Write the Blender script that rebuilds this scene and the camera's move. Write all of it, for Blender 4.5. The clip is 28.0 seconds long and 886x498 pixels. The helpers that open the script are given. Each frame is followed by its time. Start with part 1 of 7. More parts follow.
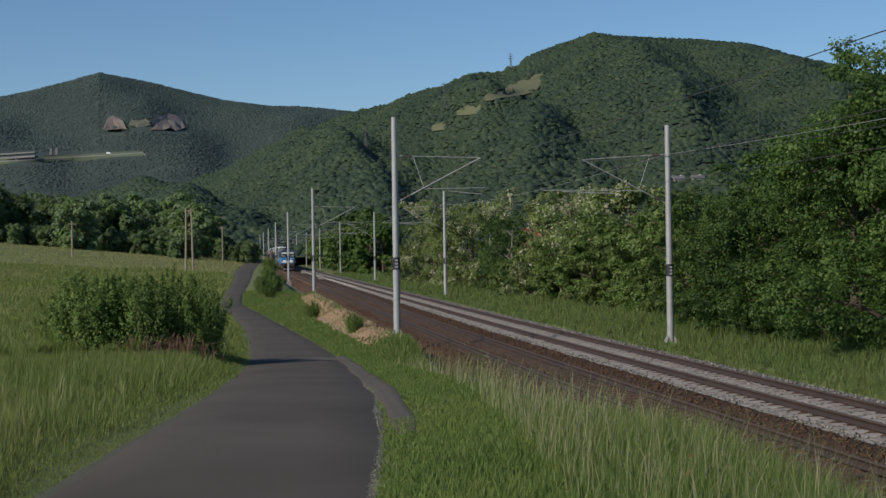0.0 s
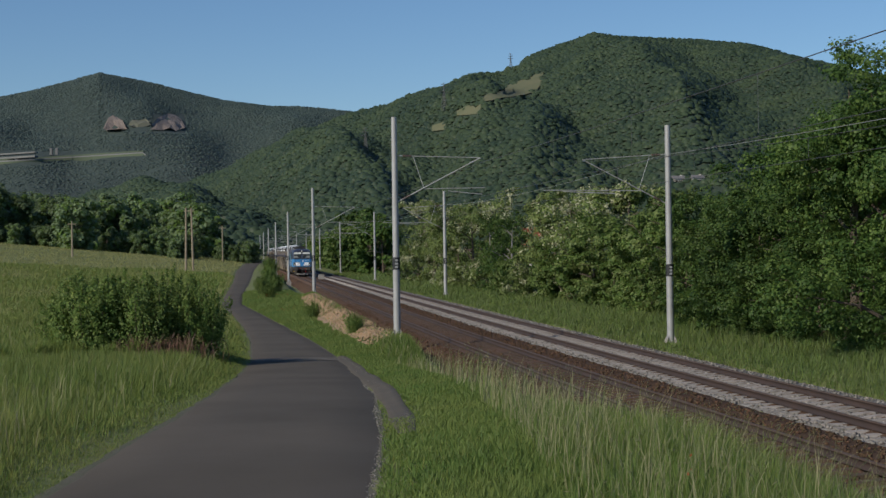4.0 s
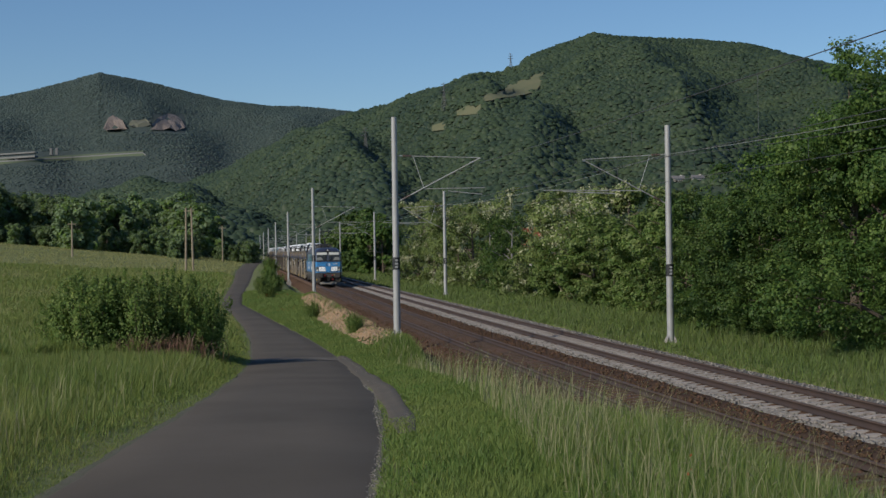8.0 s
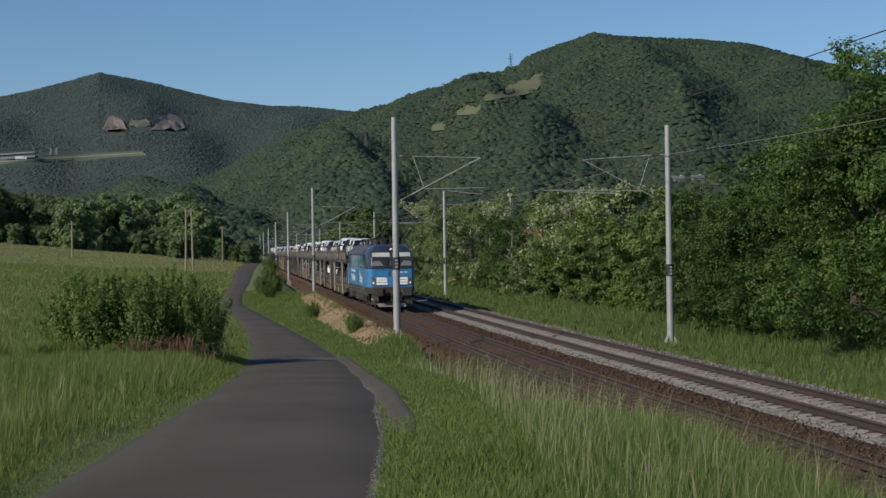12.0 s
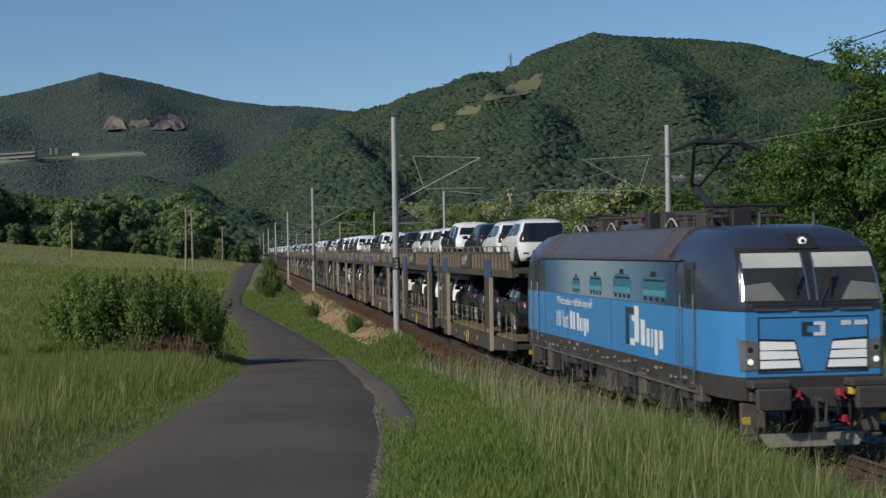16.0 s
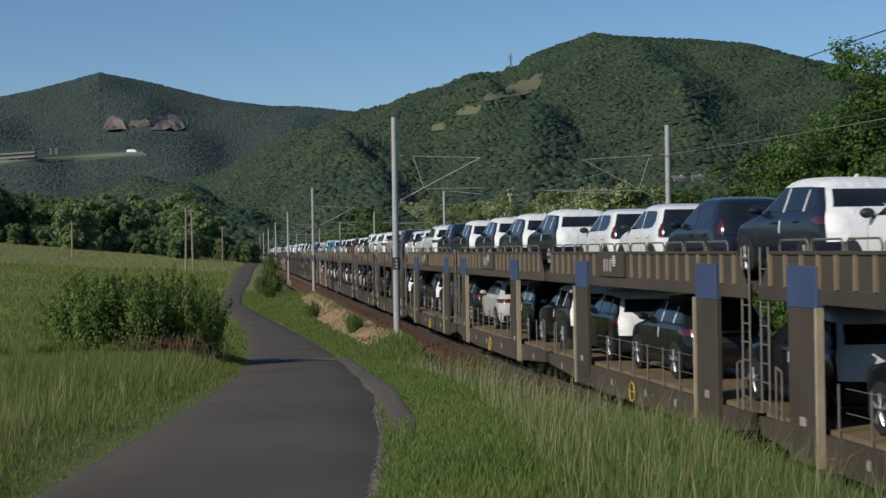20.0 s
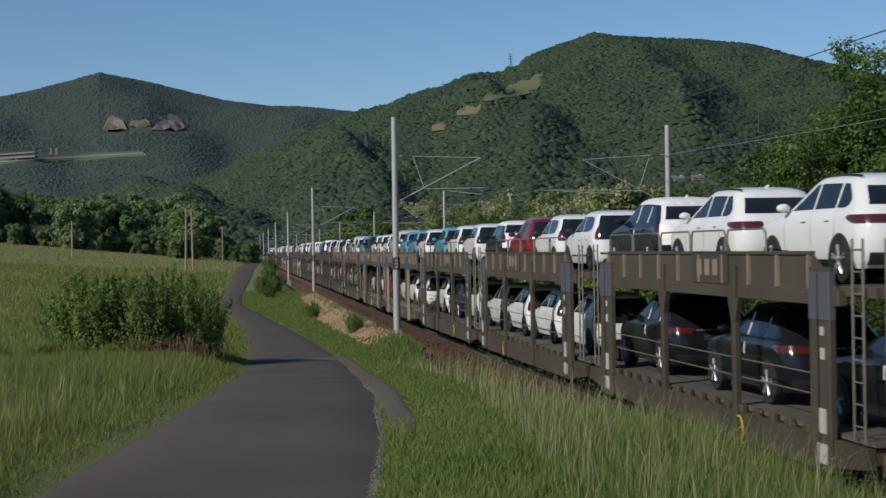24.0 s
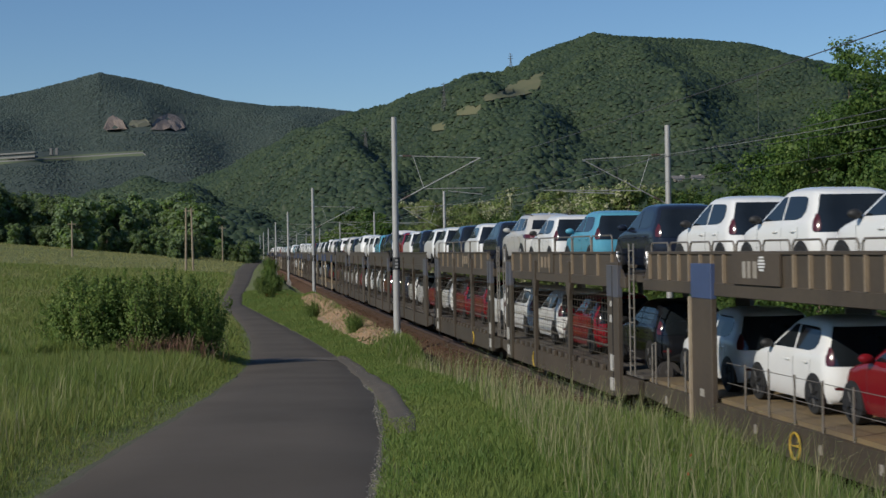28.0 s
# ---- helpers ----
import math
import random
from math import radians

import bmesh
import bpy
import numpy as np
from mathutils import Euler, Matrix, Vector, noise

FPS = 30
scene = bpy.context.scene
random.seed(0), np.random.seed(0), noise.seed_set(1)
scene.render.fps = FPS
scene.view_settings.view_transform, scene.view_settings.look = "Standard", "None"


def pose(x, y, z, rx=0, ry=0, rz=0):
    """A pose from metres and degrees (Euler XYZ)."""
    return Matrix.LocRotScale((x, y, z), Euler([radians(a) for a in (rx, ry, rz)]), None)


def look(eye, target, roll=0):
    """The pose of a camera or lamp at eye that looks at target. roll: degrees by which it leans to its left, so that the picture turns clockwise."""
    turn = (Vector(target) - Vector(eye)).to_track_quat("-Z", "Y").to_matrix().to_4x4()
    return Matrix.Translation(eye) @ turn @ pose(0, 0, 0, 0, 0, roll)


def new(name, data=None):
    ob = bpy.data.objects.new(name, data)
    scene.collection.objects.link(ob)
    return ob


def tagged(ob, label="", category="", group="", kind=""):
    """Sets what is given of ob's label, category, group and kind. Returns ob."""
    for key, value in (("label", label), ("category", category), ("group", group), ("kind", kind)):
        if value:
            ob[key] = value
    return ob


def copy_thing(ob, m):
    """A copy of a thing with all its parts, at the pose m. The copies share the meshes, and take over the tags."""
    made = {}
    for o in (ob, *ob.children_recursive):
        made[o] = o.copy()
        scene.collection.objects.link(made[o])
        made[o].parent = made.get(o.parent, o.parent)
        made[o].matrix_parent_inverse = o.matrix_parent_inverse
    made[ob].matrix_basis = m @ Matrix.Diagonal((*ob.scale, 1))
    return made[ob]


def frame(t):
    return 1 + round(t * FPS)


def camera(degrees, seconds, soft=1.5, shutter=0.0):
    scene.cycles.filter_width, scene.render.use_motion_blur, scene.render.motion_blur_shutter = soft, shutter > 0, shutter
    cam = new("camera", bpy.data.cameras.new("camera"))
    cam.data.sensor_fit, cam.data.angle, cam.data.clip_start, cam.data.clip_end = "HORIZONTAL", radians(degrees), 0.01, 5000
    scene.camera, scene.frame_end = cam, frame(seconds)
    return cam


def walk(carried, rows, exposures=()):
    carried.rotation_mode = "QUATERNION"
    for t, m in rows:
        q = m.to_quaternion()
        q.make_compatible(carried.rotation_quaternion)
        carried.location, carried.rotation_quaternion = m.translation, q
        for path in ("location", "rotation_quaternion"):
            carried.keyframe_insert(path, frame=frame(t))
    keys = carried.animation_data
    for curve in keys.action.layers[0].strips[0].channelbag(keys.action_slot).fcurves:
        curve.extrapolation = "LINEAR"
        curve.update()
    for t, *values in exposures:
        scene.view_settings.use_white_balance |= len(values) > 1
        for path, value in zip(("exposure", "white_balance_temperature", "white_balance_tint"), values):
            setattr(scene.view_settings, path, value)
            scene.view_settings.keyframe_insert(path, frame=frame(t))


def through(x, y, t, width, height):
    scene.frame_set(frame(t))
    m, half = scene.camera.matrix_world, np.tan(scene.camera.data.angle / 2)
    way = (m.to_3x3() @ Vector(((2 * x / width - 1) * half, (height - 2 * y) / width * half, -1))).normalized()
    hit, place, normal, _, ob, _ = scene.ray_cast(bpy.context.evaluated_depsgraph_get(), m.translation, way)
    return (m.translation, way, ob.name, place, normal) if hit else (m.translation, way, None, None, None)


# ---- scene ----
# ---- camera: a tripod beside the lane, still for the whole clip ----
CAM_Z = 3.65                      # metres above the rail heads
cam = camera(33.08, 28.0, soft=1.5, shutter=0.15)
EYE = look((0, 0, CAM_Z), (0, 100, CAM_Z), -0.93)
walk(cam, [(0.0, EYE), (28.0, EYE)], exposures=[(0.0, 0.05, 5950, 9), (28.0, 0.05, 5950, 9)])

# ---- world and sun ----
SUN_EL, SUN_AZ = radians(31), math.atan2(-0.76, -0.65)     # azimuth of the sun as seen from above, from +y towards +x
world = bpy.data.worlds.new("world")
scene.world = world
world.use_nodes = True
sky = world.node_tree.nodes.new("ShaderNodeTexSky")
sky.sky_type, sky.sun_disc = "NISHITA", False
sky.sun_elevation, sky.sun_rotation = SUN_EL, SUN_AZ
sky.air_density, sky.dust_density, sky.ozone_density = 1.0, 0.0, 5.0
bg = world.node_tree.nodes["Background"]
bg.inputs["Strength"].default_value = 0.076
world.node_tree.links.new(sky.outputs[0], bg.inputs[0])
sun = new("sun", bpy.data.lights.new("sun", "SUN"))
sun.data.energy, sun.data.angle, sun.data.color = 3.7, radians(0.6), (1.0, 0.88, 0.70)
to_sun = Vector((math.sin(SUN_AZ) * math.cos(SUN_EL), math.cos(SUN_AZ) * math.cos(SUN_EL), math.sin(SUN_EL)))
sun.matrix_world = look(to_sun * 50, (0, 0, 0))


# ---- materials ----
def material(name, base, rough=0.6, metal=0.0, second=None, scale=3.0, mix=0.5, fine=40.0, bump=0.2, vary=0.0, island=False, spec=0.5, coat=0.0, light=0.0, world_space=False, dist=0.01):
    """A surface of two tones in broad and fine noise, with relief; vary: how far objects or islands differ in value."""
    m = bpy.data.materials.new(name)
    m.use_nodes = True
    nt = m.node_tree
    n, l = nt.nodes, nt.links
    b = n["Principled BSDF"]
    b.inputs["Roughness"].default_value, b.inputs["Metallic"].default_value = rough, metal
    b.inputs["Specular IOR Level"].default_value, b.inputs["Coat Weight"].default_value = spec, coat
    second = second or tuple(c * 0.75 for c in base)
    if world_space:
        co = n.new("ShaderNodeNewGeometry").outputs["Position"]
    else:
        co = n.new("ShaderNodeTexCoord").outputs["Object"]
    broad, grain = n.new("ShaderNodeTexNoise"), n.new("ShaderNodeTexNoise")
    for tex, s in ((broad, scale), (grain, fine)):
        tex.inputs["Scale"].default_value, tex.inputs["Detail"].default_value = s, 4.0
        l.new(co, tex.inputs["Vector"])
    add = n.new("ShaderNodeMath")
    add.operation = "MULTIPLY_ADD"
    l.new(grain.outputs[0], add.inputs[0])
    add.inputs[1].default_value = 0.5
    l.new(broad.outputs[0], add.inputs[2])
    ramp = n.new("ShaderNodeMapRange")
    ramp.inputs[1].default_value, ramp.inputs[2].default_value = 0.75 - 0.35 * (1 - mix) - 0.05, 0.75 + 0.35 * (1 - mix) + 0.05
    l.new(add.outputs[0], ramp.inputs[0])
    tone = n.new("ShaderNodeMix")
    tone.data_type = "RGBA"
    tone.inputs[6].default_value, tone.inputs[7].default_value = (*base, 1), (*second, 1)
    l.new(ramp.outputs[0], tone.inputs[0])
    out = tone.outputs[2]
    if vary:
        hsv = n.new("ShaderNodeHueSaturation")
        rnd = n.new("ShaderNodeNewGeometry").outputs["Random Per Island"] if island else n.new("ShaderNodeObjectInfo").outputs["Random"]
        rng = n.new("ShaderNodeMapRange")
        rng.inputs[3].default_value, rng.inputs[4].default_value = 1 - vary, 1 + vary
        l.new(rnd, rng.inputs[0])
        l.new(rng.outputs[0], hsv.inputs["Value"])
        hue = n.new("ShaderNodeMapRange")
        hue.inputs[3].default_value, hue.inputs[4].default_value = 0.5 + 0.05 * vary, 0.5 - 0.05 * vary
        l.new(rnd, hue.inputs[0])
        l.new(hue.outputs[0], hsv.inputs["Hue"])
        l.new(out, hsv.inputs["Color"])
        out = hsv.outputs[0]
    l.new(out, b.inputs["Base Color"])
    if bump:
        bp = n.new("ShaderNodeBump")
        bp.inputs["Strength"].default_value, bp.inputs["Distance"].default_value = bump, dist
        l.new(grain.outputs[0], bp.inputs["Height"])
        l.new(bp.outputs[0], b.inputs["Normal"])
    if light:
        b.inputs["Emission Color"].default_value, b.inputs["Emission Strength"].default_value = (*base, 1), light
    return m


def leafy(name, base, second, vary=0.35, through=0.42, scale=0.4, fine=6.0, bump=0.0, dist=0.01, plants=False):
    """Leaves or blades: two greens, each piece a little different, light shining through."""
    m = material(name, base, 0.55, 0, second, scale, 0.5, fine, bump, vary, True, spec=0.25, world_space=True, dist=dist)
    n, l = m.node_tree.nodes, m.node_tree.links
    b = n["Principled BSDF"]
    # whole plants differ a little too
    old = b.inputs["Base Color"].links[0].from_socket
    each, rng = n.new("ShaderNodeHueSaturation"), n.new("ShaderNodeMapRange")
    rng.inputs[3].default_value, rng.inputs[4].default_value = 0.72, 1.28
    l.new(n.new("ShaderNodeObjectInfo").outputs["Random"], rng.inputs[0])
    l.new(rng.outputs[0], each.inputs["Value"])
    l.new(old, each.inputs["Color"])
    if plants:
        l.new(each.outputs[0], b.inputs["Base Color"])
    tr, mx = n.new("ShaderNodeBsdfTranslucent"), n.new("ShaderNodeMixShader")
    mx.inputs[0].default_value = through
    l.new(b.inputs["Base Color"].links[0].from_socket, tr.inputs[0])
    if bump:
        l.new(b.inputs["Normal"].links[0].from_socket, tr.inputs["Normal"])
    l.new(b.outputs[0], mx.inputs[1])
    l.new(tr.outputs[0], mx.inputs[2])
    l.new(mx.outputs[0], n["Material Output"].inputs[0])
    return m


# ---- building helpers ----
def finish(bm, name, mats, smooth=False):
    """smooth: False, True, or the angle in degrees past which edges stay sharp."""
    if smooth > 1:
        bm.normal_update()
        for e in bm.edges:
            e.smooth = not (len(e.link_faces) == 2 and e.calc_face_angle(0) > radians(smooth))
    me = bpy.data.meshes.new(name)
    bm.to_mesh(me)
    bm.free()
    for m in (mats if isinstance(mats, (list, tuple)) else [mats]):
        me.materials.append(m)
    if smooth:
        for p in me.polygons:
            p.use_smooth = True
    return me


def part(name, bm, mats, parent=None, label="", smooth=False):
    """Links a bmesh as one mesh object under a thing."""
    ob = new(name, finish(bm, name, mats, smooth))
    if parent:
        ob.parent = parent
    if label:
        ob["label"] = label
    return ob


def mesh_np(name, verts, faces, mats, parent=None, smooth=False):
    """A mesh object from arrays; all faces have the same number of corners."""
    me = bpy.data.meshes.new(name)
    v, f = np.asarray(verts, np.float32), np.asarray(faces, np.int32)
    me.vertices.add(len(v))
    me.vertices.foreach_set("co", v.ravel())
    me.loops.add(f.size)
    me.loops.foreach_set("vertex_index", f.ravel())
    me.polygons.add(len(f))
    me.polygons.foreach_set("loop_start", np.arange(0, f.size, f.shape[1], dtype=np.int32))
    if smooth:
        me.polygons.foreach_set("use_smooth", np.ones(len(f), bool))
    me.update(calc_edges=True)
    for m in (mats if isinstance(mats, (list, tuple)) else [mats]):
        me.materials.append(m)
    ob = new(name, me)
    if parent:
        ob.parent = parent
    return ob


def box(bm, x0, x1, y0, y1, z0, z1, bevel=0.0, mi=0):
    """A block with bevelled edges, added to bm."""
    r = bmesh.ops.create_cube(bm, size=1.0, matrix=Matrix.Translation(((x0 + x1) / 2, (y0 + y1) / 2, (z0 + z1) / 2)) @ Matrix.Diagonal((x1 - x0, y1 - y0, z1 - z0, 1)))
    vs = r["verts"]
    if mi:
        for f in {f for v in vs for f in v.link_faces}:
            f.material_index = mi
    if bevel:
        bmesh.ops.bevel(bm, geom=list({e for v in vs for e in v.link_edges}), offset=bevel, segments=1, affect="EDGES")
    return bm


def rod(bm, a, b, r0, r1=None, seg=8, mi=0):
    """A round bar from a to b."""
    a, b = Vector(a), Vector(b)
    d = b - a
    m = Matrix.Translation((a + b) / 2) @ d.to_track_quat("Z", "Y").to_matrix().to_4x4()
    r = bmesh.ops.create_cone(bm, cap_ends=True, segments=seg, radius1=r0, radius2=r0 if r1 is None else r1, depth=d.length, matrix=m)
    if mi:
        for f in {f for v in r["verts"] for f in v.link_faces}:
            f.material_index = mi
    return bm


def sections(bm, rings, close=True, caps=True, mi=0):
    """A skin over rings of equally many points."""
    vs = [[bm.verts.new(p) for p in ring] for ring in rings]
    n = len(rings[0])
    made = []
    for a, b in zip(vs, vs[1:]):
        for i in range(n if close else n - 1):
            j = (i + 1) % n
            made.append(bm.faces.new((a[i], a[j], b[j], b[i])))
    if caps:
        made.append(bm.faces.new(vs[0][::-1]))
        made.append(bm.faces.new(vs[-1]))
    for f in made:
        f.material_index = mi
    bmesh.ops.recalc_face_normals(bm, faces=made)
    return bm


def fresh():
    return bmesh.new()


# ---- plan: the railway's line and the levels of the ground ----
SLOPE, BEND, X54 = 0.1363, 0.0173, 1.99


def track_x(y):
    """The near track's centre line."""
    d = np.maximum(0.0, 90.0 - np.maximum(y, 10.0))
    k = np.where(np.asarray(y) < 10.0, (10.0 - np.asarray(y)) * BEND * 80 / 70, 0.0)
    far = np.maximum(0.0, np.asarray(y) - 540.0)
    return X54 - SLOPE * (y - 54.0) + BEND * (d * d - 36.0 * 36.0) / 140 + k - np.minimum(far, 170) ** 2 / 12500 - np.maximum(0, far - 170) * 0.0272


def track_turn(y):
    """The line's turn about z, degrees, at y."""
    return -math.degrees(math.atan((float(track_x(y + 1.0)) - float(track_x(y - 1.0))) / 2.0))


TRACK_GAP = 3.95                 # the far track's centre beside the near one
ROAD_Y = (-30, 9, 14, 16, 20, 29, 41, 50, 58, 69, 83, 99, 113, 131, 167, 225, 276, 340)
ROAD_L = (-3.4, -3.75, -3.84, -3.87, -3.97, -4.55, -5.62, -6.44, -7.5, -8.96, -11.18, -14.1, -16.8, -19.2, -23.5, -31.2, -37.1, -44.0)
ROAD_R = (-0.4, -0.66, -0.71, -0.74, -0.89, -1.39, -2.52, -3.52, -4.6, -6.3, -9.0, -12.3, -15.3, -17.7, -21.7, -28.6, -34.3, -41.0)
ROAD_Z = (1.7, 1.45, 1.35, 1.35, 1.25, 0.87, 0.3, 0.0, -0.2, -0.4, -0.45, -0.4, -0.3, -0.2, 0.3, 0.8, 1.2, 1.6)


GUTTER_Y = (19.0, 24.0, 29.0, 36.0, 44.0, 52.0)
GUTTER_X = (-0.48, -0.80, -1.18, -1.84, -2.68, -3.66)


def road_edges(y):
    return np.interp(y, ROAD_Y, ROAD_L), np.interp(y, ROAD_Y, ROAD_R), np.interp(y, ROAD_Y, ROAD_Z)


def smooth(a, b, v):
    t = np.clip((v - a) / (b - a), 0, 1)
    return t * t * (3 - 2 * t)


def wave(x, y):
    """Gentle unevenness of open ground."""
    return 0.5 * np.sin(x * 0.61 + 1.3 * np.sin(y * 0.23)) + 0.3 * np.sin(y * 0.47 + x * 0.31 + 1.0) + 0.2 * np.sin(x * 1.7 - y * 1.1)


def ground_z(x, y):
    """The height of the open ground."""
    x, y = np.asarray(x, float), np.asarray(y, float)
    left, right, rz = road_edges(y)
    off = x - track_x(y)
    bed = -0.75 + 0.05 * wave(x, y)
    # bank between lane and railway
    bank_top = rz + 0.06 * wave(x, y) + 0.08 - 0.22 * smooth(0.8, 4.5, x - right) * (1 - smooth(45, 60, y))
    foot, top = -3.0, np.where(y < 60, -5.2, -4.8)
    t = 1 - smooth(top, foot, off)
    z = bed + (bank_top - bed) * t
    hump = np.exp(-((off + 3.5) / 0.95) ** 2) * smooth(46, 57, y) * (1 - smooth(112, 140, y)) * (off > -5.9)
    z = z + (0.22 + 0.05 * wave(x, y) - z) * np.minimum(1, hump * 1.15)
    # meadow left of the lane
    away = np.maximum(0, left - x)
    rise = smooth(70, 300, y) * 0.085
    meadow = rz + 0.10 * np.minimum(away, 1.5) + 0.05 * wave(x, y) * np.minimum(1, away / 1.5) + rise * np.minimum(away, 90) + 0.012 * np.maximum(0, away - 1.5)
    z = np.where(x < (left + right) / 2, meadow, z)
    # the lane's bed lies lower than its sheet
    lane = np.maximum(left - x, x - right)
    z = np.where(lane < 0.0, rz - 0.03, np.where(lane < 0.5, rz - 0.03 + (z - rz + 0.03) * lane / 0.5, z))
    # land beyond the railway
    z = np.where(off > 6.0, bed + 0.48 * smooth(6.2, 7.6, off) + 0.08 * wave(x * 0.7, y) * smooth(7, 10, off), z)
    return z

# ---- ground, lane, tracks ----
M_GROUND = material("meadow_soil", (0.095, 0.125, 0.028), 0.9, 0, (0.15, 0.155, 0.048), 0.35, 0.3, 9.0, 0.6, world_space=True, dist=0.05)
M_ASPHALT = material("old_asphalt", (0.080, 0.069, 0.057), 0.9, 0, (0.112, 0.096, 0.080), 0.35, 0.45, 60.0, 0.35, world_space=True, spec=0.12)
M_PATCH = material("pale_patched_asphalt", (0.17, 0.15, 0.125), 0.9, 0, (0.10, 0.088, 0.074), 1.2, 0.45, 60.0, 0.35, world_space=True, spec=0.12)
M_SHOULDER = material("gravelly_soil", (0.115, 0.10, 0.075), 0.95, 0, (0.075, 0.085, 0.04), 2.5, 0.3, 28.0, 1.0, world_space=True, dist=0.02)
M_BALLAST_NEW = material("pale_ballast", (0.31, 0.29, 0.26), 0.9, 0, (0.13, 0.115, 0.10), 6.0, 0.55, 14.0, 1.0, vary=0.3, island=True, world_space=True, dist=0.04, spec=0.1)
M_BALLAST_OLD = material("rusty_ballast", (0.118, 0.072, 0.044), 0.95, 0, (0.074, 0.047, 0.031), 2.0, 0.3, 14.0, 1.0, vary=0.3, island=True, world_space=True, dist=0.04, spec=0.1)
M_RAIL = material("rusty_rail", (0.075, 0.048, 0.037), 0.7, 0.3, (0.05, 0.035, 0.03), 1.0, 0.4, 30.0, 0.2, world_space=True)
M_HEAD = material("worn_rail_head", (0.095, 0.062, 0.045), 0.65, 0.2, (0.07, 0.046, 0.034), 1.0, 0.4, 30.0, 0.1, world_space=True)
M_SLEEPER = material("concrete_sleeper", (0.36, 0.33, 0.30), 0.9, 0, (0.20, 0.17, 0.15), 3.0, 0.4, 25.0, 0.3, vary=0.12)
M_SLEEPER_OLD = material("stained_sleeper", (0.10, 0.062, 0.042), 0.9, 0, (0.07, 0.044, 0.03), 3.0, 0.4, 25.0, 0.3, vary=0.2)


def spaced(lo, hi, fine_lo, fine_hi, step, grow):
    """Lines at an even step between fine_lo and fine_hi, ever wider outside."""
    mid = list(np.arange(fine_lo, fine_hi + 1e-6, step))
    s, up = step, []
    v = fine_hi
    while v < hi:
        s *= grow
        v += s
        up.append(min(v, hi))
    s, dn, v = step, [], fine_lo
    while v > lo:
        s *= grow
        v -= s
        dn.append(max(v, lo))
    return np.array(dn[::-1] + mid + up)


def build_ground():
    offs, ys = spaced(-4500, 4500, -18, 12, 0.33, 1.16), spaced(-300, 4900, 4, 110, 0.5, 1.07)
    o, y = np.meshgrid(offs, ys)
    x = track_x(y) + o
    z = ground_z(x, y)
    nx, ny = len(offs), len(ys)
    i = np.arange(nx * ny).reshape(ny, nx)
    f = np.stack([i[:-1, :-1], i[:-1, 1:], i[1:, 1:], i[1:, :-1]], -1).reshape(-1, 4)
    g = mesh_np("ground", np.stack([x, y, z], -1).reshape(-1, 3), f, M_GROUND, smooth=True)
    tagged(g, "grassy valley ground with banks beside lane and railway", "ground", kind="structure")


def build_road():
    ys = np.concatenate([np.arange(-30, 60, 0.5), np.arange(60, 340, 2.0)])
    left, right, rz = road_edges(ys)
    rng = np.random.default_rng(5)
    verts = []
    for k, y in enumerate(ys):
        jl, jr = 0.03 * math.sin(y * 0.9) + rng.normal() * 0.012, 0.03 * math.sin(y * 0.7 + 1) + rng.normal() * 0.010
        l, r = left[k] + jl, right[k] + jr
        for q in (0.0, 0.02, 0.25, 0.5, 0.75, 0.98, 1.0):
            crown = 0.03 * (1 - (2 * q - 1) ** 2) - (0.02 if q in (0.0, 1.0) else 0.0)
            verts.append((l + (r - l) * q, y, rz[k] + crown))
    n = 7
    # gravelly shoulders on both edges
    for side, edge in ((-1, left), (1, right)):
        sv = []
        for k, y in enumerate(ys):
            out = (0.14 if side > 0 else 0.07) + 0.03 * math.sin(y * 1.9 + side) + rng.normal() * 0.02
            lift = 0.006 if side < 0 else 0.0
            sv += [(edge[k] - side * 0.12, y, rz[k] - 0.02), (edge[k] + side * 0.04, y, rz[k] - 0.010 + lift), (edge[k] + side * out, y, rz[k] - 0.004)]
        sf = [(a * 3 + c, a * 3 + c + 1, (a + 1) * 3 + c + 1, (a + 1) * 3 + c) for a in range(len(ys) - 1) for c in range(2)]
        tagged(mesh_np("road_shoulder", sv, sf, M_SHOULDER, smooth=True), "narrow gravelly shoulder along the lane", "shoulder", kind="structure")
    f = [(a * n + c, a * n + c + 1, (a + 1) * n + c + 1, (a + 1) * n + c) for a in range(len(ys) - 1) for c in range(n - 1)]
    tagged(mesh_np("road", verts, f, M_ASPHALT, smooth=True), "narrow grey asphalt lane winding beside the railway", "road", kind="structure")
    # a paler strip across the lane where it was dug up
    pv = []
    for k, y in enumerate(np.linspace(49.2, 51.4, 6)):
        l, r, z = (float(v) for v in road_edges(y))
        for q in (0.02, 0.25, 0.5, 0.75, 0.98):
            pv.append((l + (r - l) * q, y + 0.1 * math.sin(q * 9 + k), z + 0.03 * (1 - (2 * q - 1) ** 2) + 0.006))
    pf = [(a * 5 + c, a * 5 + c + 1, a * 5 + c + 6, a * 5 + c + 5) for a in range(5) for c in range(4)]
    tagged(mesh_np("road_patch", pv, pf, M_PATCH, smooth=True), "paler strip of asphalt across the lane", "road", kind="structure")


def along(o, y, z=0.0):
    """A point beside the near track: offset to the right, distance, height."""
    t = radians(track_turn(y))
    return Vector((float(track_x(y)) + o * math.cos(t), y + o * math.sin(t), z))


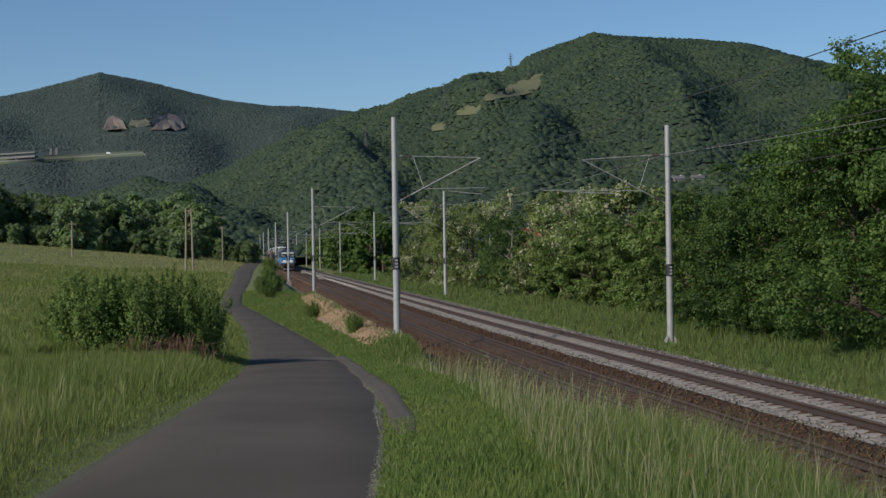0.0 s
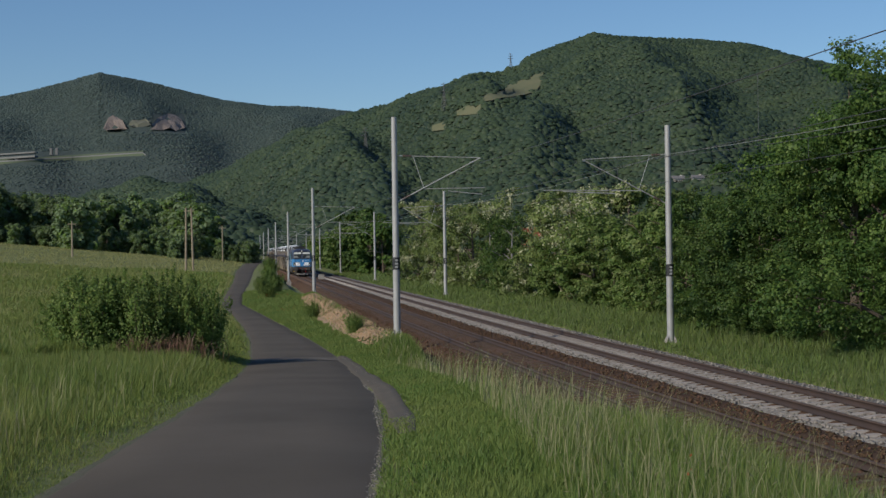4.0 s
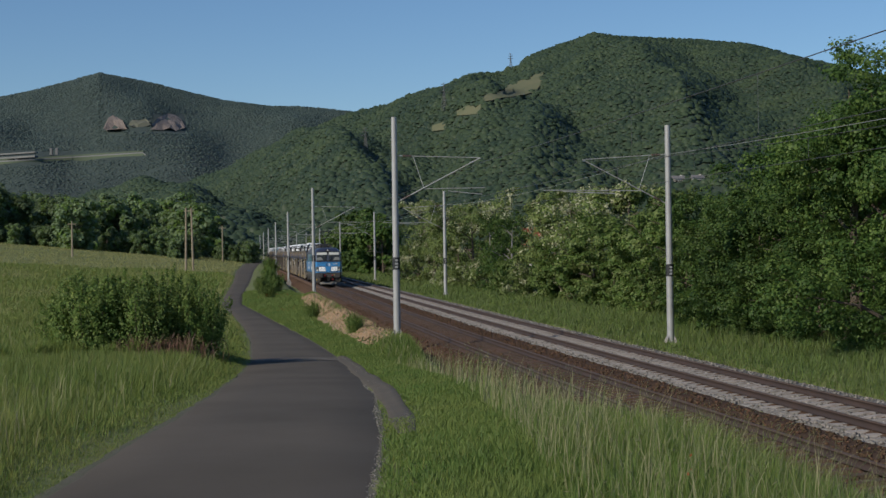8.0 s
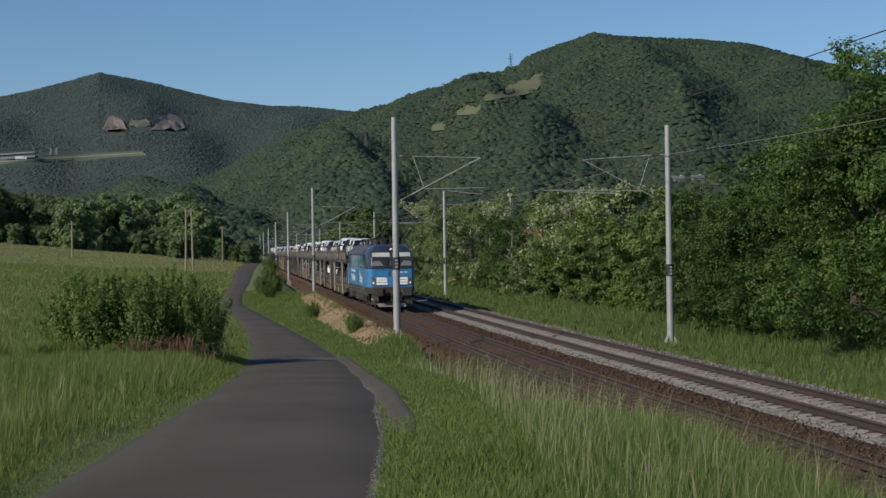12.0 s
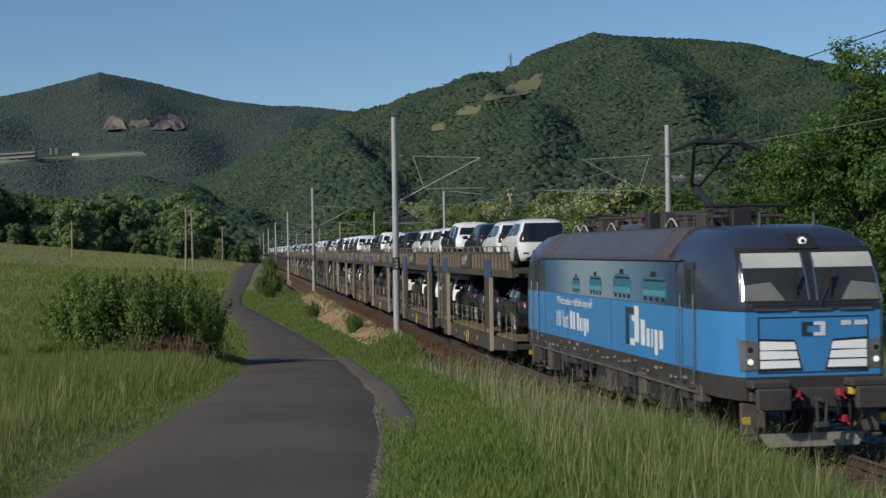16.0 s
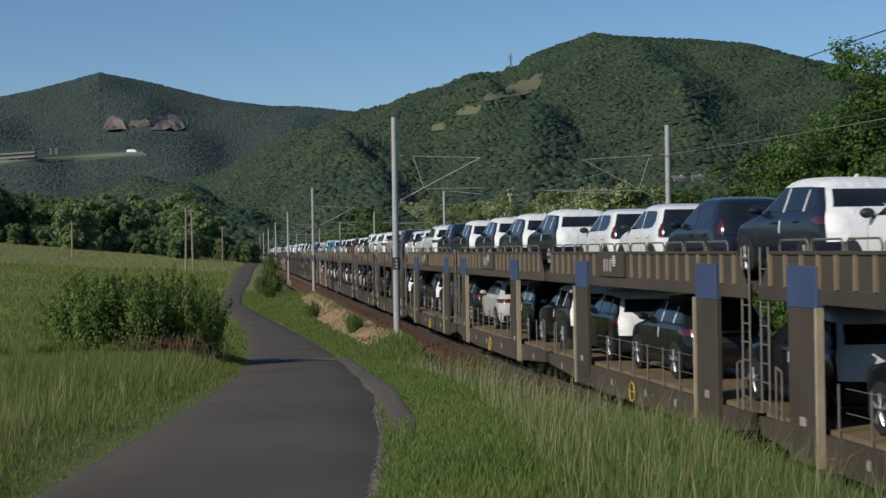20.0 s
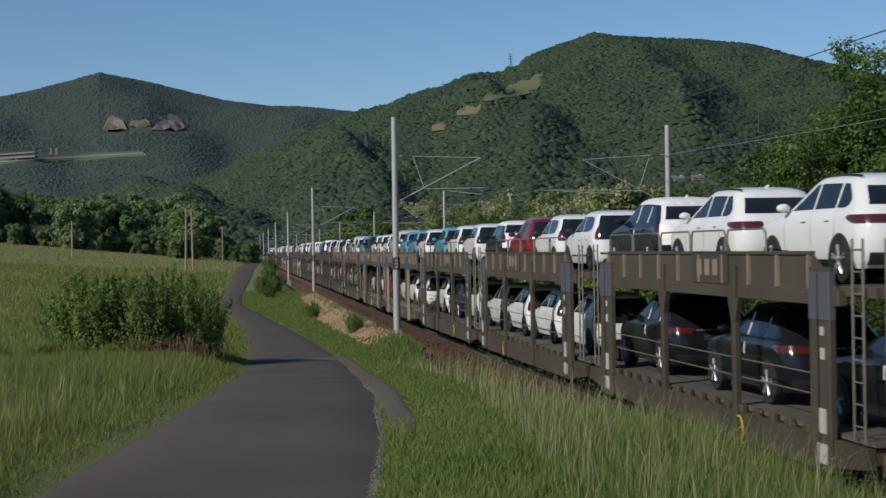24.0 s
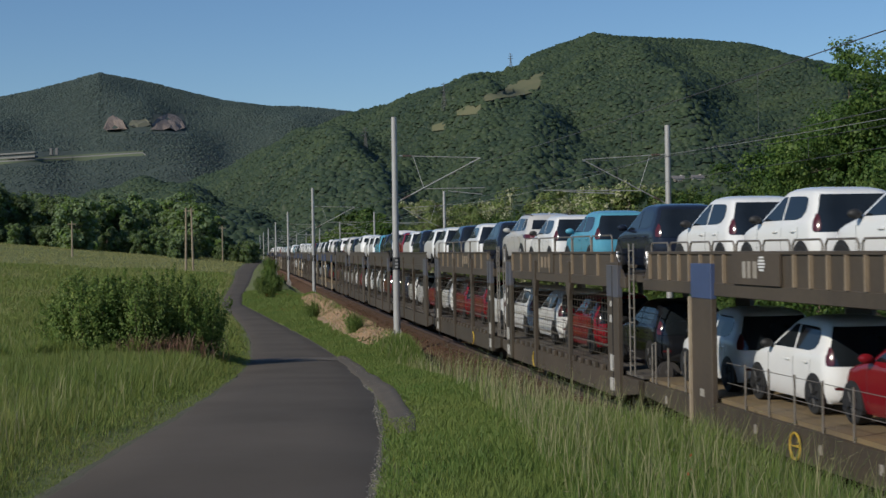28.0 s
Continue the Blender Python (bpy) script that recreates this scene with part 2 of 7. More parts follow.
def strip(name, profile, mats, y0, y1, step=2.0, parent=None, smooth=False, jitter=0.0):
    """A band with a fixed cross-section (offset, height) laid along the line."""
    ys = np.arange(y0, y1 + step, step)
    rng = np.random.default_rng(len(name) + int(abs(profile[0][0]) * 10))
    verts, n = [], len(profile)
    for y in ys:
        for o, z in profile:
            j = rng.normal() * jitter
            verts.append(along(o + j, float(y), z + j * 0.4))
    f = [(a * n + c, a * n + c + 1, (a + 1) * n + c + 1, (a + 1) * n + c) for a in range(len(ys) - 1) for c in range(n - 1)]
    return mesh_np(name, verts, f, mats, parent, smooth)


RAIL_HEAD = ((-0.036, -0.035), (-0.034, -0.004), (-0.02, 0.0), (0.02, 0.0), (0.034, -0.004), (0.036, -0.035))
RAIL_WEB = ((0.036, -0.034), (0.01, -0.05), (0.01, -0.13), (0.07, -0.16), (0.07, -0.172), (-0.07, -0.172), (-0.07, -0.16), (-0.01, -0.13), (-0.01, -0.05), (-0.036, -0.034))


def build_track(name, mid, ballast, sleepers, label, tone):
    root = tagged(new(name), label, "railway track", kind="structure")
    inner, outer = (-1.5, 2.12) if tone else (-1.75, 2.45)
    strip("ballast_bed", [(mid + inner - (0.5 if tone else 0.85), -0.78), (mid + inner, -0.26 - 0.01 * tone), (mid - 1.3, -0.22), (mid - 0.7, -0.25), (mid, -0.24), (mid + 0.7, -0.25), (mid + 1.3, -0.22), (mid + outer, -0.24), (mid + outer + 0.8, -0.78)], ballast, -20, 900, 1.0, root, jitter=0.02)
    for side in (-0.7535, 0.7535):
        r = strip("rail", [(mid + side + o, z) for o, z in RAIL_WEB], M_RAIL, -20, 900, 4.0, root)
        strip("rail_head", [(mid + side + o, z) for o, z in RAIL_HEAD], M_HEAD, -20, 900, 4.0, r)
    if tone:
        for side in (-0.7535, 0.7535):
            strip("stained_ballast", [(mid + side - 0.24, -0.235), (mid + side - 0.12, -0.195), (mid + side + 0.12, -0.195), (mid + side + 0.24, -0.235)], M_BALLAST_OLD, -20, 600, 0.6, root, jitter=0.03)
    bm = fresh()
    ring = lambda x, w, h: [(x, -w, -0.2), (x, w, -0.2), (x, w * 0.8, h), (x, -w * 0.8, h)]
    sections(bm, [ring(-1.3, 0.14, -0.02), ring(-0.55, 0.14, 0.0), ring(0, 0.12, -0.05), ring(0.55, 0.14, 0.0), ring(1.3, 0.14, -0.02)])
    me = finish(bm, "sleeper", sleepers)
    for k in range(240):
        y = 12 + k * 0.6
        s = new("sleeper", me)
        s.parent = root
        s.matrix_basis = Matrix.Translation(along(mid, y, -0.178)) @ pose(0, 0, 0, 0, 0, track_turn(y))
    v, f = [], []
    for k in range(1050):
        y = 156 + k * 0.6
        q = [along(mid + a, y + b, c) for c in (-0.3, -0.18) for a, b in ((-1.3, -0.13), (1.3, -0.13), (1.3, 0.13), (-1.3, 0.13))]
        b = len(v)
        v += q
        f += [(b + 4, b + 5, b + 6, b + 7), (b, b + 1, b + 5, b + 4), (b + 1, b + 2, b + 6, b + 5), (b + 2, b + 3, b + 7, b + 6), (b + 3, b, b + 4, b + 7)]
    tagged(mesh_np("far_sleepers", v, f, sleepers, root), kind="stuff")
    # loose stones on the bed
    rng = np.random.default_rng(int(mid * 7) + 3)
    n = 8500
    y = 18 + 90 * rng.random(n) ** 1.6
    o = np.where(rng.random(n) < 0.55, mid + np.where(rng.random(n) < (0.35 if tone else 0.5), -1.2 - (0.8 if tone else 1.1) * rng.random(n), 1.3 + 1.1 * rng.random(n)), mid + (rng.random(n) - 0.5) * 2.4)
    bed = np.interp(o - mid, [inner - 0.8, inner, -1.3, 0, 1.3, outer, outer + 0.8], [-0.78, -0.25, -0.21, -0.24, -0.21, -0.235, -0.78])
    stones("loose_ballast", track_x(y) + o, y, bed + 0.01, 0.022 + 0.024 * rng.random(n), ballast, root, rng)


ROCK_V = np.array([(-1, -.8, -.5), (1, -.7, -.6), (.9, .9, -.5), (-.8, 1, -.6), (-.7, -.6, .6), (.7, -.8, .5), (.8, .7, .6), (-.6, .7, .5)])
ROCK_F = np.array([(3, 2, 1, 0), (4, 5, 6, 7), (0, 1, 5, 4), (1, 2, 6, 5), (2, 3, 7, 6), (3, 0, 4, 7)])


def stones(name, x, y, z, size, mat, parent, rng):
    n = len(x)
    a = rng.random(n) * 6.283
    v = ROCK_V[None] * (1 + 0.35 * rng.normal(size=(n, 8, 1))) * size[:, None, None] * rng.uniform(0.6, 1.2, (n, 1, 3))
    c, s = np.cos(a)[:, None], np.sin(a)[:, None]
    px, py = v[..., 0] * c - v[..., 1] * s, v[..., 0] * s + v[..., 1] * c
    v = np.stack([px + x[:, None], py + y[:, None], v[..., 2] + z[:, None]], -1)
    f = (ROCK_F[None] + 8 * np.arange(n)[:, None, None]).reshape(-1, 4)
    return tagged(mesh_np(name, v.reshape(-1, 3), f, mat, parent), kind="stuff")


build_ground()
build_road()
build_track("track_near", 0.0, M_BALLAST_OLD, M_SLEEPER_OLD, "rust-brown railway track on dark stained ballast", 0)
build_track("track_far", TRACK_GAP, M_BALLAST_NEW, M_SLEEPER, "railway track with concrete sleepers on pale ballast", 1)

# ---- hills ----
M_HILL = material("forest_floor", (0.034, 0.052, 0.028), 1.0, 0, (0.042, 0.062, 0.031), 0.012, 0.4, 0.25, 0.8, world_space=True, dist=2.0)
# the far hill's colours have aerial haze mixed in: bluer and duller
M_HILL_FAR = material("hazy_forest_floor", (0.044, 0.062, 0.049), 1.0, 0, (0.034, 0.050, 0.042), 0.008, 0.4, 0.12, 0.8, world_space=True, dist=3.0)
M_WOODS = leafy("hill_woods", (0.062, 0.088, 0.041), (0.029, 0.049, 0.031), 0.06, 0.15, 0.022, 0.35, 0.25, 1.0)
# far crowns, with the same haze blue in their greens
M_WOODS_FAR = leafy("hazy_distant_woods", (0.072, 0.096, 0.080), (0.047, 0.068, 0.062), 0.06, 0.12, 0.014, 0.2, 0.2, 1.0)
M_CLEARING = material("dry_hill_grass", (0.155, 0.145, 0.075), 1.0, 0, (0.095, 0.11, 0.05), 0.03, 0.4, 0.4, 0.3, world_space=True)

PX = 2640.0


def tangent(px):
    return (px - 784) / PX


def ridge_tan(px, py):
    """Rise over distance of a skyline mark, with the camera's small lean taken off."""
    return (441 - 0.0162 * (px - 784) - py) / PX


def crowns(name, x, y, z, r, tall, mats, rng, parent=None):
    """Many tree crowns in one mesh, each a ragged dome of its own."""
    n, k = len(x), 5
    a = (np.arange(k) / k * 2 * math.pi)[None, :] + rng.random((n, 1)) * 6.283
    rings = []
    for wide, high in ((1.05, -0.45), (0.78, 0.52)):
        g = wide * (1 + 0.20 * rng.normal(size=(n, k)))
        rings.append(np.stack([np.cos(a) * g, np.sin(a) * g, (high + 0.13 * rng.normal(size=(n, k))) * tall], -1))
    apex = np.stack([0.2 * rng.normal(size=n), 0.2 * rng.normal(size=n), tall * (1 + 0.15 * rng.normal(size=n))], -1)[:, None, :]
    v = np.concatenate(rings + [apex], 1) * r[:, None, None] + np.stack([x, y, z], -1)[:, None, :]
    i, j = np.arange(k), (np.arange(k) + 1) % k
    f = np.concatenate([np.stack([i, j, k + j], -1), np.stack([i, k + j, k + i], -1), np.stack([k + i, k + j, np.full(k, 2 * k)], -1)])
    f = f[None] + (2 * k + 1) * np.arange(n)[:, None, None]
    return tagged(mesh_np(name, v.reshape(-1, 3), f.reshape(-1, 3), mats, parent, smooth=True), kind="stuff")


class Hill:
    """A range of hills: for each direction the distance and rise of its crest, and a foot."""

    def __init__(self, marks, dist, foot, foot_z):
        self.px = np.array([m[0] for m in marks], float)
        self.rise = np.array([ridge_tan(*m) for m in marks])
        self.dist, self.foot, self.foot_z = dist, foot, foot_z

    def z(self, px, t):
        """Distance and height at a direction and a fraction t of the way from foot to crest (beyond 1: the back)."""
        rise = np.interp(px, self.px, self.rise)
        d = self.dist + 150 * np.sin(px * 0.006)
        r = self.foot + (d - self.foot) * t
        top = 3.65 + (rise + 0.0018) * d
        bulge = (2.2 if self.dist < 2000 else 0.0) * np.sin(px * 0.043 + t * 17 + 2 * np.sin(px * 0.011)) * t * (1 - t) * 4 + 12 * np.sin(px * 0.021 + t * 5) * t * (1 - t) * 4 + 8 * np.sin(px * 0.05 - t * 9) * t * (1 - t)
        h = self.foot_z + (top - self.foot_z) * np.where(t <= 1, t * (1.1 - 0.1 * t), 1 - 0.9 * (t - 1)) + bulge
        return r, h

    def mesh(self, name, label, mat):
        px, t = np.meshgrid(np.arange(self.px[0], self.px[-1] + 1, 12.0), np.linspace(0, 1.4, 43))
        r, h = self.z(px, t)
        i = np.arange(px.size).reshape(px.shape)
        f = np.stack([i[:-1, :-1], i[:-1, 1:], i[1:, 1:], i[1:, :-1]], -1).reshape(-1, 4)
        ob = mesh_np(name, np.stack([tangent(px) * r, r, h], -1).reshape(-1, 3), f, mat, smooth=True)
        return tagged(ob, label, "hill", kind="structure")


HILL_NEAR = Hill([(-300, 400), (0, 382), (150, 362), (300, 334), (400, 308), (500, 266), (560, 232), (620, 208), (690, 194), (750, 170), (790, 163), (815, 150), (835, 138), (890, 135), (925, 122), (940, 107), (985, 90), (1050, 71), (1100, 71), (1250, 77), (1330, 86), (1400, 104), (1460, 116), (1568, 142), (1750, 200), (2300, 300)], 1500, 420, 2)
HILL_FAR = Hill([(-700, 330), (-150, 196), (0, 178), (60, 166), (130, 148), (180, 134), (270, 151), (330, 166), (400, 183), (480, 193), (540, 194), (620, 202), (760, 222), (1000, 260)], 3000, 1300, 20)


def on_hill(hill, px, py):
    """The place on a hill that lies in a direction: the first point whose rise is that of the mark."""
    want = ridge_tan(px, py)
    t = np.linspace(0.0, 1.0, 401)
    r, h = hill.z(np.full_like(t, px), t)
    k = int(np.argmax((h - 3.65) / r >= want))
    return Vector((tangent(px) * r[k], r[k], h[k]))


# open patches among the woods, as directions: x from, x to, y from, y to
PATCHES_NEAR = ((862, 882, 170, 180), (882, 902, 160, 176), (902, 922, 152, 172), (922, 945, 142, 169), (945, 964, 134, 156), (812, 830, 195, 207), (830, 855, 190, 206), (768, 792, 218, 236), (345, 402, 386, 400), (-40, 48, 318, 332))
PATCHES_FAR = ((192, 222, 206, 236), (232, 268, 212, 230), (274, 332, 202, 232), (-80, 75, 266, 288), (75, 255, 268, 279))


def clear_of(px, r, h, patches):
    py = 441 - 0.0162 * (px - 784) - (h - 3.65) / r * PX
    keep = np.ones(len(px), bool)
    for a, b, c, d in patches:
        keep &= ~((px > a) & (px < b) & (py > c) & (py < d + 5))
    return keep


def patch(name, hill, marks, lift, mat, parent):
    """A sheet draped on a hill; marks: x, upper y, lower y."""
    verts, f = [], []
    for px, y0, y1 in marks:
        for q in (0, 0.33, 0.66, 1):
            p = on_hill(hill, px, y0 + (y1 - y0) * q)
            verts.append((p.x, p.y - lift * 2, p.z + lift))
    for k in range(len(marks) - 1):
        f += [(4 * k + c, 4 * k + c + 1, 4 * k + c + 5, 4 * k + c + 4) for c in range(3)]
    return mesh_np(name, verts, f, mat, parent, smooth=True)


def build_hills():
    rng = np.random.default_rng(11)
    near = HILL_NEAR.mesh("hill_near", "steep wooded hill with small dry clearings", M_HILL)
    for n, lo, hi in ((60000, 1.3, 2.7),):
        px, t = rng.uniform(-80, 1700, n), rng.random(n) ** 0.8 * 1.02
        r, h = HILL_NEAR.z(px, t)
        keep = clear_of(px, r, h, PATCHES_NEAR)
        px, t, r, h = px[keep], t[keep], r[keep], h[keep]
        size = rng.uniform(lo, hi, len(px)) * (0.8 + 0.35 * t) * (1 + 0.5 * (rng.random(len(px)) > 0.97))
        crowns("woodland_canopy", tangent(px) * r, r, h + size * (0.05 + 0.30 * rng.random(len(px))), size, 0.62, M_WOODS, rng, near)
    patch("clearing", HILL_NEAR, [(858, 176, 183), (874, 166, 182), (892, 158, 177), (912, 150, 174), (934, 142, 170), (952, 135, 165), (966, 130, 146)], 0.8, M_CLEARING, near)
    patch("clearing", HILL_NEAR, [(812, 200, 208), (830, 191, 207), (855, 189, 205)], 0.8, M_CLEARING, near)
    patch("clearing", HILL_NEAR, [(768, 226, 236), (792, 219, 233)], 0.8, M_CLEARING, near)
    patch("clearing", HILL_NEAR, [(345, 392, 398), (402, 388, 397)], 1.0, M_CLEARING, near)
    patch("clearing", HILL_NEAR, [(-40, 319, 331), (20, 319, 330), (48, 324, 329)], 1.0, M_CLEARING, near)
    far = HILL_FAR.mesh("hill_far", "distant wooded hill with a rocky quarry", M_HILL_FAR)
    for n, lo, hi in ((40000, 1.7, 3.5),):
        px, t = rng.uniform(-60, 720, n), 0.12 + 0.9 * rng.random(n) ** 0.8
        r, h = HILL_FAR.z(px, t)
        keep = clear_of(px, r, h, PATCHES_FAR)
        px, t, r, h = px[keep], t[keep], r[keep], h[keep]
        size = rng.uniform(lo, hi, len(px)) * (0.55 + 0.45 * t)
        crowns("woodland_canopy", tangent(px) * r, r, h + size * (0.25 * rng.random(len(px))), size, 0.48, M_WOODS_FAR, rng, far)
    # quarry faces: bare, uneven rock steps
    for k, marks in enumerate((((189, 232, 236), (197, 215, 236), (205, 206, 237), (213, 208, 236), (221, 219, 234), (228, 229, 233)),
                               ((232, 219, 224), (240, 215, 226), (250, 217, 227), (262, 215, 225), (270, 219, 224)),
                               ((272, 226, 231), (282, 214, 232), (292, 207, 231), (303, 203, 231), (314, 206, 232), (324, 213, 231), (333, 226, 231)))):
        face = patch("quarry_face", HILL_FAR, marks, 2.0, M_ROCK if k != 1 else M_SCREE, far)
        face.data.polygons.foreach_set("use_smooth", np.zeros(len(face.data.polygons), bool))
        for v in face.data.vertices:
            v.co += Vector((noise.noise(v.co * 0.05) * 5, noise.noise(v.co * 0.06 + Vector((9, 0, 0))) * 12, noise.noise(v.co * 0.05 + Vector((0, 7, 0))) * 5))


M_ROCK = material("reddish_quarry_rock", (0.23, 0.18, 0.148), 0.95, 0, (0.15, 0.122, 0.104), 0.05, 0.3, 0.4, 1.0, world_space=True, dist=2.0)
M_SCREE = material("overgrown_scree", (0.16, 0.145, 0.105), 0.95, 0, (0.09, 0.10, 0.06), 0.05, 0.3, 0.4, 0.5, world_space=True)
build_hills()

# ---- catenary masts ----
M_STEEL = material("galvanised_steel", (0.42, 0.42, 0.41), 0.6, 0.35, (0.33, 0.32, 0.31), 1.5, 0.4, 20.0, 0.1, vary=0.06)
M_BLACK = material("black_paint", (0.02, 0.02, 0.022), 0.6, 0, None, 5, 0.4, 40, 0.1)
M_CONCRETE = material("weathered_concrete", (0.33, 0.31, 0.28), 0.9, 0, (0.22, 0.20, 0.18), 3, 0.4, 30, 0.4)
M_WIRE = material("dull_copper_wire", (0.16, 0.15, 0.14), 0.5, 0.6)
M_INSUL = material("brown_insulator", (0.10, 0.045, 0.03), 0.3)


def mast_parts(side):
    """A tubular mast with its swivelling bracket; side +1 reaches to the right."""
    root = tagged(new("catenary_mast"), "grey tubular steel catenary mast with a bracket arm", "mast", "catenary masts")
    bm = fresh()
    rod(bm, (0, 0, 0.0), (0, 0, 3.1), 0.145, 0.138, 16)
    rod(bm, (0, 0, 3.1), (0, 0, 5.7), 0.132, 0.126, 16)
    rod(bm, (0, 0, 5.7), (0, 0, 8.75), 0.118, 0.110, 16)
    part("tube", bm, M_STEEL, root, smooth=False)
    bm = fresh()
    box(bm, -0.3, 0.3, -0.3, 0.3, -0.9, 0.0, 0.02)
    box(bm, -0.24, 0.24, -0.24, 0.24, 0.03, 0.06, 0.005)
    for a in range(4):
        q = Matrix.Rotation(a * math.pi / 2 + 0.785, 4, "Z")
        sections(bm, [[q @ Vector((0.17, s, 0.06)), q @ Vector((0.32, s, 0.06)), q @ Vector((0.17, s, 0.36))] for s in (-0.012, 0.012)])
    part("footing", bm, M_CONCRETE, root)
    bm = fresh()
    rod(bm, (0, 0, 2.72), (0, 0, 3.2), 0.152, 0.152, 14)
    plate = part("number_plate", bm, M_BLACK, root, "black number band")
    bm = fresh()
    for k in range(3):
        box(bm, 0.02 * k * 0 - 0.06, 0.05, -0.195, -0.185, 2.78 + 0.13 * k, 2.86 + 0.13 * k)
    part("number_bars", bm, M_STEEL, plate)
    s = side
    if s > 0:
        bars = (("top_tube", (0.1, 0, 7.22), (3.4, 0, 7.12), 0.018), ("strut", (0.1, 0, 5.4), (3.45, 0, 7.12), 0.023),
                ("tie", (0.75, 0, 7.18), (1.15, 0, 5.95), 0.013), ("registration_arm", (1.2, 0, 5.90), (3.6, 0, 5.92), 0.016), ("steady_arm", (2.15, 0, 5.80), (3.5, 0, 5.66), 0.016))
    else:
        bars = (("top_tube", (-0.1, 0, 7.58), (-3.4, 0, 7.40), 0.018), ("strut", (-0.1, 0, 5.62), (-3.5, 0, 7.40), 0.023),
                ("tie", (-0.75, 0, 7.52), (-1.2, 0, 6.20), 0.013), ("registration_arm", (-1.05, 0, 6.14), (-5.1, 0, 6.20), 0.018), ("steady_arm", (-4.3, 0, 6.14), (-2.2, 0, 6.04), 0.018))
    for name, a, b, r in bars:
        bm = fresh()
        rod(bm, a, b, r)
        arm = part(name, bm, M_STEEL, root)
        if name in ("top_tube", "strut"):
            bm = fresh()
            u = (Vector(b) - Vector(a)).normalized()
            for k in range(5):
                p = Vector(a) + u * (0.25 + 0.07 * k)
                rod(bm, p, p + u * 0.03, 0.05, 0.05, 8)
            part("insulator", bm, M_INSUL, arm)
    return root


def build_masts():
    left, right = mast_parts(1), mast_parts(-1)
    for k in range(10):
        y = 59.5 + 63.6 * k
        p = along(-3.09, y, 0.15 if k == 0 else (0.1 if k == 1 else -0.15))
        m = Matrix.Translation(p) @ pose(0, 0, 0, 0, 0, track_turn(y))
        if k == 0:
            left.matrix_basis = m
        else:
            copy_thing(left, m)
        y = 58.4 + 64.2 * k
        p = along(TRACK_GAP + 3.8, y, -0.3)
        m = Matrix.Translation(p) @ pose(0, 0, 0, 0, 0, track_turn(y))
        if k == 0:
            right.matrix_basis = m
        else:
            copy_thing(right, m)


build_masts()

# ---- wires ----
def build_wires():
    ends = [-4.1 + 63.6 * k for k in range(11)], [-5.8 + 64.2 * k for k in range(11)]
    for mid, ys, name in ((0.0, ends[0], "near"), (TRACK_GAP, ends[1], "far")):
        for kind, top, sag, r in (("messenger_wire", 7.03, 0.95 if mid else 0.22, 0.007 if mid else 0.010), ("contact_wire", 5.70, 0.06, 0.007)):
            bm = fresh()
            for k, (a, b) in enumerate(zip(ys, ys[1:])):
                pts = []
                for q in np.linspace(0, 1, 13):
                    y = a + (b - a) * q
                    zig = 0.2 * (1 if (k + (q > 0.5)) % 2 else -1) * abs(2 * q - 1)
                    pts.append(along(mid + zig, y, top - sag * 4 * q * (1 - q)))
                for p, p2 in zip(pts, pts[1:]):
                    rod(bm, p, p2, r, r, 4)
            tagged(part(kind, bm, M_WIRE), "thin dark overhead %s above the track" % kind.replace("_", " "), "overhead wire")
        bm = fresh()
        for a, b in zip(ys, ys[1:]):
            for q in np.linspace(0.1, 0.9, 7):
                y = a + (b - a) * q
                rod(bm, along(mid, y, 5.70), along(mid, y, 7.03 - (0.95 if mid else 0.22) * 4 * q * (1 - q)), 0.005, 0.005, 3)
        tagged(part("droppers", bm, M_WIRE), "thin dropper wires between the overhead wires", "overhead wire", kind="stuff")


build_wires()


def build_earth_wire():
    """The pale wire that runs from mast to mast on the far side."""
    bm = fresh()
    for k in range(10):
        a = -5.8 + 64.2 * k
        pts = [along(TRACK_GAP + 3.68, a + 64.2 * q, 7.27 - 1.6 * q * (1 - q)) for q in np.linspace(0, 1, 13)]
        for p, p2 in zip(pts, pts[1:]):
            rod(bm, p, p2, 0.009, 0.009, 5)
    tagged(part("earth_wire", bm, M_ALU), "pale aluminium earth wire strung from mast to mast", "overhead wire")


M_ALU = material("dull_aluminium", (0.40, 0.40, 0.38), 0.5, 0.4)
build_earth_wire()

# ---- plants ----
M_LEAF_DARK = leafy("dark_oak_leaves", (0.050, 0.098, 0.022), (0.074, 0.130, 0.027), 0.18, plants=True)
M_LEAF_MID = leafy("green_leaves", (0.098, 0.160, 0.034), (0.130, 0.192, 0.044), 0.18, plants=True)
M_LEAF_PALE = leafy("pale_acacia_leaves", (0.205, 0.252, 0.080), (0.165, 0.220, 0.066), 0.18, plants=True)
M_BLOSSOM = leafy("cream_blossom", (0.40, 0.40, 0.25), (0.30, 0.31, 0.17), 0.2, 0.2)
M_LEAF_SHRUB = leafy("shrub_leaves", (0.19, 0.26, 0.065), (0.24, 0.30, 0.085), 0.3, 0.5)
M_LEAF_WOOD = leafy("field_wood_leaves", (0.148, 0.205, 0.102), (0.178, 0.235, 0.115), 0.15, 0.45, plants=True)
M_GRASS_FAR = leafy("pale_far_grass", (0.31, 0.295, 0.12), (0.25, 0.26, 0.09), 0.18, 0.3, 0.05)
M_BARK = material("grey_brown_bark", (0.12, 0.09, 0.065), 0.95, 0, (0.07, 0.055, 0.04), 6, 0.4, 30, 0.8, dist=0.03)
M_BIRCH = material("pale_birch_bark", (0.27, 0.26, 0.24), 0.8, 0, (0.15, 0.14, 0.13), 4, 0.3, 25, 0.4)
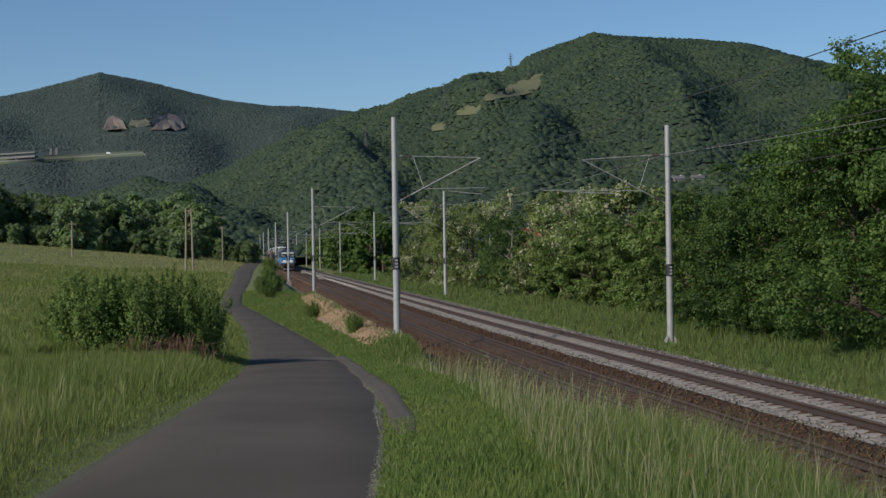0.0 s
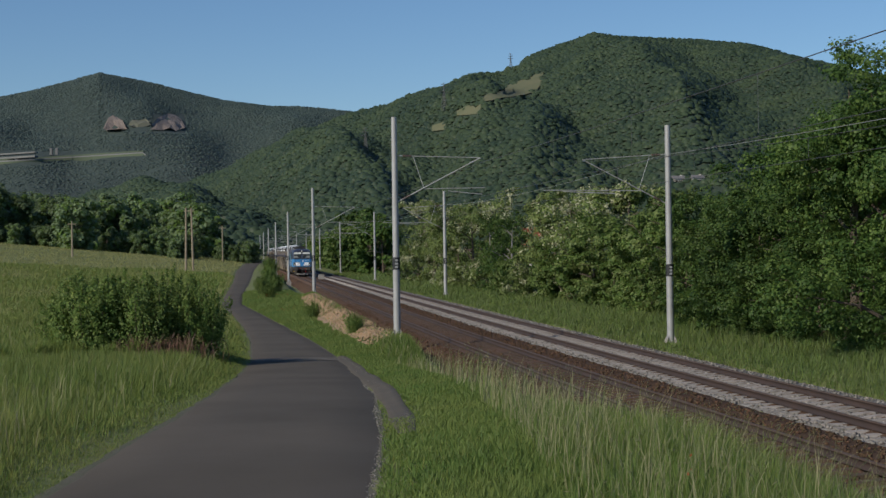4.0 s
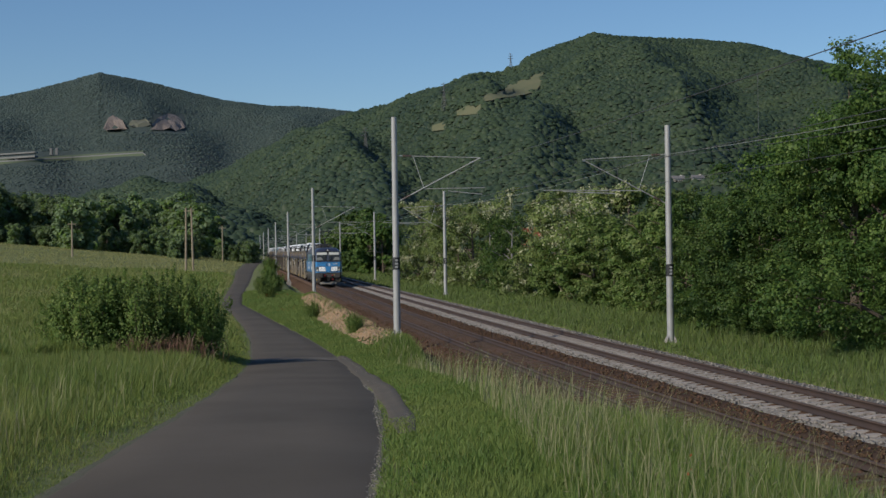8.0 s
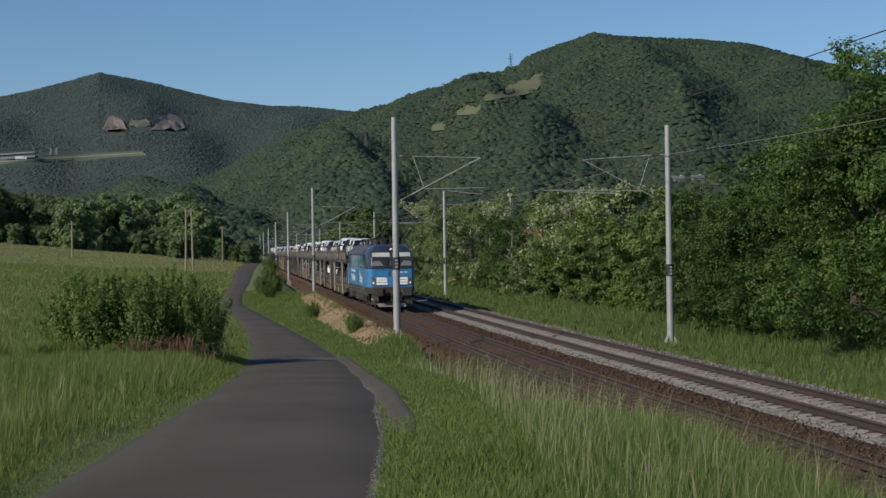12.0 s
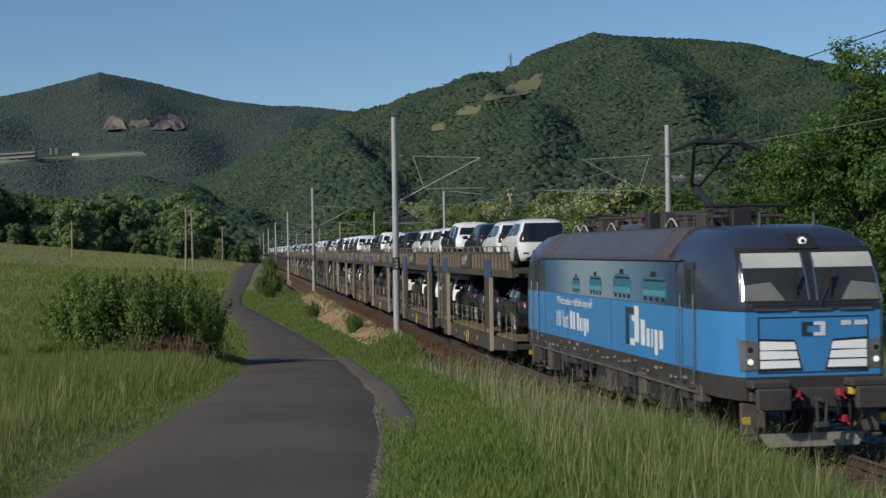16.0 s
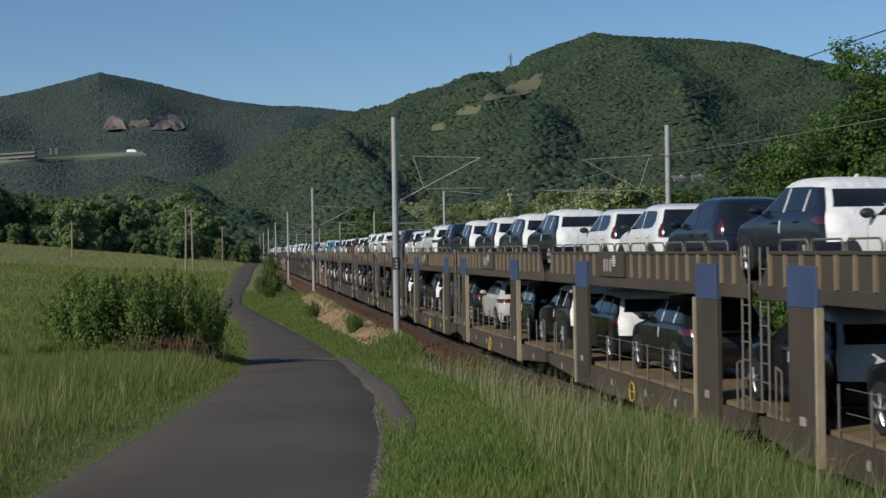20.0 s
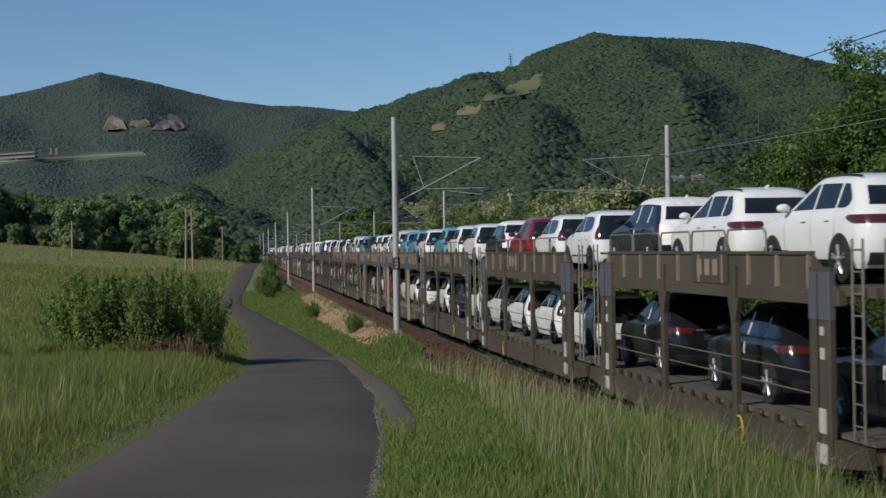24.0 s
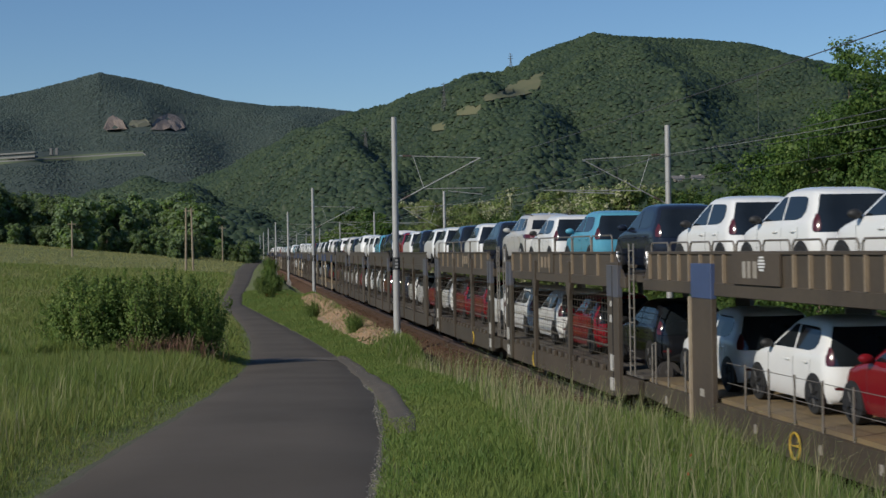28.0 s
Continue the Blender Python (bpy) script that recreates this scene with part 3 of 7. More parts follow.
M_GRASS = leafy("green_grass", (0.118, 0.187, 0.041), (0.176, 0.224, 0.057), 0.22, 0.35, 0.5)
M_GRASS_TALL = leafy("tall_meadow_grass", (0.152, 0.198, 0.043), (0.218, 0.232, 0.068), 0.25, 0.35, 0.16)
M_GRASS_ROUGH = leafy("rough_trackside_grass", (0.105, 0.150, 0.045), (0.150, 0.178, 0.066), 0.25, 0.35, 0.3)
M_STALK = leafy("dry_grass_stalks", (0.38, 0.35, 0.20), (0.26, 0.26, 0.12), 0.3, 0.3, 0.5)
M_DRY_BANK = material("dry_stony_bank", (0.36, 0.245, 0.145), 0.95, 0, (0.25, 0.17, 0.10), 0.8, 0.3, 12.0, 1.0, world_space=True, dist=0.05)
M_BRAMBLE = leafy("withered_stems", (0.16, 0.095, 0.06), (0.11, 0.07, 0.05), 0.3, 0.1)
M_POPPY = leafy("poppy_petals", (0.40, 0.06, 0.02), (0.30, 0.06, 0.02), 0.2, 0.3)


def leaf_mesh(name, pos, size, mats, rng, parent, up=0.5, share=(), long=1.5, out=None):
    """Folded leaves as single quads, each turned at random; share: chance of each further material."""
    n = len(pos)
    d = rng.normal(size=(n, 3))
    d[:, 2] = np.abs(d[:, 2]) * up + 0.15
    if out is not None:
        d = d * 0.28 + out
    d /= np.linalg.norm(d, axis=1, keepdims=True)
    a = rng.normal(size=(n, 3))
    u = np.cross(d, a)
    u /= np.linalg.norm(u, axis=1, keepdims=True) + 1e-9
    w = np.cross(d, u)
    s = size[:, None]
    v = np.stack([pos - u * s * long * 0.5, pos + w * s * 0.5 + d * s * 0.12, pos + u * s * long * 0.5, pos - w * s * 0.5 + d * s * 0.12], 1)
    f = np.arange(4 * n).reshape(n, 4)
    ob = mesh_np(name, v.reshape(-1, 3), f, mats, parent)
    if share:
        ob.data.polygons.foreach_set("material_index", (rng.random(n) < share[0]).astype(np.int32))
    return ob


def make_tree(seed, tall, spread, mats, share=(), low=0.12, lumps=70, leaves=70, leaf=0.15, bark=None, name="tree", label="", lump_r=0.9, upright=0.75, tufts=9, tuft_r=0.47):
    """A tapered trunk with limbs and a crown of many small leaves in uneven clumps."""
    rng = np.random.default_rng(seed)
    root = tagged(new(name), label, "tree" if name != "shrub" else "shrub")
    bm = fresh()
    lean = rng.normal(size=2) * 0.04 * tall
    pts = [Vector((lean[0] * q * q, lean[1] * q * q, tall * 0.85 * q - 0.3 * (q == 0))) for q in np.linspace(0, 1, 6)]
    r0 = 0.022 * tall + 0.02
    for k in range(5):
        rod(bm, pts[k], pts[k + 1], r0 * (1 - k * 0.18), r0 * (1 - (k + 1) * 0.18), 8)
    tips = []
    for k in range(int(7 + tall * 0.6)):
        q = low + (0.92 - low) * rng.random()
        base = Vector((lean[0] * q * q, lean[1] * q * q, tall * 0.85 * q))
        a = rng.random() * 6.283
        out = spread * (0.45 + 0.55 * math.sin(math.pi * min(1, 0.18 + q * 0.85))) * rng.uniform(0.65, 1.05)
        tip = base + Vector((math.cos(a) * out, math.sin(a) * out, rng.uniform(0.02, 0.22) * tall))
        midp = base.lerp(tip, 0.5) + Vector((0, 0, 0.03 * tall))
        rod(bm, base, midp, r0 * 0.35, r0 * 0.22, 5)
        rod(bm, midp, tip, r0 * 0.22, r0 * 0.06, 5)
        tips += [tip, midp.lerp(tip, 0.5)]
    tips.append(Vector((lean[0], lean[1], tall * 0.9)))
    part("trunk", bm, bark or M_BARK, root)
    tips = np.array([t[:] for t in tips])
    # boughs, each of many tufts on its outer and upper side
    c = tips[rng.integers(0, len(tips), lumps)] + rng.normal(size=(lumps, 3)) * np.array([0.14 * spread, 0.14 * spread, 0.05 * tall])
    c[:, 2] = np.clip(c[:, 2], 0.25, tall * 0.95)
    if low < 0.05:
        k = rng.random(lumps) < 0.20
        c[k, 2] = rng.uniform(0.2, 0.28 * tall, int(k.sum()))
    lr = lump_r * rng.uniform(0.6, 1.3, lumps) * (tall / 8) ** 0.5
    e = rng.normal(size=(lumps, tufts, 3))
    e[..., 2] += 0.35
    e /= np.linalg.norm(e, axis=2, keepdims=True)
    e[..., 2] *= upright
    tc = (c[:, None, :] + e * lr[:, None, None] * (0.5 + 0.6 * rng.random((lumps, tufts, 1)))).reshape(-1, 3)
    te = e.reshape(-1, 3)
    tr = np.repeat(lr, tufts) * tuft_r * rng.uniform(0.7, 1.3, len(tc))
    d = rng.normal(size=(len(tc), leaves, 3))
    d /= np.linalg.norm(d, axis=2, keepdims=True)
    d[..., 2] *= 0.75
    pos = (tc[:, None, :] + d * tr[:, None, None] * (0.35 + 0.7 * rng.random((len(tc), leaves, 1)))).reshape(-1, 3)
    away = (d * 0.75 + te[:, None, :] * 0.55 + np.array([0, 0, 0.25])).reshape(-1, 3)
    which = np.repeat(rng.random(len(tc)) < (share[0] if share else 0), leaves)
    which = np.where(rng.random(len(which)) < 0.15, ~which if share and share[0] > 0.2 else which, which)
    keep = pos[:, 2] > 0.05
    pos, away, which = pos[keep], away[keep], which[keep]
    crown = leaf_mesh("crown", pos, leaf * rng.uniform(0.6, 1.3, len(pos)), mats, rng, root, out=away)
    crown.data.polygons.foreach_set("material_index", which.astype(np.int32))
    return root


def make_shrub(seed):
    """Upright leafy shoots from one stool, of uneven height."""
    rng = np.random.default_rng(seed)
    root = tagged(new("shrub"), "dense dark green shrub in the meadow grass", "shrub")
    n = 60
    a, q = rng.random(n) * 6.283, np.sqrt(rng.random(n))
    foot = np.stack([np.cos(a) * q * 0.6, np.sin(a) * q * 0.6, np.zeros(n)], -1)
    tip = np.stack([np.cos(a) * q * 1.05, np.sin(a) * q * 1.05, rng.uniform(1.5, 2.8, n) * (1 - 0.18 * q ** 3)], -1) + rng.normal(size=(n, 3)) * np.array([0.36, 0.36, 0.05])
    bm = fresh()
    for k in range(0, n, 3):
        rod(bm, foot[k] - np.array([0, 0, 0.1]), tip[k], 0.022, 0.006, 5)
    part("stems", bm, M_BARK, root)
    t = 0.12 + 0.90 * rng.random((n, 300)) ** 0.8
    spread = rng.uniform(0.22, 0.48, (n, 1)) * (1.15 - t ** 3) * (1 + 0.5 * np.sin(t * 14 + 6.283 * rng.random((n, 1))))
    d = rng.normal(size=(n, 300, 3))
    d /= np.linalg.norm(d, axis=2, keepdims=True)
    pos = (foot[:, None] + (tip - foot)[:, None] * t[..., None] + d * spread[..., None] * (0.4 + 0.7 * rng.random((n, 300, 1)))).reshape(-1, 3)
    side = np.stack([np.cos(a) * q, np.sin(a) * q, 0 * q], -1)[:, None] * 0.5
    away = (d * 0.6 + side + np.array([0, 0, 0.35])).reshape(-1, 3)
    keep = pos[:, 2] > 0.05
    leaf_mesh("crown", pos[keep], 0.054 * rng.uniform(0.6, 1.3, int(keep.sum())), [M_LEAF_SHRUB, M_LEAF_MID], rng, root, share=(0.68,), out=away[keep])
    return root


def plant(models, x, y, turn, size):
    ob = models
    m = Matrix.Translation((x, y, float(ground_z(x, y)) - 0.05)) @ pose(0, 0, 0, 0, 0, turn)
    c = copy_thing(ob, m)
    c.scale = (size, size, size * (0.92 + 0.16 * ((turn * 7) % 1)))
    return c


def place_first(ob, x, y, turn, size):
    ob.matrix_basis = Matrix.Translation((x, y, float(ground_z(x, y)) - 0.05)) @ pose(0, 0, 0, 0, 0, turn)
    ob.scale = (size, size, size)


def build_trees():
    rnd = random.Random(21)
    oak_l, aca_l, ash_l = "dense dark green broadleaf tree beside the railway", "pale green flowering acacia beside the railway", "mid-green bushy tree beside the railway"
    big = [make_tree(31, 10.6, 3.9, [M_LEAF_DARK, M_LEAF_MID], (0.38,), 0.08, 74, 46, 0.088, label="tall leafy broadleaf tree beside the railway", lump_r=0.95)]
    dark = [make_tree(32 + k, 6.6, 3.0, [M_LEAF_DARK, M_LEAF_MID], (0.35,), 0.03, 50, 38, 0.10, label=oak_l, lump_r=0.9) for k in range(3)]
    acacia = [make_tree(42 + k, 7.6, 3.2, [M_LEAF_PALE, M_BLOSSOM], (0.12 + 0.08 * k,), 0.03, 48, 34, 0.12, label=aca_l, lump_r=0.95) for k in range(3)]
    mid = [make_tree(52 + k, 6.2, 2.6, [M_LEAF_MID, M_LEAF_PALE], (0.30,), 0.02, 46, 34, 0.12, label=ash_l, lump_r=0.85) for k in range(3)]
    birch = make_tree(61, 7.0, 2.2, [M_LEAF_DARK, M_LEAF_MID], (0.4,), 0.10, 40, 22, 0.10, M_BIRCH, label="slender birch with a pale trunk", lump_r=0.7)
    wood = [make_tree(71 + k, 10.0, 4.2, [M_LEAF_WOOD, M_LEAF_MID], (0.28,), 0.0, 44, 16, 0.46, label="distant dark green broadleaf tree at the field's edge", lump_r=1.35, tufts=11, tuft_r=0.52) for k in range(3)]
    lite = [make_tree(91 + k, 7.0, 3.0, [M_LEAF_DARK, M_LEAF_MID] if k < 2 else [M_LEAF_MID, M_LEAF_PALE], (0.4,), 0.02, 40, 10, 0.27, label=(oak_l if k < 2 else ash_l), lump_r=0.8) for k in range(3)]
    used = set()

    def put(model, off_or_x, y, size, absolute=False):
        x = off_or_x if absolute else float(track_x(y)) + off_or_x
        turn = rnd.uniform(0, 360)
        if id(model) not in used:
            used.add(id(model))
            place_first(model, x, y, turn, size)
        else:
            plant(model, x, y, turn, size)

    def at(model, px, y, size):
        """By direction and distance, kept clear of the far track."""
        x = (px - 784) / PX * y
        first = y
        while x - float(track_x(y)) < (12.7 if size > 0.65 else 11.9):
            y += 0.5
            x = (px - 784) / PX * y
        size *= y / first
        put(model, x, y, size, True)

    # the tall tree and its neighbours
    for px, y, k in ((1515, 50, 0.98), (1610, 47, 1.0), (1455, 58, 0.86), (1570, 61, 1.05), (1660, 56, 1.05), (1500, 66, 0.95)):
        at(big[0], px, y, k)
    for px, y, k in ((1268, 69, 0.86), (1300, 67, 0.84), (1340, 64, 0.88), (1378, 62, 0.98), (1418, 60, 0.92), (1448, 57, 0.66), (1495, 54, 0.62), (1552, 51, 0.6), (1262, 78, 1.02), (1315, 76, 1.05), (1365, 74, 1.1), (1425, 70, 1.15), (1290, 66, 0.5), (1398, 60, 0.5), (1345, 62, 0.48), (1610, 49, 0.6)):
        at(dark[rnd.randrange(3)], px, y, k)
    for px, y, k in ((935, 114, 0.62), (1005, 102, 0.86), (1050, 96, 0.98), (1095, 91, 1.0), (1140, 86, 1.02), (1185, 81, 0.95), (1225, 76, 0.85), (1120, 97, 1.2), (1195, 90, 1.15), (915, 120, 0.66), (975, 106, 0.66), (1030, 98, 0.6), (1085, 90, 0.58), (1150, 84, 0.6), (880, 128, 0.6), (1212, 76, 0.55), (850, 136, 0.5), (928, 126, 0.8)):
        at(mid[rnd.randrange(3)], px, y, k)
    for px, y, k in ((982, 110, 1.08), (1015, 106, 1.08), (1058, 101, 1.02), (1100, 99, 1.05), (740, 165, 1.15), (768, 156, 1.1), (800, 147, 1.08), (838, 139, 1.05), (872, 132, 1.0), (790, 160, 1.2), (850, 150, 1.15), (760, 146, 0.7), (812, 132, 0.6)):
        at(acacia[rnd.randrange(3)], px, y, k)
    for px, y, k in ((868, 118, 0.85), (905, 112, 0.88), (890, 124, 0.9)):
        at(birch, px, y, k)
    y = 185.0
    while y < 520:
        for px in (620, 655):
            at(lite[rnd.randrange(3)], px + (250 - y) * 0.3 + rnd.uniform(-8, 8) if y < 300 else 600 - (y - 300) * 0.3, y + rnd.uniform(-2, 2), rnd.uniform(0.85, 1.2))
        y += 5.5 + y * 0.01
    # wood at the far edge of the meadow
    for k in range(58):
        a = rnd.uniform(-0.33, -0.152)
        d = rnd.uniform(315, 400)
        put(wood[k % 3], a * d, d, rnd.uniform(0.6, 1.3), True)
    for a, d, k in ((-0.247, 300, 1.1), (-0.305, 305, 1.15), (-0.32, 312, 1.2), (-0.172, 290, 0.5), (-0.178, 288, 0.45), (-0.146, 330, 0.5)):
        put(wood[1], a * d, d, k, True)
    for k in range(46):
        a = rnd.uniform(-0.33, -0.125)
        d = rnd.uniform(300, 318)
        put(wood[k % 3], a * d, d, rnd.uniform(0.28, 0.5), True)
    # shrubs
    shrub = [make_shrub(81 + k) for k in range(3)]
    for x, y, k in ((-11.2, 46.3, 0.98), (-10.5, 46.0, 1.05), (-9.6, 46.2, 1.03), (-8.8, 46.1, 0.98), (-10.0, 47.5, 1.06), (-11.0, 47.4, 1.04), (-7.65, 46.5, 0.80), (-9.0, 47.6, 1.0), (-11.7, 46.9, 0.84), (-8.0, 47.3, 0.92)):
        put(shrub[rnd.randrange(3)], x, y, k, True)
    for x, y, k in ((-15.6, 128.0, 0.62), (-15.0, 134.0, 0.7), (-14.2, 122.0, 0.5), (-17.0, 142.0, 0.65), (-7.6, 86.0, 0.42), (-4.0, 66.0, 0.36), (-22.0, 190.0, 0.8), (-20.0, 170.0, 0.7), (-25.0, 215.0, 0.8)):
        put(shrub[rnd.randrange(3)], x, y, k, True)


build_trees()


def blades(name, x, y, h, wid, mats, rng, label, parent=None, bend=0.35, share=None, simple=False):
    """Blades of grass, each a bent, pointed strip."""
    n = len(x)
    z = ground_z(x, y) - 0.02
    a = rng.random(n) * 6.283
    lean = rng.normal(size=(n, 2)) * bend * h[:, None] + np.array([0.10, 0.02]) * h[:, None]
    ux, uy = np.cos(a) * wid / 2, np.sin(a) * wid / 2
    b = np.stack([x, y, z], -1)
    side = np.stack([ux, uy, np.zeros(n)], -1)
    m = b + np.stack([lean[:, 0] * 0.35, lean[:, 1] * 0.35, h * 0.6], -1)
    t = b + np.stack([lean[:, 0], lean[:, 1], h * (1 - 0.25 * np.minimum(1, np.hypot(lean[:, 0], lean[:, 1]) / h))], -1)
    if simple:
        v = np.stack([b - side, b + side, t], 1).reshape(-1, 3)
        ob = mesh_np(name, v, np.arange(3 * n).reshape(-1, 3), mats, parent)
        if share is not None:
            ob.data.polygons.foreach_set("material_index", (rng.random(n) < share).astype(np.int32))
        return tagged(ob, label, "grass", kind="stuff")
    v = np.stack([b - side, b + side, m - side * 0.75, m + side * 0.75, t], 1).reshape(-1, 3)
    i = 5 * np.arange(n)[:, None]
    f = np.concatenate([i + np.array([0, 1, 2]), i + np.array([1, 3, 2]), i + np.array([2, 3, 4])], 1).reshape(-1, 3)
    ob = mesh_np(name, v, f, mats, parent)
    if share is not None:
        ob.data.polygons.foreach_set("material_index", np.repeat((rng.random(n) < share).astype(np.int32), 3))
    return tagged(ob, label, "grass", kind="stuff")


def build_grass():
    rng = np.random.default_rng(77)
    # meadow left of the lane
    n = 330000
    y = 9.5 * (200 / 9.5) ** (rng.random(n) ** 0.92)
    left, right, _ = road_edges(y)
    wide = np.minimum(0.12 * y + 3.0, 40) + 0.19 * y
    x = left - 0.04 - wide * rng.random(n) ** 1.1
    keep = x > -0.33 * y - 2
    x, y = x[keep], y[keep]
    edge = np.minimum(1, (np.interp(y, ROAD_Y, ROAD_L) - x) / 1.6)
    patchy = 0.72 + 0.42 * wave(x * 0.7, y * 0.5)
    h = (0.06 + 0.48 * edge) * patchy * rng.uniform(0.6, 1.3, len(x))
    blades("meadow_grass", x, y, np.maximum(0.06, h), 0.006 + 0.00052 * y, [M_GRASS, M_GRASS_TALL], rng, "soft green meadow grass beside the lane", share=0.55, simple=True)
    # verge and bank right of the lane
    n = 290000
    y = 9.0 * (140 / 9.0) ** (rng.random(n) ** 0.95)
    left, right, _ = road_edges(y)
    end = track_x(y) - 3.1
    x = right + 0.05 + (end - right - 0.05) * rng.random(n)
    keep = (x < 0.31 * y + 2) & ~((y > 57) & (y < 116) & (x - track_x(y) > -4.7 + 0.4 * wave(x * 2, y)) & (rng.random(n) < 0.93))
    x, y = x[keep], y[keep]
    gut = np.abs(x - np.interp(y, GUTTER_Y, GUTTER_X)) < 0.17
    keep = ~(gut & (y < 52) & (y > 21.6))
    x, y = x[keep], y[keep]
    dr, off = x - np.interp(y, ROAD_Y, ROAD_R), x - track_x(y)
    h = 0.10 + 0.05 * smooth(0.3, 1.4, dr) + 0.33 * smooth(1.5, 3.4, dr) * smooth(-9.4, -7.0, off) * (y < 60) + 0.10 * smooth(45, 70, y)
    h = h * (0.85 + 0.3 * wave(x * 0.8, y * 0.8)) * rng.uniform(0.6, 1.35, len(x))
    blades("verge_grass", x, y, np.maximum(0.04, h), 0.009 + 0.0007 * y, [M_GRASS, M_GRASS_TALL], rng, "green grass on the bank between lane and railway", share=0.12, simple=True)
    # tall stalks with seed heads on the crest of the bank
    n = 12000
    y = 9.0 * (58 / 9.0) ** rng.random(n)
    off = -5.9 + rng.normal(size=n) * 1.3
    x = track_x(y) + np.minimum(off, -3.6)
    keep = x > np.interp(y, ROAD_Y, ROAD_R) + 1.7
    x, y = x[keep], y[keep]
    h = rng.uniform(0.35, 0.98, len(x)) * (0.35 + 0.65 * smooth(-8.2, -5.2, x - track_x(y))) * np.where(y < 45, 1.0, 0.7)
    blades("tall_stalks", x, y, h, 0.003 + 0.00024 * y, [M_STALK, M_GRASS], rng, "tall straw-coloured grass stalks on the bank", bend=0.22, share=0.38)
    heads = np.arange(len(x)) % 7 == 0
    hx, hy, hh = x[heads], y[heads], h[heads]
    pos = np.stack([hx + rng.normal(size=len(hx)) * 0.06, hy, ground_z(hx, hy) + hh * 0.9], -1)
    tagged(leaf_mesh("seed_heads", pos, 0.006 + 0.00022 * hy, [M_STALK], rng, None, up=0.02, long=7.0, out=np.tile([0.7, -0.7, 0.0], (len(hx), 1))), "pale feathery grass seed heads", "grass", kind="stuff")
    # sparse stalks in the meadow
    n = 2600
    y = 11.0 * (80 / 11.0) ** rng.random(n)
    x = np.interp(y, ROAD_Y, ROAD_L) - 0.8 - (0.2 * y) * rng.random(n)
    blades("meadow_stalks", x, y, rng.uniform(0.35, 0.65, n), 0.003 + 0.0003 * y, [M_STALK, M_GRASS_TALL], rng, "thin pale grass stalks in the meadow", bend=0.2, share=0.5)
    # beyond the railway
    n = 110000
    y = 26.0 * (260 / 26.0) ** rng.random(n)
    x = track_x(y) + TRACK_GAP + 3.05 + 8.5 * rng.random(n) ** 1.2
    h = rng.uniform(0.18, 0.55, n) * (0.6 + 0.8 * smooth(7.5, 12, x - track_x(y)))
    blades("trackside_grass", x, y, h, 0.007 + 0.0006 * y, [M_GRASS_ROUGH, M_GRASS], rng, "rough grass along the far side of the railway", share=0.45, simple=True)
    # far meadow
    n = 100000
    y = 75.0 * (335 / 75.0) ** (rng.random(n) ** 0.75)
    x = np.interp(y, ROAD_Y, ROAD_L) - 0.3 - (0.25 * y) * rng.random(n)
    blades("far_meadow_grass", x, y, rng.uniform(0.12, 0.34, n), 0.02 + 0.0003 * y, [M_GRASS_FAR, M_GRASS_TALL], rng, "pale far meadow grass", share=0.10, simple=True)
    # tall tufts round the shrubs
    n = 5200
    x = rng.uniform(-13.4, -7.6, n)
    y = 45.0 - 0.5 * rng.random(n) - 0.4 * (x < -10.5) * rng.random(n) + 0.25 * np.sin(x * 3.1)
    h = rng.uniform(0.45, 1.0, n) * (0.75 + 0.35 * np.sin(x * 4.3) * np.sin(x * 1.7 + 1)) * np.where(x > -9.2, 0.6, 1.0)
    blades("tussock_grass", x, y, h, 0.030 + 0 * x, [M_GRASS, M_GRASS_TALL], rng, "tall green tussocks in front of the shrubs", bend=0.22, share=0.5)
    # withered stems beside the shrubs, poppies
    n = 500
    x, y = -8.5 + rng.normal(size=n) * 0.7, 44.7 + rng.normal(size=n) * 0.3
    blades("withered_stems", x, y, rng.uniform(0.4, 1.1, n), 0.03 + 0 * x, [M_BRAMBLE], rng, "withered brown stems beside the shrub", bend=0.4)
    for cx, cy, num, sp in ((-10.2, 96.0, 45, 0.7), (-13.2, 118.0, 45, 0.9), (2.4, 21.5, 7, 0.12), (2.05, 12.6, 3, 0.05)):
        x, y = cx + rng.normal(size=num) * sp, cy + rng.normal(size=num) * sp * 2
        pos = np.stack([x, y, ground_z(x, y) + rng.uniform(0.25, 0.5, num)], -1)
        ob = leaf_mesh("poppies", pos, rng.uniform(0.022, 0.034, num) * (1 if cy < 50 else 1.8), [M_POPPY], rng, None, up=1.0, long=1.0)
        tagged(ob, "small red poppies in the grass", "flower", kind="stuff")


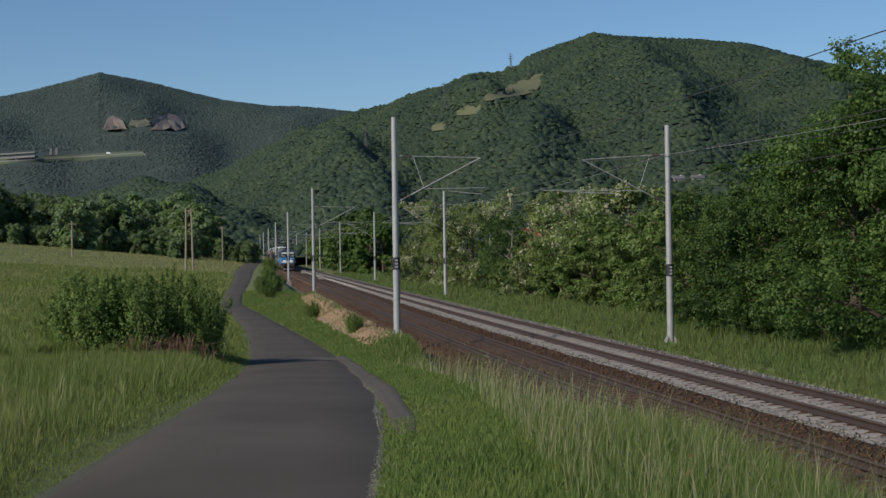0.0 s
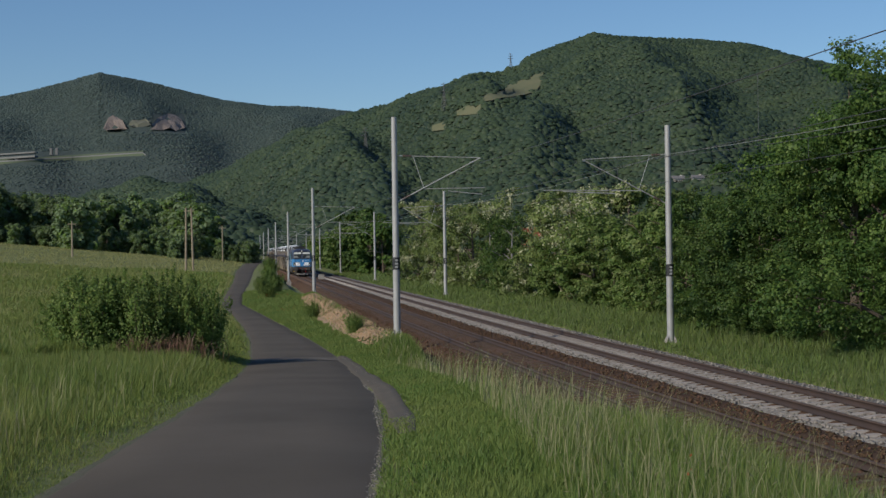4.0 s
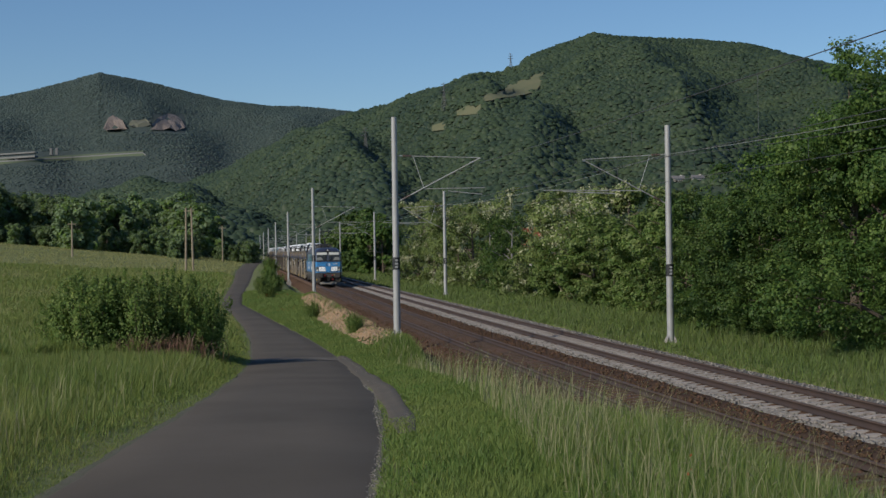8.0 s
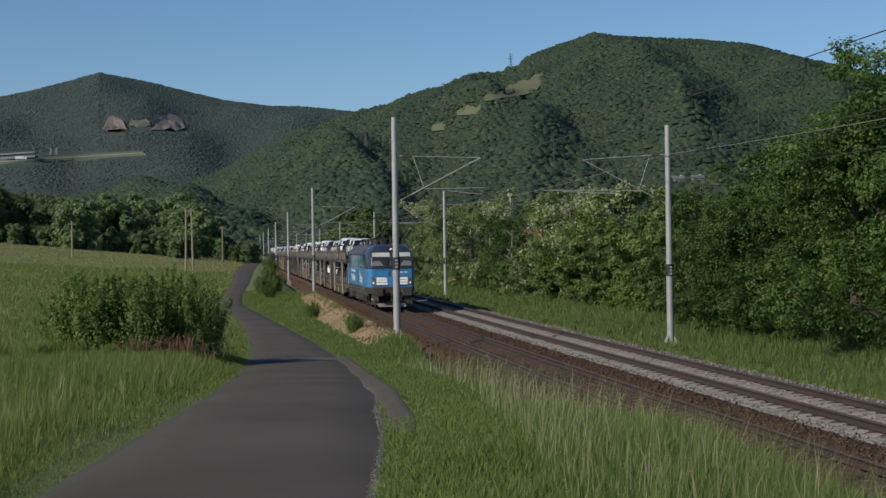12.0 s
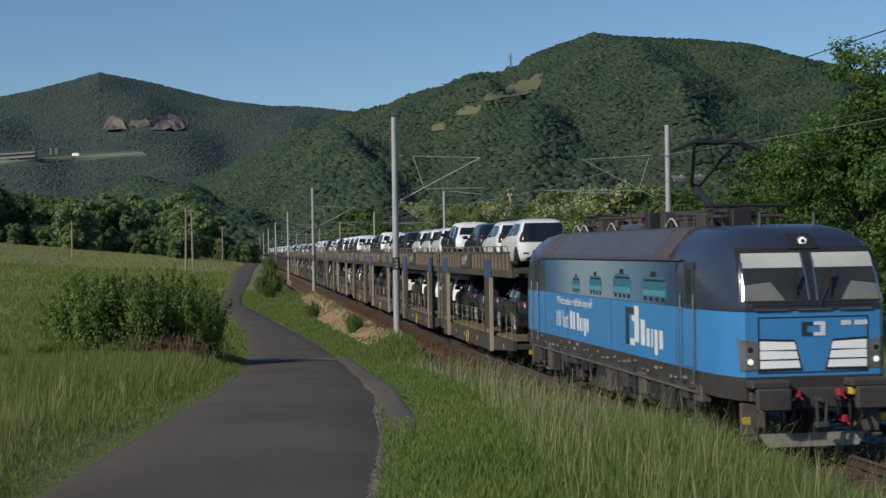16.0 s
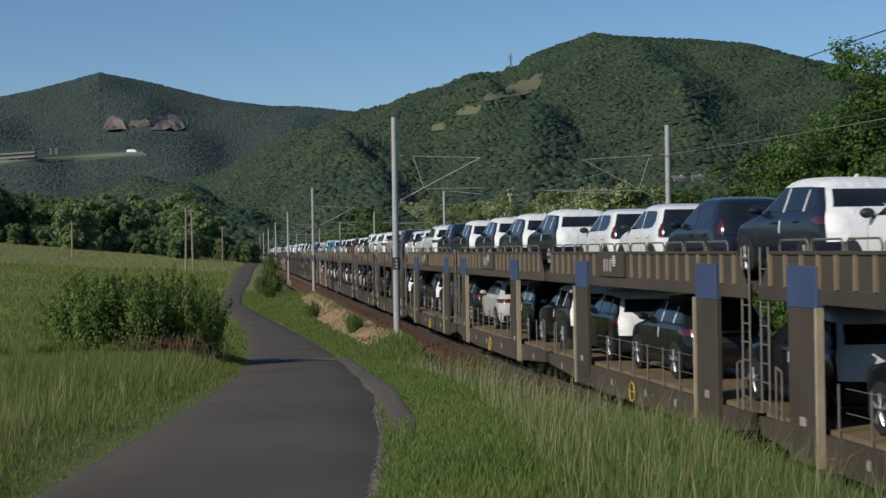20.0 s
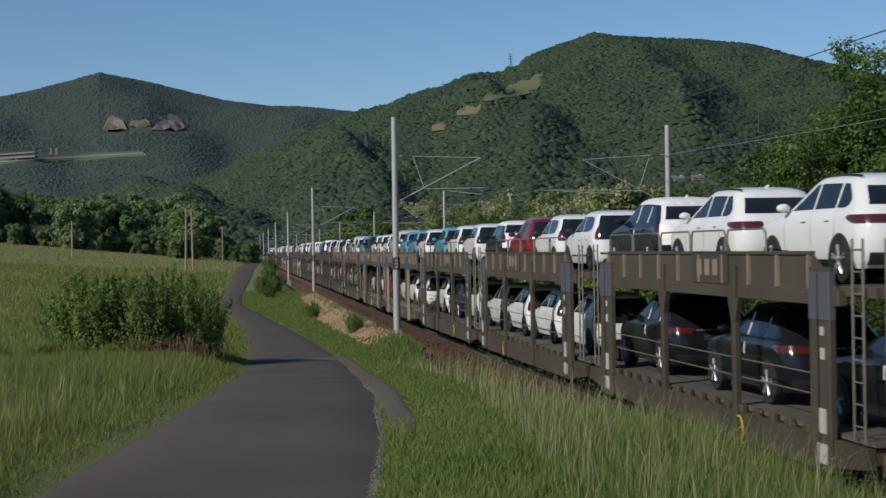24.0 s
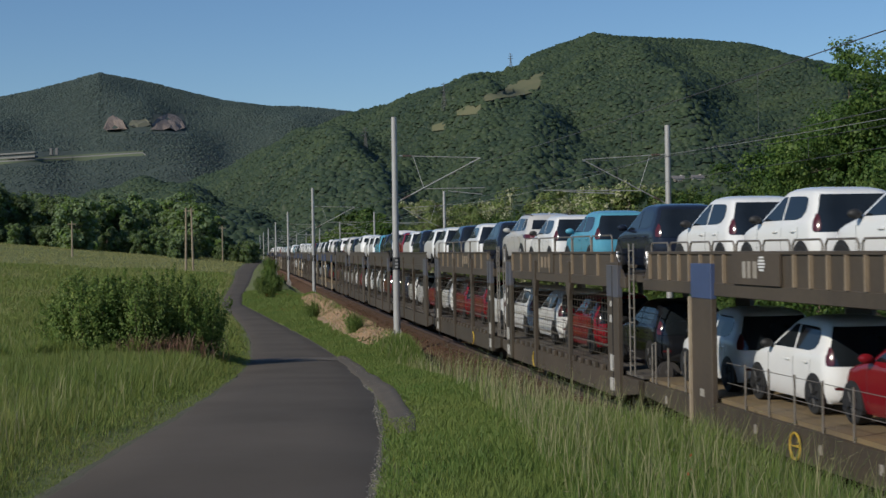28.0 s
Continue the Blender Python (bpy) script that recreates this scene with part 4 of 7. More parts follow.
def build_edges():
    # paved drain beside the lane
    verts, f = [], []
    ys = np.linspace(19.0, 53.0, 60)
    for k, y in enumerate(ys):
        c = float(np.interp(y, GUTTER_Y, GUTTER_X))
        z = float(np.interp(y, ROAD_Y, ROAD_Z))
        wd = 0.19 * min(1, 0.6 + (y - 18.9) / 7, (53.4 - y) / 3)
        for q, dz in ((-1.1, -0.03), (-0.9, 0.008), (-0.3, 0.002), (0.3, 0.004), (0.9, 0.012), (1.1, -0.03)):
            xx = c + q * wd + 0.02 * math.sin(y * 0.9 + q)
            verts.append((xx, y, max(z - 0.02, float(ground_z(xx, y))) + 0.022 + dz))
        if k:
            b = 6 * k
            f += [(b - 6 + c2, b - 5 + c2, b + 1 + c2, b + c2) for c2 in range(5)]
    tagged(mesh_np("drain_channel", verts, f, M_DRAIN), "shallow grey paved drain beside the lane", "drain", kind="structure")
    rng = np.random.default_rng(8)
    n = 1900
    y = 9.5 + 40 * rng.random(n) ** 1.8
    x = np.interp(y, ROAD_Y, ROAD_R) - 0.02 + rng.normal(size=n) * 0.09
    tagged(stones("shoulder_gravel", x, y, np.interp(y, ROAD_Y, ROAD_Z) - 0.01, 0.005 + 0.011 * rng.random(n), M_GRAVEL, None, rng), "pale loose gravel along the lane's edge", "gravel")
    n = 420
    y = 20 + 32 * rng.random(n)
    x = np.interp(y, GUTTER_Y, GUTTER_X) + 0.22 + rng.normal(size=n) * 0.11
    tagged(stones("drain_gravel", x, y, np.maximum(ground_z(x, y), np.interp(y, ROAD_Y, ROAD_Z) + 0.05), 0.006 + 0.010 * rng.random(n), M_GRAVEL, None, rng), "pale stones along the drain", "gravel")
    # dry stony bank below the near track
    ys = np.arange(56, 132, 0.8)
    offs = np.linspace(-4.9, -2.5, 9)
    rngb = np.random.default_rng(2)
    verts = []
    for y in ys:
        fade = min(1, (y - 55) / 12, (133 - y) / 20)
        for k, o in enumerate(offs):
            x = float(track_x(y)) + (-2.5 + (o + 2.5) * (0.35 + 0.65 * fade))
            verts.append((x, y, float(ground_z(x, y)) + 0.04 + 0.05 * rngb.random()))
    n = len(offs)
    f = [(a * n + c, a * n + c + 1, (a + 1) * n + c + 1, (a + 1) * n + c) for a in range(len(ys) - 1) for c in range(n - 1)]
    tagged(mesh_np("dry_bank", verts, f, M_DRY_BANK), "dry orange-brown stony bank below the track", "bank", kind="structure")
    m = 3500
    y = rngb.uniform(57, 128, m)
    x = track_x(y) - 2.6 - 1.9 * rngb.random(m)
    tagged(stones("bank_stones", x, y, ground_z(x, y) + 0.06, 0.03 + 0.06 * rngb.random(m), M_DRY_BANK, None, rngb), "loose tan stones on the bank", "stones")


M_GRAVEL = material("grey_shoulder_gravel", (0.25, 0.23, 0.20), 0.95, 0, (0.11, 0.10, 0.09), 3, 0.4, 20, 0.4, vary=0.3, island=True)
M_DRAIN = material("stained_paving", (0.098, 0.080, 0.060), 0.95, 0, (0.066, 0.056, 0.042), 1.6, 0.4, 30, 0.4, world_space=True)
build_edges()
build_grass()

# ---- far things: highway, pylons, houses, poles ----
M_ROADWAY = material("pale_roadway", (0.19, 0.19, 0.185), 0.9, 0, (0.15, 0.15, 0.145), 0.02, 0.4, 0.5, 0.0, world_space=True)
M_ROOF_RED = material("red_roof_tiles", (0.34, 0.085, 0.05), 0.8, 0, (0.26, 0.07, 0.045), 1.0, 0.4, 8, 0.4)
M_PLASTER = material("pale_plaster", (0.62, 0.58, 0.50), 0.9, 0, (0.52, 0.48, 0.42), 0.8, 0.4, 8, 0.2)
M_POLE = material("weathered_pole_wood", (0.30, 0.25, 0.17), 0.9, 0, (0.20, 0.165, 0.115), 2, 0.4, 25, 0.4)
M_PYLON = material("pylon_steel", (0.22, 0.22, 0.21), 0.6, 0.4)
M_VERGE_FAR = material("distant_verge", (0.095, 0.115, 0.068), 1.0, 0, (0.075, 0.095, 0.06), 0.02, 0.4, 0.3, 0.0, world_space=True)
HIGHWAY = [(-330, 315), (-90, 296), (0, 290), (70, 286), (130, 282), (190, 278), (255, 274), (300, 276), (340, 302), (420, 330), (700, 335)]


def build_highway():
    root = tagged(new("highway"), "pale motorway on a grassy shelf along the distant hillside", "road", kind="structure")
    # behind the shoulder of the hill it dips into a cutting
    pts = [on_hill(HILL_FAR, *m) - Vector((0, 0, 0 if m[0] < 270 else 22)) for m in HIGHWAY]
    verts, f = [], []
    for p in pts:
        for dy, dz in ((-18, -9), (-8.2, 0.9), (-8, 2.2), (10, 2.2), (11, 1.2), (18, 6)):
            verts.append((p.x * (p.y + dy) / p.y, p.y + dy, p.z + dz))
    for k in range(len(pts) - 1):
        f += [(6 * k + c, 6 * k + c + 1, 6 * k + c + 7, 6 * k + c + 6) for c in range(5)]
    ob = mesh_np("embankment", verts, f, [M_VERGE_FAR, M_ROADWAY], root)
    ob.data.polygons.foreach_set("material_index", np.array([1 if k % 5 in (1, 2) else 0 for k in range(len(f))], np.int32))
    # bridge deck and piers at the near end
    a, b = pts[1], pts[3]
    bm = fresh()
    for dz, th in ((4.0, 2.2), (9.0, 1.6)):
        sections(bm, [[Vector((p.x, p.y - 14 + d, p.z + dz + z)) for d, z in ((0, 0), (14, 0), (14, th), (0, th))] for p in (a, b)])
    part("bridge_deck", bm, M_ROADWAY, root)
    for q in (0.25, 0.62, 0.8):
        p = a.lerp(b, q)
        bm = box(fresh(), p.x - 1.6, p.x + 1.6, p.y - 12, p.y - 4, p.z - 14, p.z + 4.5, 0.2)
        part("bridge_pier", bm, M_ROADWAY, root)
    p = on_hill(HILL_FAR, 103, 276)
    for dx in (-4, 3):
        bm = box(fresh(), p.x + dx - 1.6, p.x + dx + 1.6, p.y - 12, p.y - 9, p.z, p.z + 8.5, 0.2)
        part("road_sign", bm, M_ROADWAY, root)
    return pts


def highway_at(pts, px):
    xs = [m[0] for m in HIGHWAY]
    k = min(max(int(np.searchsorted(xs, px)) - 1, 0), len(xs) - 2)
    q = (px - xs[k]) / (xs[k + 1] - xs[k])
    return pts[k].lerp(pts[k + 1], q) + Vector((0, -4.0, 2.25))


def make_truck(long):
    root = tagged(new("lorry" if long else "van"), "white %s on the distant motorway" % ("box lorry" if long else "van"), "lorry" if long else "van")
    L = 13.0 if long else 5.5
    bm = box(fresh(), -L / 2, L / 2 - (2.6 if long else 1.5), -1.3, 1.3, 0.9, 4.2 if long else 2.8, 0.1)
    part("box_body", bm, M_WHITE_FAR, root)
    bm = box(fresh(), L / 2 - (2.4 if long else 1.5), L / 2, -1.25, 1.25, 0.5, 3.4 if long else 2.1, 0.2)
    part("cab", bm, M_WHITE_FAR, root)
    for x in (-L * 0.38, -L * 0.28, L * 0.4):
        for y in (-1.2, 1.2):
            part("wheel", rod(fresh(), (x, y - 0.15, 0.5), (x, y + 0.15, 0.5), 0.5, 0.5, 12), M_BLACK, root)
    return root


M_WHITE_FAR = material("white_lorry_paint", (0.80, 0.80, 0.80), 0.5, 0, (0.74, 0.74, 0.74), 0.5, 0.4, 3, 0.0)
HIGHWAY_PTS = build_highway()


def lorry_rows(x11, speed, lo, hi):
    """Along the motorway: x11 is its direction at 11 s, speed in the same units a second."""
    rows = []
    for t in range(0, 29, 2):
        px = min(max(x11 + speed * (t - 11), lo), hi)
        p, q = highway_at(HIGHWAY_PTS, px), highway_at(HIGHWAY_PTS, px + 6)
        d = q - p
        rows.append((t, Matrix.Translation(p) @ pose(0, 0, 0, 0, 0, math.degrees(math.atan2(d.y, d.x)))))
    return rows


def make_pylon(tall):
    root = tagged(new("pylon"), "grey lattice power pylon on the wooded hill", "pylon", "power pylons")
    k = tall / 30
    bm = fresh()
    for sx in (-1, 1):
        for sy in (-1, 1):
            rod(bm, (sx * 2.6 * k, sy * 2.6 * k, -3), (sx * 0.6 * k, sy * 0.6 * k, 20 * k), 0.16, 0.14, 4)
            rod(bm, (sx * 0.6 * k, sy * 0.6 * k, 20 * k), (0, 0, 30 * k), 0.14, 0.10, 4)
    for j in range(6):
        z0, z1 = 3.4 * j * k, 3.4 * (j + 1) * k
        w0, w1 = 2.6 * k - j * 0.34 * k, 2.6 * k - (j + 1) * 0.34 * k
        for s in (-1, 1):
            rod(bm, (-w0, s * w0, z0), (w1, s * w1, z1), 0.09, 0.09, 4)
            rod(bm, (w0, s * w0, z0), (-w1, s * w1, z1), 0.09, 0.09, 4)
    part("lattice", bm, M_PYLON, root)
    for z, w in ((20, 5.5), (24, 4.2), (27.5, 3.0)):
        bm = fresh()
        rod(bm, (-w * k, 0, z * k), (w * k, 0, z * k), 0.14, 0.14, 4)
        rod(bm, (-w * k, 0, z * k), (0, 0, (z + 2) * k), 0.08, 0.08, 4)
        rod(bm, (w * k, 0, z * k), (0, 0, (z + 2) * k), 0.08, 0.08, 4)
        part("cross_arm", bm, M_PYLON, root)
    return root


def build_far_things():
    for px, py, tall, hill in ((909, 123, 17, HILL_NEAR), (790, 199, 18, HILL_NEAR), (650, 273, 15, HILL_NEAR), (90, 332, 19, HILL_NEAR)):
        ob = make_pylon(tall)
        p = on_hill(hill, px, py)
        if px == 909:
            p = Vector((tangent(909) * 1490, 1490, 3.65 + ridge_tan(909, 124) * 1490))
        ob.matrix_basis = Matrix.Translation(p) @ pose(0, 0, 0, 0, 0, 25)
    # house with a red roof behind the trees, white houses on the slope
    for px, y, z0, wd, roof, lab in ((948, 215, -1.5, 3.2, M_ROOF_RED, "plastered house with a red tiled roof"), (1202, 0, 321, 4.0, M_LOCAL_GREY, "pale house with a grey roof on the slope"), (1236, 0, 322, 3.4, M_LOCAL_GREY, "pale house with a grey roof on the slope")):
        root = tagged(new("house"), lab, "house")
        spot = Vector((tangent(px) * y, y, z0)) if y else on_hill(HILL_NEAR, px, z0)
        if not y:
            spot.z -= 1.7
        root.matrix_basis = Matrix.Translation(spot) @ pose(0, 0, 0, 0, 0, 12)
        top, deep, rise = (4.6, 3.5, 3.4) if y else (2.4, 2.0, 1.2)
        bm = box(fresh(), -wd / 2, wd / 2, -deep, deep, 0, top, 0.02)
        wall = part("wall", bm, M_PLASTER, root)
        bm = fresh()
        sections(bm, [[Vector((x, -deep - 0.4, top)), Vector((x, deep + 0.4, top)), Vector((x, 0, top + rise))] for x in (-wd / 2 - 0.4, wd / 2 + 0.4)])
        tiled = part("roof", bm, roof, root)
        bm = box(fresh(), wd * 0.2, wd * 0.2 + 0.6, -0.3, 0.3, top + rise * 0.6, top + rise * 1.2)
        part("chimney", bm, M_PLASTER, tiled)
        for x in (-wd * 0.3, 0, wd * 0.3):
            bm = box(fresh(), x - 0.5, x + 0.5, -deep - 0.03, -deep + 0.1, top - 1.6, top - 0.6)
            part("window", bm, M_BLACK, root)
    # wooden poles in the meadow
    for px, y, foot, top, twin in ((128, 240, 448, 392, False), (335, 205, 460, 368, True), (394, 300, 442, 400, False), (28, 330, 424, 392, False)):
        root = tagged(new("utility_pole"), "weathered wooden utility pole in the meadow" if not twin else "twin-legged wooden utility pole in the meadow", "pole")
        x = tangent(px) * y
        g = float(ground_z(x, y)) - 0.4
        tall = 3.65 + ridge_tan(px, top) * y - g
        root.matrix_basis = Matrix.Translation((x, y, g))
        for dx in ((-0.6, 0.6) if twin else (0,)):
            bm = rod(fresh(), (dx * 0.85, 0, 0), (dx * 0.6, 0, tall), 0.17, 0.12, 8)
            part("post", bm, M_POLE, root)
        bm = box(fresh(), -0.7, 0.7, -0.06, 0.06, tall - 0.5, tall - 0.38)
        part("cross_arm", bm, M_POLE, root)
    # trackside cabinets
    for off, y, s in ((1.98, 205, 0.75), (1.98, 262, 0.6)):
        root = tagged(new("trackside_cabinet"), "small pale concrete cabinet between the tracks", "cabinet")
        root.matrix_basis = Matrix.Translation(along(off, y, -0.75)) @ pose(0, 0, 0, 0, 0, track_turn(y))
        part("housing", box(fresh(), -0.4, 0.4, -0.3, 0.3, 0, s + 0.4, 0.03), M_CONCRETE, root)
        part("lid", box(fresh(), -0.45, 0.45, -0.35, 0.35, s + 0.4, s + 0.46, 0.02), M_CONCRETE, root)


M_LOCAL_GREY = material("grey_slate_roof", (0.18, 0.17, 0.17), 0.8)
build_far_things()

LORRY, VAN = make_truck(True), make_truck(False)

# ---- the train ----
V_TRAIN, Y_FRONT16 = 16.256, 25.2          # speed along y; the front buffers' y at 16 s
T_ROWS = (0, 4, 8, 12, 16, 20, 24, 28)
COSQ = 0.9905
MOVES = []


def ride(thing, s, half, m=None):
    """Keeps for motions(): thing stands at m on a vehicle whose middle is s metres behind the front buffers."""
    MOVES.append((thing, s, half, m or Matrix.Identity(4)))


def ride_pose(s, half, t):
    y = Y_FRONT16 + V_TRAIN * (16 - t) + s * COSQ
    a, b = y - half, y + half
    xa, xb = float(track_x(a)), float(track_x(b))
    return pose((xa + xb) / 2, y, 0, 0, 0, math.degrees(math.atan2(-(xb - xa), b - a)))


def paint(name, base, rough=0.35, coat=0.4, dirt=0.8):
    return material(name, base, rough, 0.0, tuple(c * dirt for c in base), 0.9, 0.35, 14.0, 0.03, coat=coat)


M_SKY_BLUE = paint("loco_light_blue", (0.06, 0.25, 0.55))
M_NAVY = paint("loco_dark_blue", (0.032, 0.038, 0.068))
M_GRILLE_WHITE = paint("clean_white_grille", (0.95, 0.95, 0.94), 0.5, 0.0, 0.98)
M_LOCO_GREY = paint("loco_roof_grey", (0.075, 0.080, 0.095), 0.55, 0.05)
M_LOCO_PANEL = paint("loco_brown_grille", (0.085, 0.07, 0.068), 0.6, 0.0)
M_FRAME_DARK = material("underframe_dirt", (0.055, 0.05, 0.047), 0.75, 0, (0.035, 0.03, 0.028), 2.0, 0.4, 20, 0.2)
M_WHITE_PAINT = paint("white_paint", (0.75, 0.75, 0.74), 0.4, 0.2, 0.9)
M_GLASS_DARK = material("tinted_glass", (0.015, 0.018, 0.022), 0.06, 0, (0.02, 0.022, 0.026), 1.0, 0.5, 3.0, 0.0, spec=0.7)
M_BLIND = material("pale_sun_blind", (0.55, 0.55, 0.50), 0.25, 0, None, 2, 0.4, 30, 0.05)
M_SEAT = material("grey_cab_interior", (0.20, 0.20, 0.18), 0.3, 0, None, 2, 0.4, 30, 0.05)
M_LAMP = material("lit_headlamp", (1.0, 0.95, 0.85), 0.2, 0, (1, 0.95, 0.85), 1, 0.5, 2, 0.0, light=0.35)
M_LAMP_GLASS = material("headlight_glass", (0.16, 0.165, 0.165), 0.12, 0, (0.10, 0.105, 0.105), 3.0, 0.4, 12.0, 0.0)
M_CHROME = material("bare_metal", (0.55, 0.55, 0.55), 0.25, 0.9, None, 4, 0.4, 30, 0.05)
M_RED = material("red_fittings", (0.42, 0.03, 0.03), 0.45, 0, None, 4, 0.4, 30, 0.05)
M_YELLOW = material("yellow_paint", (0.60, 0.42, 0.04), 0.5, 0, (0.45, 0.30, 0.04), 3, 0.4, 30, 0.05)
M_RUBBER = material("black_rubber", (0.018, 0.018, 0.018), 0.8, 0, None, 6, 0.4, 40, 0.1)
M_ART = material("picture_ground", (0.20, 0.27, 0.33), 0.4, 0, (0.06, 0.11, 0.22), 0.35, 0.3, 6.0, 0.02, coat=0.3)
M_TEAL = paint("teal_picture", (0.035, 0.17, 0.25))
M_TEAL_PALE = paint("pale_teal_picture", (0.10, 0.33, 0.42))
M_INSULATOR = material("dark_red_insulator", (0.14, 0.03, 0.025), 0.5, 0, None, 4, 0.4, 30, 0.05)
M_PLOUGH = material("plough_grey", (0.34, 0.31, 0.27), 0.7, 0, (0.13, 0.12, 0.105), 2.0, 0.2, 20, 0.3)
M_SCREEN = material("cab_windscreen", (0.024, 0.028, 0.027), 0.06, 0, (0.040, 0.044, 0.042), 0.8, 0.4, 3.0, 0.0, spec=0.5)
M_GRIME = material("brown_grimy_steel", (0.11, 0.095, 0.08), 0.8, 0, (0.06, 0.052, 0.045), 3.0, 0.35, 20, 0.3)
M_CABLE = material("pale_cable", (0.55, 0.53, 0.50), 0.6)


def fade_band(m):
    """Turns a paint into one that fades along the vehicle: dark at both ends, pale in the middle."""
    n, l = m.node_tree.nodes, m.node_tree.links
    sep, ramp = n.new("ShaderNodeSeparateXYZ"), n.new("ShaderNodeValToRGB")
    rng = n.new("ShaderNodeMapRange")
    rng.inputs[1].default_value, rng.inputs[2].default_value = -6.0, 6.0
    l.new(n.new("ShaderNodeTexCoord").outputs["Object"], sep.inputs[0])
    l.new(sep.outputs[1], rng.inputs[0])
    l.new(rng.outputs[0], ramp.inputs[0])
    e = ramp.color_ramp.elements
    e[0].position, e[0].color = 0.03, (0.028, 0.055, 0.13, 1)
    e[1].position, e[1].color = 0.97, (0.030, 0.075, 0.17, 1)
    for q, c in ((0.25, (0.11, 0.19, 0.28, 1)), (0.5, (0.24, 0.31, 0.35, 1)), (0.72, (0.20, 0.27, 0.33, 1)), (0.86, (0.07, 0.14, 0.25, 1))):
        e.new(q).color = c
    l.new(ramp.outputs[0], n["Principled BSDF"].inputs["Base Color"])


fade_band(M_ART)


def text_part(name, words, size, m, mat, parent, label=""):
    """Flat lettering as a mesh."""
    cu = bpy.data.curves.new(name, "FONT")
    cu.body, cu.size, cu.extrude, cu.resolution_u = words, size, 0.002, 2
    tmp = new(name + "_tmp", cu)
    me = bpy.data.meshes.new_from_object(tmp.evaluated_get(bpy.context.evaluated_depsgraph_get()))
    bpy.data.objects.remove(tmp)
    bpy.data.curves.remove(cu)
    me.materials.clear()
    me.materials.append(mat)
    ob = new(name, me)
    ob.parent, ob.matrix_basis = parent, m
    if label:
        ob["label"] = label
    return ob


def side_text(y, z, x=-1.506):
    """The pose of lettering on the left side of a vehicle, reading towards its front."""
    return Matrix(((0, 0, -1, x), (-1, 0, 0, y), (0, 1, 0, z), (0, 0, 0, 1)))


def plan_ring(w, nose, z):
    """The outline of the engine's body at one level, rounded at both noses."""
    half = [(-w, -(nose - 1.5)), (-w * 0.965, -(nose - 0.75)), (-w * 0.86, -(nose - 0.10)), (-w * 0.8, -(nose - 0.02)), (-w * 0.4, -nose)]
    front = half + [(-x, y) for x, y in half[::-1]]
    return [Vector((x, y, z)) for x, y in front] + [Vector((-x, -y, z)) for x, y in front]


NOSE = ((1.0, 8.80, 1.44), (1.40, 8.88, 1.5), (2.5, 8.90, 1.5), (2.62, 8.92, 1.5), (3.10, 8.76, 1.49), (3.42, 8.60, 1.46), (3.70, 8.38, 1.30), (3.90, 8.0, 1.08), (3.99, 7.4, 0.80))


def nose_y(z):
    return -float(np.interp(z, [n[0] for n in NOSE], [n[1] for n in NOSE]))


def nose_point(x, z, p):
    return Vector((x, nose_y(z) - p + float(np.interp(abs(x), (0.6, 1.2, 1.29, 1.45), (0, 0.02, 0.10, 0.75))), z))


def quad_on_nose(bm, corners, proud, mi=0):
    """A thin plate lying on the front: corners (x, z), in order; four-cornered ones follow its curve."""
    proud += 0.008
    if len(corners) != 4:
        sections(bm, [[nose_point(x, z, p) for x, z in corners] for p in (-0.02, proud)], mi=mi)
        return
    a, b, c, d = (np.array(k) for k in corners)
    nx, nz = 12, 5
    rows = []
    for p, back in ((proud, False), (-0.03, True)):
        grid = []
        for j in range(nz + 1):
            for i in range(nx + 1):
                q, r = i / nx, j / nz
                x, z = (a * (1 - q) + b * q) * (1 - r) + (d * (1 - q) + c * q) * r
                grid.append(bm.verts.new(nose_point(x, z, p)))
        rows.append(grid)
    faces = []
    n = nx + 1
    for j in range(nz):
        for i in range(nx):
            faces.append(bm.faces.new([rows[0][k] for k in (j * n + i, j * n + i + 1, (j + 1) * n + i + 1, (j + 1) * n + i)]))
    rim = list(range(n)) + [n * j + nx for j in range(1, nz + 1)] + [nz * n + i for i in range(nx - 1, -1, -1)] + [n * j for j in range(nz - 1, 0, -1)]
    for u, v in zip(rim, rim[1:] + rim[:1]):
        faces.append(bm.faces.new((rows[0][u], rows[0][v], rows[1][v], rows[1][u])))
    loose = [v for v in rows[1] if not v.link_faces]
    bmesh.ops.delete(bm, geom=loose, context="VERTS")
    bmesh.ops.recalc_face_normals(bm, faces=faces)


def plates(bm, items, proud, mi=0):
    for c in items:
        quad_on_nose(bm, c, proud, mi)
    return bm


def side_plate(bm, y0, y1, z0, z1, out=0.004, x=-1.5):
    s = 1 if x > 0 else -1
    box(bm, min(x - s * 0.02, x + s * out), max(x - s * 0.02, x + s * out), y0, y1, z0, z1)
    return bm


